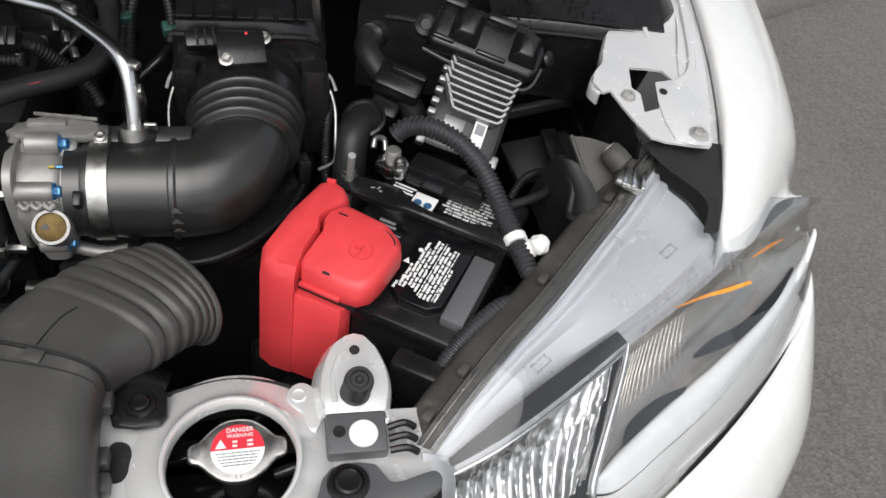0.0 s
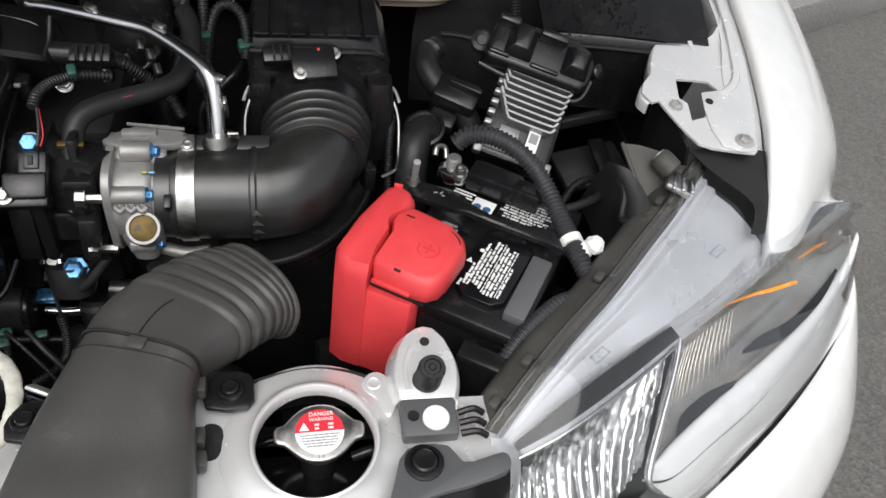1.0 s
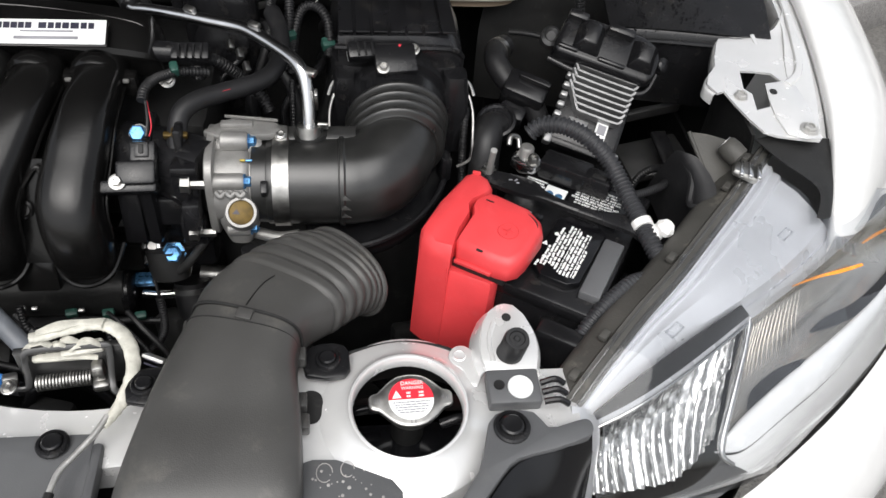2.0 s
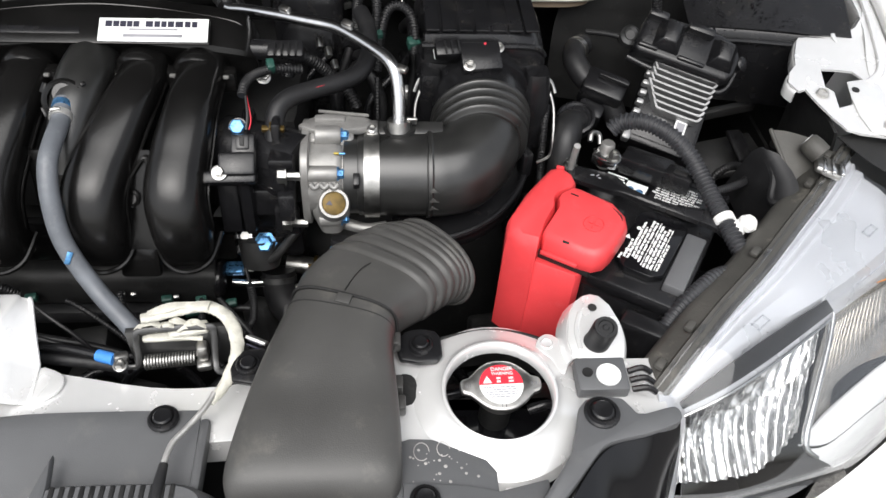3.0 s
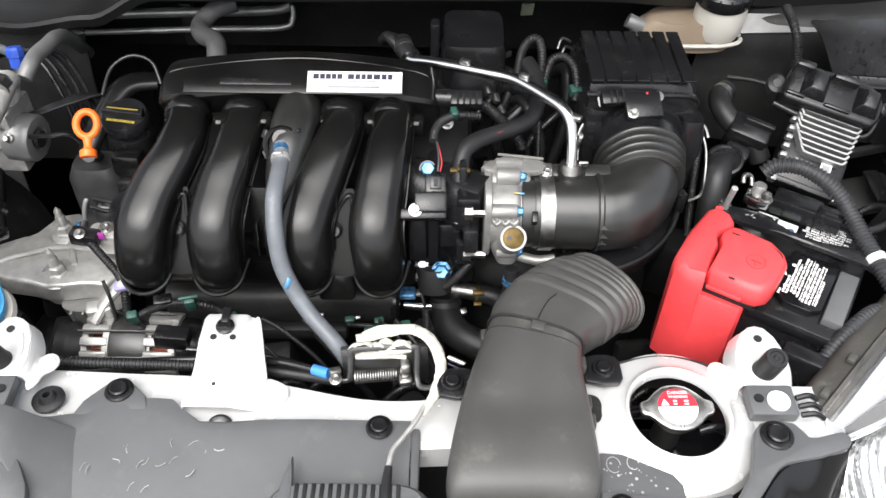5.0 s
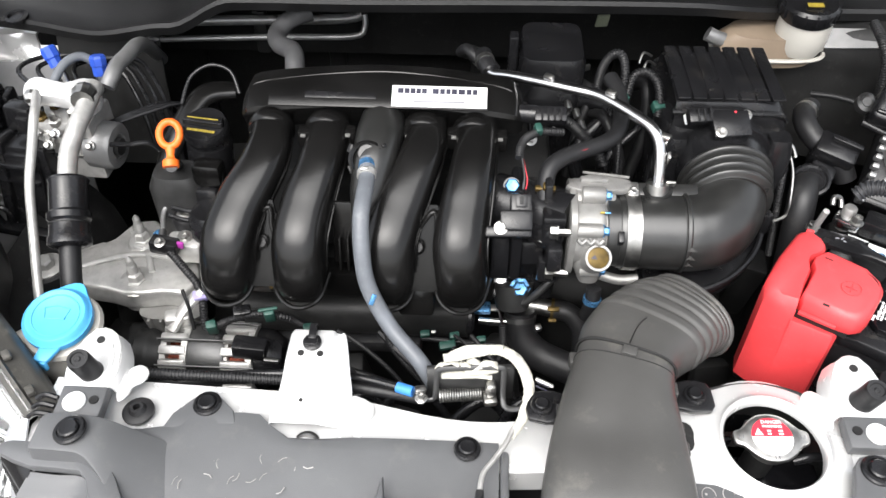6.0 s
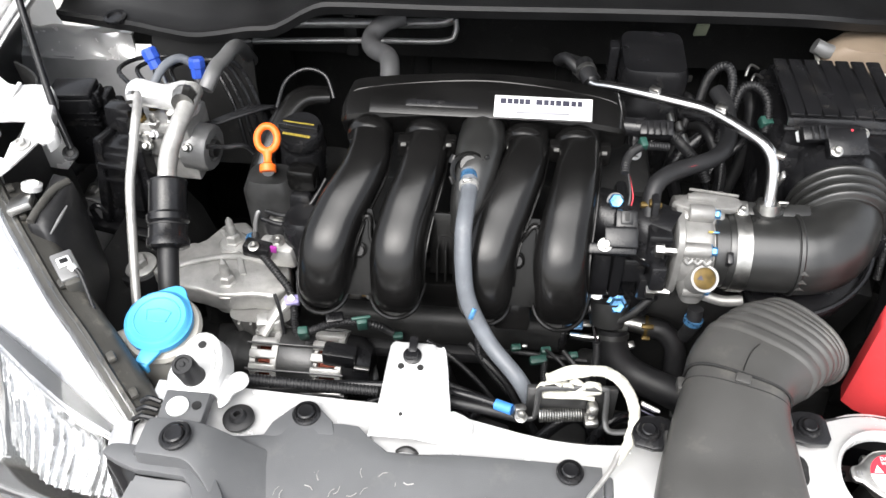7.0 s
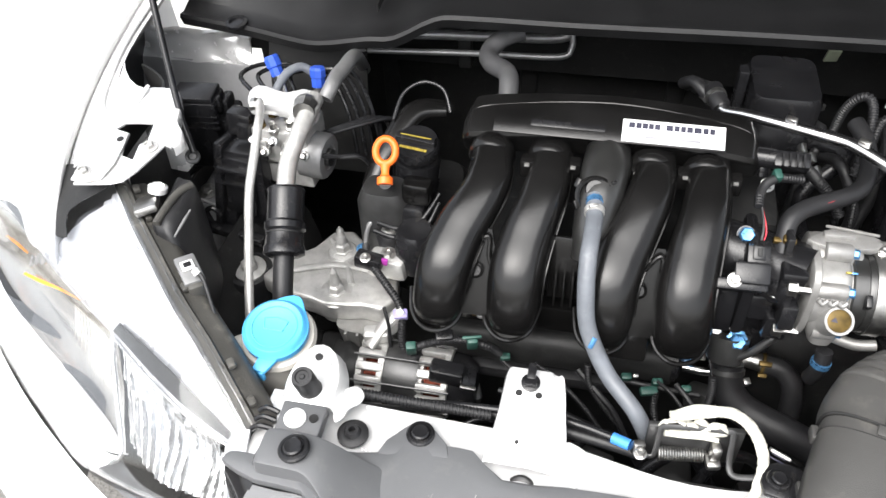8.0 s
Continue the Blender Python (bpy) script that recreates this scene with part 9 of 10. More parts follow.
tgn = thing("bolt_tag", "small grey metal tag on the support", "tag", (0.066, 0.045, 0.855))
part("tag", box((0.070, 0.050, 0.866), (0.018, 0.003, 0.014), (40, 10, -20), 0.001), MOUNT, tgn)
bars(Matrix.Translation((0.062, 0.0475, 0.867)) @ pose(0, 0, 0, 50, 10, -20), 0.016, [(0.002, 0.0015, 0, 0.8), (-0.002, 0.0015, 0, 0.9)], INK, tgn, seed=12)

# ---- lower hose, sensors and wiring in front of the engine ----
lh = thing("lower_radiator_hose", "thick black rubber radiator hose", "hose", (0.1, 0.19, 0.68))
part("hose", tube([(0.047, 0.222, 0.775), (0.048, 0.212, 0.757), (0.054, 0.202, 0.742), (0.070, 0.192, 0.730), (0.095, 0.182, 0.724), (0.13, 0.170, 0.718), (0.18, 0.155, 0.70)], [0.0185, 0.0190, 0.0195, 0.0195, 0.0195, 0.0195, 0.0195], 22, 6), RUBBER, lh)
part("clamp", tube([(0.0472, 0.2185, 0.769), (0.0474, 0.215, 0.764)], 0.0205, 24, 1), DARKSTEEL, lh, "spring clamp")
part("clamp_ear", box((0.070, 0.208, 0.760), (0.008, 0.008, 0.010), (20, 0, 20), 0.001), STEEL, lh)
part("print_line", tube([(0.066, 0.192, 0.752), (0.072, 0.182, 0.744), (0.082, 0.176, 0.741)], 0.0007, 6, 4), GREYINK, lh)
lh.location += V((0.012, 0.028, -0.036))
wo = thing("water_outlet", "dark cast water outlet with blue marked bolts", "engine part", (0.05, 0.24, 0.76))
part("housing", box((0.052, 0.255, 0.815), (0.085, 0.03, 0.085), (-12, 0, 0), 0.01), PLASTIC, wo)
part("outlet", lathe((0.047, 0.23, 0.785), (0, -0.45, -0.9), [(0.024, -0.02), (0.022, 0.0), (0.019, 0.012)], 24), DARKSTEEL, wo)
part("blue_bolt", lathe((0.054, 0.226, 0.806), (0, -0.75, 0.65), [(0.0125, 0), (0.0125, 0.002), (0.009, 0.003), (0.009, 0.009), (0.007, 0.0105), (0, 0.0095)], 6), PAINTBLUE, wo, "blue painted bolt head", 25)
part("bolt_washer", lathe((0.054, 0.227, 0.805), (0, -0.75, 0.65), [(0.0115, 0), (0.0115, 0.0016), (0, 0.0016)], 22), DARKSTEEL, wo)
part("bracket", prism([(-0.018, -0.022), (0.008, -0.026), (0.012, 0.0), (0.010, 0.026), (-0.002, 0.030), (-0.016, 0.006)], 0.003, 0.001, Matrix.Translation((0.010, 0.246, 0.806)) @ pose(0, 0, 0, 48, 0, 0), smooth=2), BARE, wo, "small steel bracket")
bolt((-0.004, 0.236, 0.792), (0, -0.75, 0.65), 0.006, wo, STEEL, 1.5)
bolt((0.018, 0.252, 0.826), (0, -0.75, 0.65), 0.006, wo, STEEL, 1.5)
star = [((0.0095 if k % 2 else 0.0068) * math.cos(k * math.pi / 8), (0.0095 if k % 2 else 0.0068) * math.sin(k * math.pi / 8)) for k in range(16)]
SM = Matrix.Translation((0.032, 0.241, 0.802)) @ V((0, 0, 1)).rotation_difference(V((0, -0.72, 0.69))).to_matrix().to_4x4()
part("sensor", prism(star, 0.006, 0.001, SM), CHROME, wo, "bright lobed nut")
part("sensor_nut", lathe(SM @ V((0, 0, 0.005)), (0, -0.72, 0.69), [(0.005, 0), (0.005, 0.005), (0, 0.005)], 6), STEEL, wo)
part("clip_leaf", box((0.030, 0.236, 0.788), (0.016, 0.006, 0.006), (45, 0, 15), 0.001), CHROME, wo)
part("sensor_plug", box((0.027, 0.230, 0.794), (0.014, 0.012, 0.012), (45, 0, 0), 0.002), PLASTIC, wo)
part("wire", tube([(0.028, 0.228, 0.790), (0.032, 0.215, 0.775), (0.038, 0.20, 0.758)], 0.0018, 8, 5), PLASTIC, wo)
part("conduit", tube([(0.036, 0.203, 0.765), (0.038, 0.196, 0.742), (0.034, 0.19, 0.72), (0.018, 0.185, 0.70), (0.0, 0.18, 0.69)], 0.0045, 10, 6, ribs=(0.003, 0.2)), RUBBER, wo)
part("rail_pipe", tube([(0.035, 0.224, 0.776), (0.062, 0.215, 0.795), (0.085, 0.218, 0.825), (0.095, 0.225, 0.835)], 0.0045, 10, 5), DARKSTEEL, wo)
inj = thing("injector_connector", "fuel rail end with a blue connector", "connector", (0.0, 0.235, 0.74))
part("body", box((0.003, 0.233, 0.768), (0.022, 0.014, 0.012), (20, 0, 0), 0.002), PAINTBLUE, inj, "blue connector")
part("tip", lathe((-0.012, 0.236, 0.768), (-1, 0, 0), [(0.005, 0), (0.005, 0.012), (0.003, 0.014), (0, 0.014)], 12), STEEL, inj)
part("pipe", tube([(0.0, 0.228, 0.752), (0.02, 0.226, 0.752), (0.035, 0.226, 0.753)], 0.0055, 12, 3), CHROME, inj, "bright short pipe")
part("clip", box((0.018, 0.234, 0.768), (0.012, 0.008, 0.006), (20, 0, 0), 0.001), STEEL, inj)
inj.location += V((0.009, 0.012, -0.021))
brc = thing("heater_pipe_clamp", "short hose with a yellow zinc screw clamp", "hose clamp", (0.09, 0.225, 0.75))
part("pipe", tube([(0.066, 0.232, 0.776), (0.085, 0.229, 0.775), (0.10, 0.226, 0.774)], 0.0105, 16, 3), STEEL, brc)
part("hose", tube([(0.098, 0.226, 0.774), (0.12, 0.222, 0.772), (0.135, 0.21, 0.755), (0.138, 0.20, 0.72)], 0.0125, 16, 5), RUBBER, brc)
part("band", tube([(0.0965, 0.2265, 0.774), (0.100, 0.226, 0.774)], 0.0138, 20, 1), BRASS, brc)
part("screw", box((0.098, 0.216, 0.786), (0.014, 0.006, 0.006), (30, 0, 0), 0.001), BRASS, brc)
part("screw", box((0.098, 0.213, 0.768), (0.010, 0.005, 0.005), (30, 0, 0), 0.001), BRASS, brc)
brc.location += V((0.002, 0.034, -0.042))
b3 = thing("manifold_bolt", "blue marked bolt between the intake runners", "bolt", (-0.063, 0.272, 0.76))
part("pad", box((-0.062, 0.262, 0.776), (0.026, 0.016, 0.03), (-10, 0, 0), 0.004), RUNNER, b3)
part("head", lathe((-0.063, 0.256, 0.782), (0, -0.8, 0.6), [(0.009, -0.003), (0.009, 0.002), (0.007, 0.003), (0.005, 0.003), (0.004, 0.001), (0, 0.001)], 16), PAINTBLUE, b3, "blue ring around the socket")
b4 = thing("manifold_bolt", "bright flange bolt below the first runner", "bolt", (-0.228, 0.225, 0.80))
part("tab", box((-0.229, 0.222, 0.801), (0.016, 0.010, 0.006), (30, 0, 5), 0.002), BRASS, b4)
bolt((-0.226, 0.217, 0.803), (0, -0.7, 0.7), 0.0038, b4, DARKSTEEL, 1.4)

# pressure sensor beside the throttle
ps = thing("pressure_sensor", "black pressure sensor with plug and bright bolt", "sensor", (0.037, 0.23, 0.90))
part("body", box((0.042, 0.212, 0.923), (0.034, 0.022, 0.020), (38, 0, 2), 0.003), PLASTIC, ps)
part("tray", box((0.034, 0.206, 0.912), (0.05, 0.012, 0.018), (38, 0, 2), 0.003), PLASTIC, ps)
pgx = part("plug", box((0.040, 0.236, 0.945), (0.022, 0.024, 0.018), (38, 0, 2), 0.002), PLASTIC, ps)
part("plug_rib", box((0.040, 0.233, 0.955), (0.012, 0.014, 0.004), (38, 0, 2), 0.001), PLASTIC, pgx)
part("plug_slot", box((0.040, 0.231, 0.9575), (0.004, 0.008, 0.002), (38, 0, 2), 0.0005), SHADE, pgx)
bolt((0.0265, 0.201, 0.923), (0, -0.6, 0.8), 0.0048, ps, STEEL, 1.5)
pgx.location += V((0.007, -0.009, -0.014))
part("wire", tube([(0.049, 0.240, 0.943), (0.050, 0.252, 0.952), (0.047, 0.27, 0.962)], 0.0014, 6, 4), RUBBER, ps)
part("pink_wire", tube([(0.0515, 0.240, 0.943), (0.053, 0.250, 0.949), (0.048, 0.27, 0.961)], 0.0006, 6, 4), LABELRED, ps)
b2_ = thing("throttle_bracket_bolt", "blue painted bolt on a black bracket", "bolt", (0.038, 0.262, 0.92))
part("washer", lathe((0.038, 0.262, 0.931), (0, -0.7, 0.7), [(0.0092, 0), (0.0092, 0.0015), (0, 0.0015)], 20), DARKSTEEL, b2_)
part("head", lathe((0.038, 0.2605, 0.9325), (0, -0.7, 0.7), [(0.008, 0), (0.008, 0.006), (0.0065, 0.0075), (0, 0.0065)], 6), PAINTBLUE, b2_, "blue painted hexagon head", 25)
b2_.location += V((0.0, -0.003, 0.0))
vb = thing("vapour_hose", "black rubber vapour hose with a yellow clip", "hose", (0.1, 0.33, 0.88))
part("hose", tube([(0.0665, 0.262, 0.900), (0.067, 0.282, 0.925), (0.070, 0.300, 0.941), (0.082, 0.314, 0.946), (0.105, 0.332, 0.944), (0.132, 0.352, 0.940), (0.150, 0.372, 0.940), (0.158, 0.400, 0.945), (0.156, 0.43, 0.955), (0.148, 0.455, 0.96)], 0.0092, 16, 6), RUBBER, vb)
part("nipple", tube([(0.0662, 0.250, 0.885), (0.0665, 0.268, 0.908)], 0.0062, 12, 1), STEEL, vb)
part("yellow_clip", box((0.0668, 0.282, 0.932), (0.022, 0.006, 0.006), (20, 0, 0), 0.0015), BRASS, vb, "yellow spring clip")
part("yellow_clip", box((0.0668, 0.281, 0.934), (0.006, 0.008, 0.012), (20, 0, 0), 0.0015), BRASS, vb, "yellow spring clip")
part("red_print", tube([(0.080, 0.306, 0.9525), (0.105, 0.324, 0.9505), (0.128, 0.341, 0.947)], 0.0004, 6, 4), LABELRED, vb, "faint red print line")
part("blue_mark", box((0.066, 0.252, 0.903), (0.003, 0.010, 0.012), (30, 0, 0), 0.001), BLUE, vb)
vb.location += V((0.006, -0.034, 0.006))
pb = thing("purge_plate", "black plastic plates between manifold and throttle", "bracket", (0.08, 0.24, 0.84))
for x, y, z, sx, sz in ((0.076, 0.245, 0.905, 0.008, 0.09), (0.060, 0.232, 0.868, 0.03, 0.03), (0.082, 0.222, 0.925, 0.024, 0.010), (0.028, 0.225, 0.868, 0.02, 0.06), (0.085, 0.210, 0.880, 0.016, 0.03)):
    part("plate", box((x, y, z), (sx, 0.03, sz), (-8, 0, 0), 0.003), PLASTIC, pb)
cn = thing("plenum_connector", "black electrical plug at the end of the manifold", "connector", (0.075, 0.345, 0.94))
part("neck", tube([(0.045, 0.348, 0.963), (0.065, 0.345, 0.964)], 0.0105, 14, 1), PLASTIC, cn)
part("plug", box((0.080, 0.342, 0.964), (0.036, 0.018, 0.018), (30, 0, 0), 0.002), PLASTIC, cn)
for k in range(4):
    part("plug_rib", box((0.070 + 0.007 * k, 0.335, 0.972), (0.002, 0.014, 0.004), (30, 0, 0), 0), PLASTIC, cn)
bolt((0.058, 0.318, 0.950), (0.3, -0.6, 0.8), 0.0055, cn, STEEL, 1.4)

# wiring looms
def loom(name, label, pts, r, ribs=True, extra=()):
    t = thing(name, label, "wiring", pts[-1])
    part("conduit", tube(pts, r, 10, 6, ribs=(0.0034, 0.16) if ribs else None), RUBBER, t)
    for p, sz, m_, nm in extra:
        part(nm, box(p, sz, (20, 0, 15), 0.002), m_, t)
    return t


loom("wiring_loom", "black corrugated loom beside the throttle", [(0.044, 0.268, 0.962), (0.046, 0.285, 0.965), (0.054, 0.305, 0.962), (0.07, 0.325, 0.955), (0.095, 0.335, 0.948)], 0.0048, True, (((0.066, 0.322, 0.96), (0.008, 0.012, 0.012), GREEN, "green_clip"),))
loom("wiring_loom", "black corrugated loom beside the throttle", [(0.075, 0.355, 0.955), (0.10, 0.36, 0.945), (0.12, 0.365, 0.925), (0.14, 0.36, 0.905), (0.15, 0.35, 0.89)], 0.0065)
loom("wiring_loom", "black corrugated loom looping by the air cleaner", [(0.165, 0.40, 0.91), (0.170, 0.415, 0.945), (0.172, 0.43, 0.970), (0.168, 0.445, 0.982), (0.158, 0.452, 0.978), (0.15, 0.46, 0.955), (0.148, 0.465, 0.92)], 0.0055, True, (((0.171, 0.412, 0.943), (0.014, 0.010, 0.012), GREEN, "green_clip"),))
loom("wiring_loom", "black corrugated loom looping by the air cleaner", [(0.172, 0.400, 0.905), (0.176, 0.415, 0.942), (0.184, 0.432, 0.962), (0.198, 0.432, 0.968), (0.210, 0.420, 0.962), (0.214, 0.405, 0.945), (0.212, 0.395, 0.93)], 0.0055, True, (((0.212, 0.402, 0.94), (0.014, 0.012, 0.012), GREEN, "green_clip"),))
loom("wiring_loom", "thin wiring below the vent pipe", [(0.172, 0.395, 0.90), (0.172, 0.375, 0.87), (0.172, 0.36, 0.83)], 0.0035, True)
loom("wiring_loom", "black loom from the mount to the alternator", [(-0.385, 0.300, 0.806), (-0.376, 0.275, 0.810), (-0.358, 0.257, 0.806), (-0.342, 0.243, 0.798), (-0.328, 0.231, 0.788), (-0.321, 0.218, 0.772), (-0.320, 0.206, 0.750), (-0.314, 0.196, 0.732), (-0.304, 0.19, 0.735), (-0.297, 0.188, 0.75)], 0.0052, True, (((-0.323, 0.221, 0.778), (0.017, 0.012, 0.010), LAVENDER, "lavender_tape"),))
loom("wiring_loom", "black loom over the alternator", [(-0.305, 0.188, 0.757), (-0.288, 0.186, 0.772), (-0.268, 0.186, 0.783), (-0.248, 0.186, 0.790), (-0.229, 0.186, 0.790), (-0.212, 0.188, 0.783), (-0.20, 0.195, 0.765)], 0.0048, True, (((-0.302, 0.184, 0.765), (0.012, 0.010, 0.024), GREEN, "green_clip"), ((-0.229, 0.180, 0.795), (0.012, 0.008, 0.024), GREEN, "green_clip"), ((-0.229, 0.178, 0.808), (0.022, 0.004, 0.004), GREEN, "green_clip"), ((-0.262, 0.186, 0.795), (0.02, 0.012, 0.008), PLASTIC, "plug")))
loom("wiring_loom", "grey wire tails below the manifold", [(-0.342, 0.219, 0.79), (-0.335, 0.208, 0.77), (-0.333, 0.20, 0.74)], 0.0022, False)
loom("wiring_loom", "thin black loom behind the latch", [(-0.100, 0.20, 0.76), (-0.096, 0.19, 0.74), (-0.08, 0.18, 0.72), (-0.06, 0.17, 0.70)], 0.0040, True)
loom("wiring_loom", "thin black loom behind the latch", [(-0.02, 0.20, 0.73), (-0.02, 0.19, 0.71), (-0.012, 0.175, 0.69), (0.0, 0.165, 0.67)], 0.0042, True, (((-0.028, 0.20, 0.728), (0.020, 0.010, 0.010), GREEN, "green_clip"),))
loom("wiring_loom", "thin black pipe below the manifold", [(-0.20, 0.19, 0.70), (-0.14, 0.18, 0.695), (-0.08, 0.17, 0.68)], 0.0042, False)
loom("wiring_loom", "thin black pipe below the manifold", [(-0.19, 0.16, 0.74), (-0.15, 0.155, 0.725), (-0.11, 0.15, 0.70)], 0.0030, False)
loom("wiring_loom", "dark pipe across the engine front", [(-0.06, 0.215, 0.722), (0.0, 0.21, 0.722), (0.03, 0.21, 0.72)], 0.0036, False)
loom("wiring_loom", "thin cable beside the brake reservoir", [(0.43, 0.50, 0.90), (0.46, 0.485, 0.905), (0.50, 0.46, 0.905)], 0.0035, False)
loom("wiring_loom", "corrugated loom at the cowl end", [(0.517, 0.50, 0.90), (0.512, 0.505, 0.94), (0.504, 0.52, 0.965), (0.50, 0.55, 0.975)], 0.0062)

# ---- brake reservoir, rear box, low clutter ----
brv = thing("brake_reservoir", "milky plastic brake fluid reservoir with a black cap", "reservoir", (0.42, 0.56, 0.88))
part("neck", lathe((0.433, 0.562, 0.918), (0, -0.1, 1), [(0.030, 0), (0.034, 0.012), (0.0345, 0.030), (0.033, 0.052)], 30), MILK, brv)
part("tank", loft([[V(q) for q in oval((0.392, 0.565, z), (w, 0, 0), (0, 0.028, 0), 3, 28)] for z, w in ((0.898, 0.062), (0.905, 0.068), (0.930, 0.064), (0.940, 0.050))]), AMBERMILK, brv, "aged milky tank body, colour darkened for the shade of the cowl")
part("tank_rim", tube([tuple(q) for q in oval((0.395, 0.563, 0.912), (0.074, 0, 0), (0, 0.032, 0), 3, 40)] , 0.003, 6, 1), MILK, brv)
cpx = part("cap", lathe((0.431, 0.557, 0.966), (0, -0.1, 1), [(0.035, 0), (0.037, 0.003), (0.037, 0.018), (0.033, 0.022), (0, 0.022)], 32), PLASTIC, brv, "black screw cap")
for k in range(16):
    a = 2 * math.pi * k / 16
    part("grip_rib", box((0.431 + 0.037 * math.cos(a), 0.556 + 0.037 * math.sin(a), 0.976), (0.004, 0.003, 0.014), (0, 0, math.degrees(a)), 0.001), PLASTIC, cpx)
part("yellow_label", box((0.431, 0.54, 0.9895), (0.020, 0.008, 0.001), (6, 0, 0), 0), YELLOWINK, cpx)
part("inlet", tube([(0.335, 0.56, 0.925), (0.322, 0.558, 0.930), (0.31, 0.56, 0.935)], 0.010, 12, 3), BARE, brv)
brv.location += V((0.014, 0.0, -0.006))
rbx = thing("rear_control_box", "black plastic box behind the engine", "box", (0.09, 0.52, 0.80))
part("body", loft([oval((0.092, 0.52, z), (w, 0, 0), (0, d, 0), 6, 28) for z, w, d in ((0.80, 0.040, 0.05), (0.945, 0.042, 0.052), (0.955, 0.038, 0.048))]), PLASTIC, rbx)
part("round_plate", lathe((0.092, 0.468, 0.90), (0, -1, 0.3), [(0.030, 0), (0.030, 0.006), (0.026, 0.008), (0, 0.008)], 28), PLASTIC, rbx)
part("side_post", box((0.042, 0.51, 0.94), (0.012, 0.02, 0.06), bev=0.003), PLASTIC, rbx)
part("clip", box((0.137, 0.50, 0.93), (0.010, 0.004, 0.008), (0, 0, 30), 0.001), STEEL, rbx)
for i, (x, y, z) in enumerate(((0.02, 0.455, 0.95), (0.005, 0.46, 0.952), (0.012, 0.468, 0.945))):
    part("hose_tail", tube([(x, y, z), (x - 0.02, y + 0.02, z + 0.012), (x - 0.03, y + 0.05, z - 0.01)], 0.007, 10, 4), RUBBER, rbx)
part("wire_clamp", box((-0.002, 0.462, 0.958), (0.006, 0.014, 0.012), (0, 20, 30), 0.001), STEEL, rbx)
hb = thing("harness_bundle", "tangle of dark hoses behind the throttle", "hose", (0.13, 0.42, 0.80))
rnd = random.Random(21)
for i in range(9):
    x = 0.06 + 0.02 * i
    y = rnd.uniform(0.36, 0.44)
    part("tube", tube([(x, y, 0.80), (x + rnd.uniform(-0.02, 0.02), y + 0.02, 0.86), (x + rnd.uniform(-0.03, 0.03), y + 0.05, rnd.uniform(0.89, 0.92)), (x + rnd.uniform(-0.04, 0.04), y + 0.10, 0.88)], rnd.uniform(0.004, 0.010), 10, 5), RUBBER if i % 2 else PLASTIC, hb)
for p in ((0.118, 0.405, 0.925), (0.108, 0.415, 0.93), (0.125, 0.395, 0.915)):
    part("bright_tab", box(p, (0.006, 0.012, 0.008), (30, 20, rnd.uniform(0, 60)), 0.001), STEEL, hb)
# random low castings, most in near-black with the deep shade put into it
lo = thing("lower_engine_parts", "castings and pipes low in the bay, coloured dark for shade", "engine part", (0.0, 0.2, 0.45))
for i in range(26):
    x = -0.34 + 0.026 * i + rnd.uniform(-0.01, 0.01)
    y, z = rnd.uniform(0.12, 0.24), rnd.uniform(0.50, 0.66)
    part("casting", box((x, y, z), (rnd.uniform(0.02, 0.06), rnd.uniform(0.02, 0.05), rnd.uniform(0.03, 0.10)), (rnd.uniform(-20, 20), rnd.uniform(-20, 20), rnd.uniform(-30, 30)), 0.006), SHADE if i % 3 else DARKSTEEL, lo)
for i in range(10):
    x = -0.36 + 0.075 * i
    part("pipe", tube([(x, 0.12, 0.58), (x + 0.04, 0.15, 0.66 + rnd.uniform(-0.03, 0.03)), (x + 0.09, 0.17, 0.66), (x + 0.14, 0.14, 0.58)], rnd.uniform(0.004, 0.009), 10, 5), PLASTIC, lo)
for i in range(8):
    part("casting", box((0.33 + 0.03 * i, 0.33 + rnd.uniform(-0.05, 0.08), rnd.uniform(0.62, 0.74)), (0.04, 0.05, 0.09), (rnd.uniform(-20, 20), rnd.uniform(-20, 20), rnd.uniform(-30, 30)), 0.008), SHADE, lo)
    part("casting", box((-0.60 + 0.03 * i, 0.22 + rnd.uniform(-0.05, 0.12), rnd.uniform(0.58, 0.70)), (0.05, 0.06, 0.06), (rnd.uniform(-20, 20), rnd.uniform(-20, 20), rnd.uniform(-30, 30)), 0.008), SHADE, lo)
lo2 = thing("sensor_wiring", "thin black sensor wires with dark green clips", "wiring", (-0.1, 0.16, 0.70))
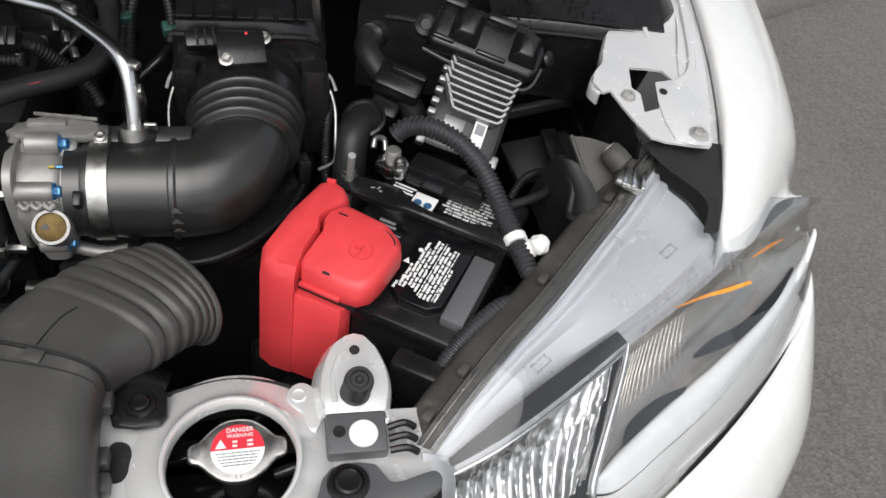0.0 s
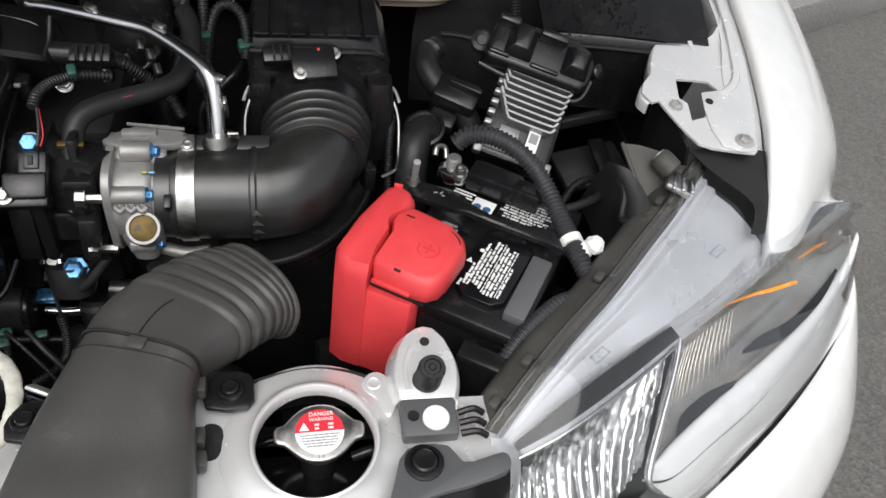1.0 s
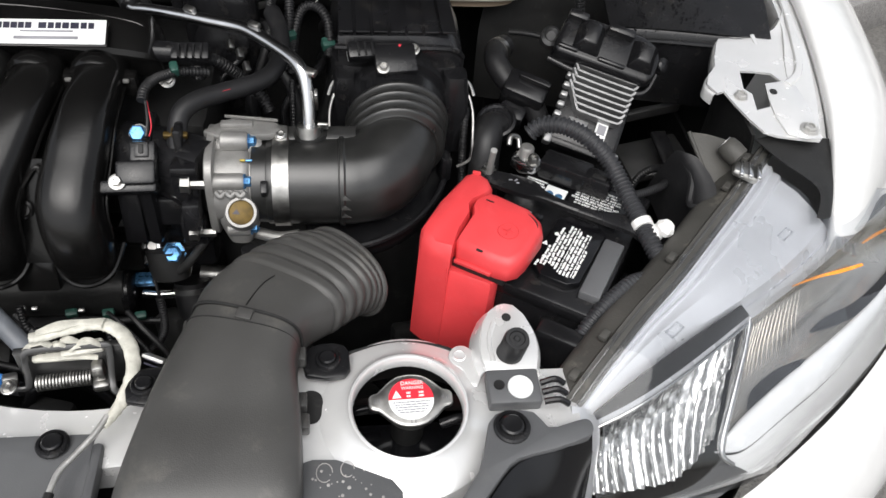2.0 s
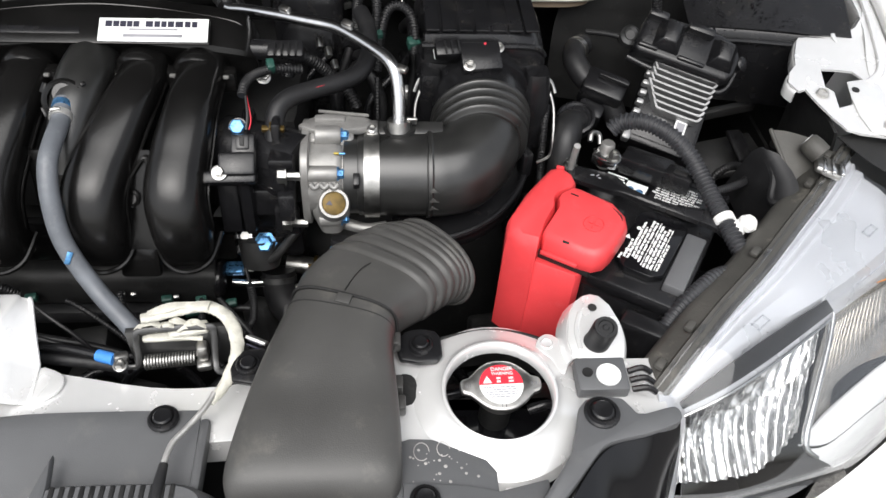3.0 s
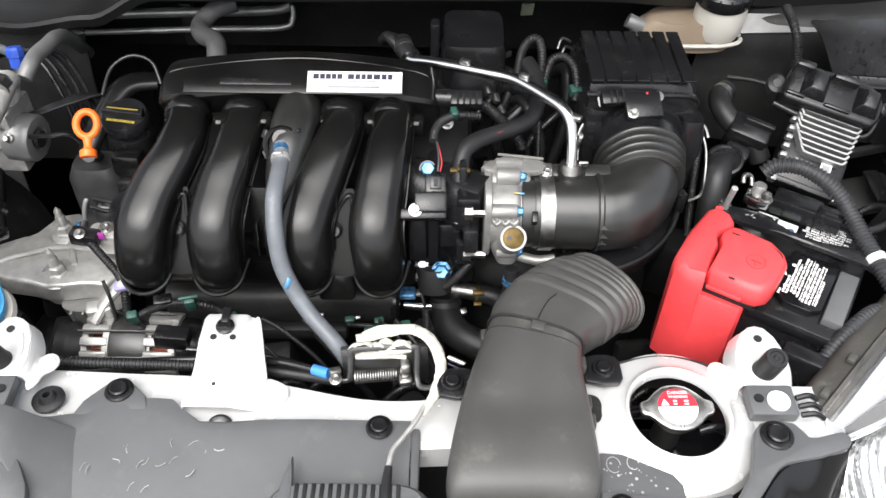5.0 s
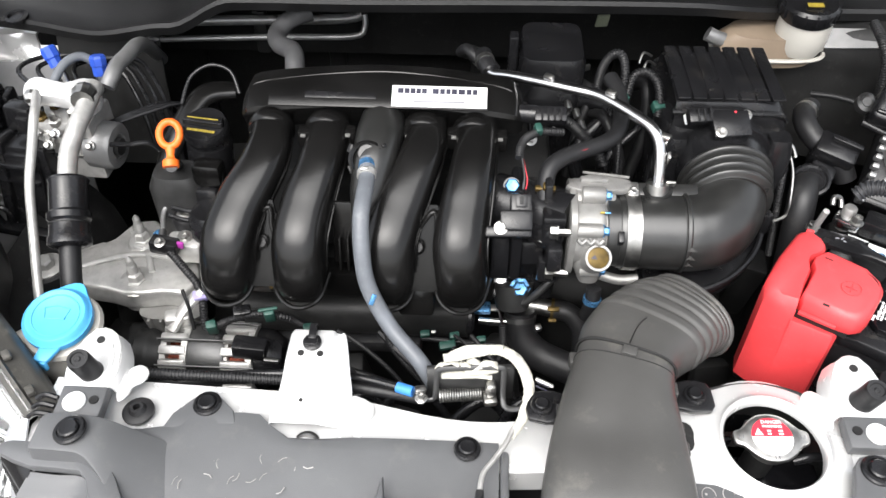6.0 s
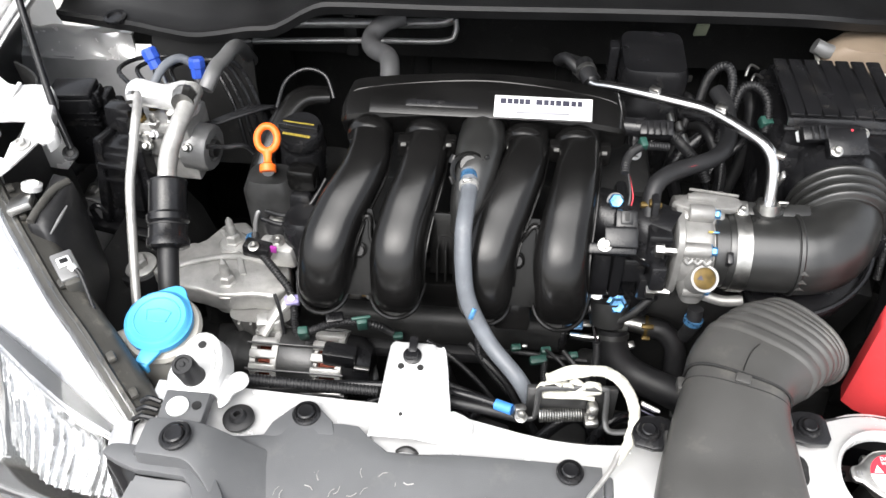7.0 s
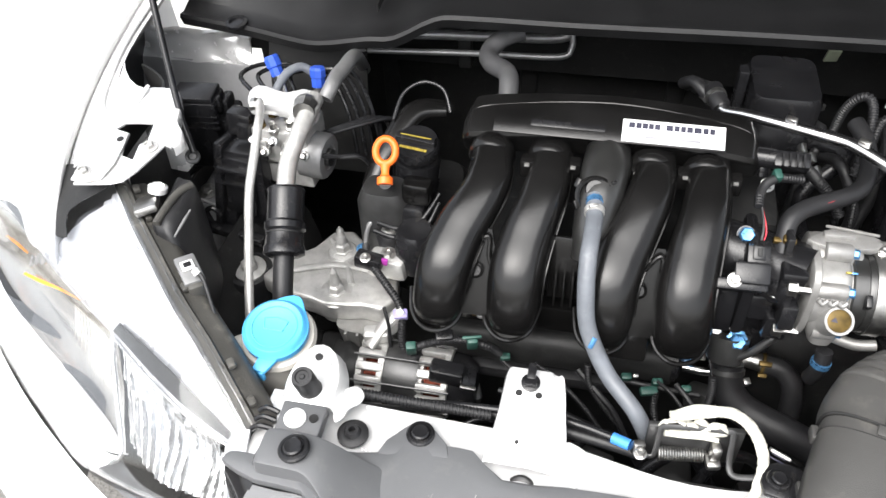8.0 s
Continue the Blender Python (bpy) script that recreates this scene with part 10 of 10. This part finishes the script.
for i, (x0, x1) in enumerate(((-0.20, -0.12), (-0.16, -0.07), (-0.11, -0.045), (-0.02, 0.04), (0.0, 0.055))):
    part("wire", tube([(x0, 0.205, 0.742), (x0 + 0.3 * (x1 - x0), 0.188, 0.735 + 0.006 * (i % 2)), (x0 + 0.7 * (x1 - x0), 0.172, 0.715), (x1, 0.16, 0.68)], 0.0024 + 0.0008 * (i % 3), 8, 6, ribs=(0.003, 0.16) if i % 2 else None), RUBBER, lo2)
for x, y, z in ((-0.195, 0.205, 0.747), (-0.055, 0.205, 0.742), (0.012, 0.205, 0.735), (-0.02, 0.207, 0.738)):
    part("clip", box((x, y, z), (0.012, 0.008, 0.010), (20, 0, 10), 0.002), GREEN, lo2)
for x, y, z in ((-0.10, 0.205, 0.752), (-0.088, 0.204, 0.752), (-0.045, 0.206, 0.745)):
    part("tab", box((x, y, z), (0.006, 0.004, 0.007), (30, 0, 10), 0.001), STEEL, lo2)
# scuffs on the front cover
sc = bmesh.new()
for i in range(18):
    x, y = rnd.uniform(-0.26, -0.12), rnd.uniform(-0.075, -0.022)
    a = rnd.uniform(0, 180)
    z = zb(x) + (0.0 if y < -0.03 else 0.002)
    tube([(x, y, z + 0.0004), (x + 0.004 * math.cos(a), y + 0.004 * math.sin(a), z), (x + 0.009 * math.cos(a + 0.4), y + 0.009 * math.sin(a + 0.4), z)], rnd.uniform(0.00025, 0.0006), 5, 2, bm=sc)
tagged(part("scuffs", sc, SCUFF, cov, "pale dried scuffs"), kind="stuff")
sc = bmesh.new()
for i in range(26):
    x, y, r = rnd.uniform(0.195, 0.258), rnd.uniform(-0.090, -0.052), rnd.uniform(0.0005, 0.0016)
    lathe((x, y, 0.8622), (0, 0, 1), [(r, 0), (r * 0.6, 0.0003), (0, 0.0003)], 7, sc)
for x, y, r in ((0.205, -0.058, 0.006), (0.222, -0.056, 0.005)):
    tube([(x + r * math.cos(k * 0.45), y + r * 1.3 * math.sin(k * 0.45), 0.8623) for k in range(13)], 0.0004, 5, 1, bm=sc)
tagged(part("dried_drops", sc, SCUFF, rc, "pale dried drops"), kind="stuff")

brv.location += V((-0.020, 0.022, 0.008))
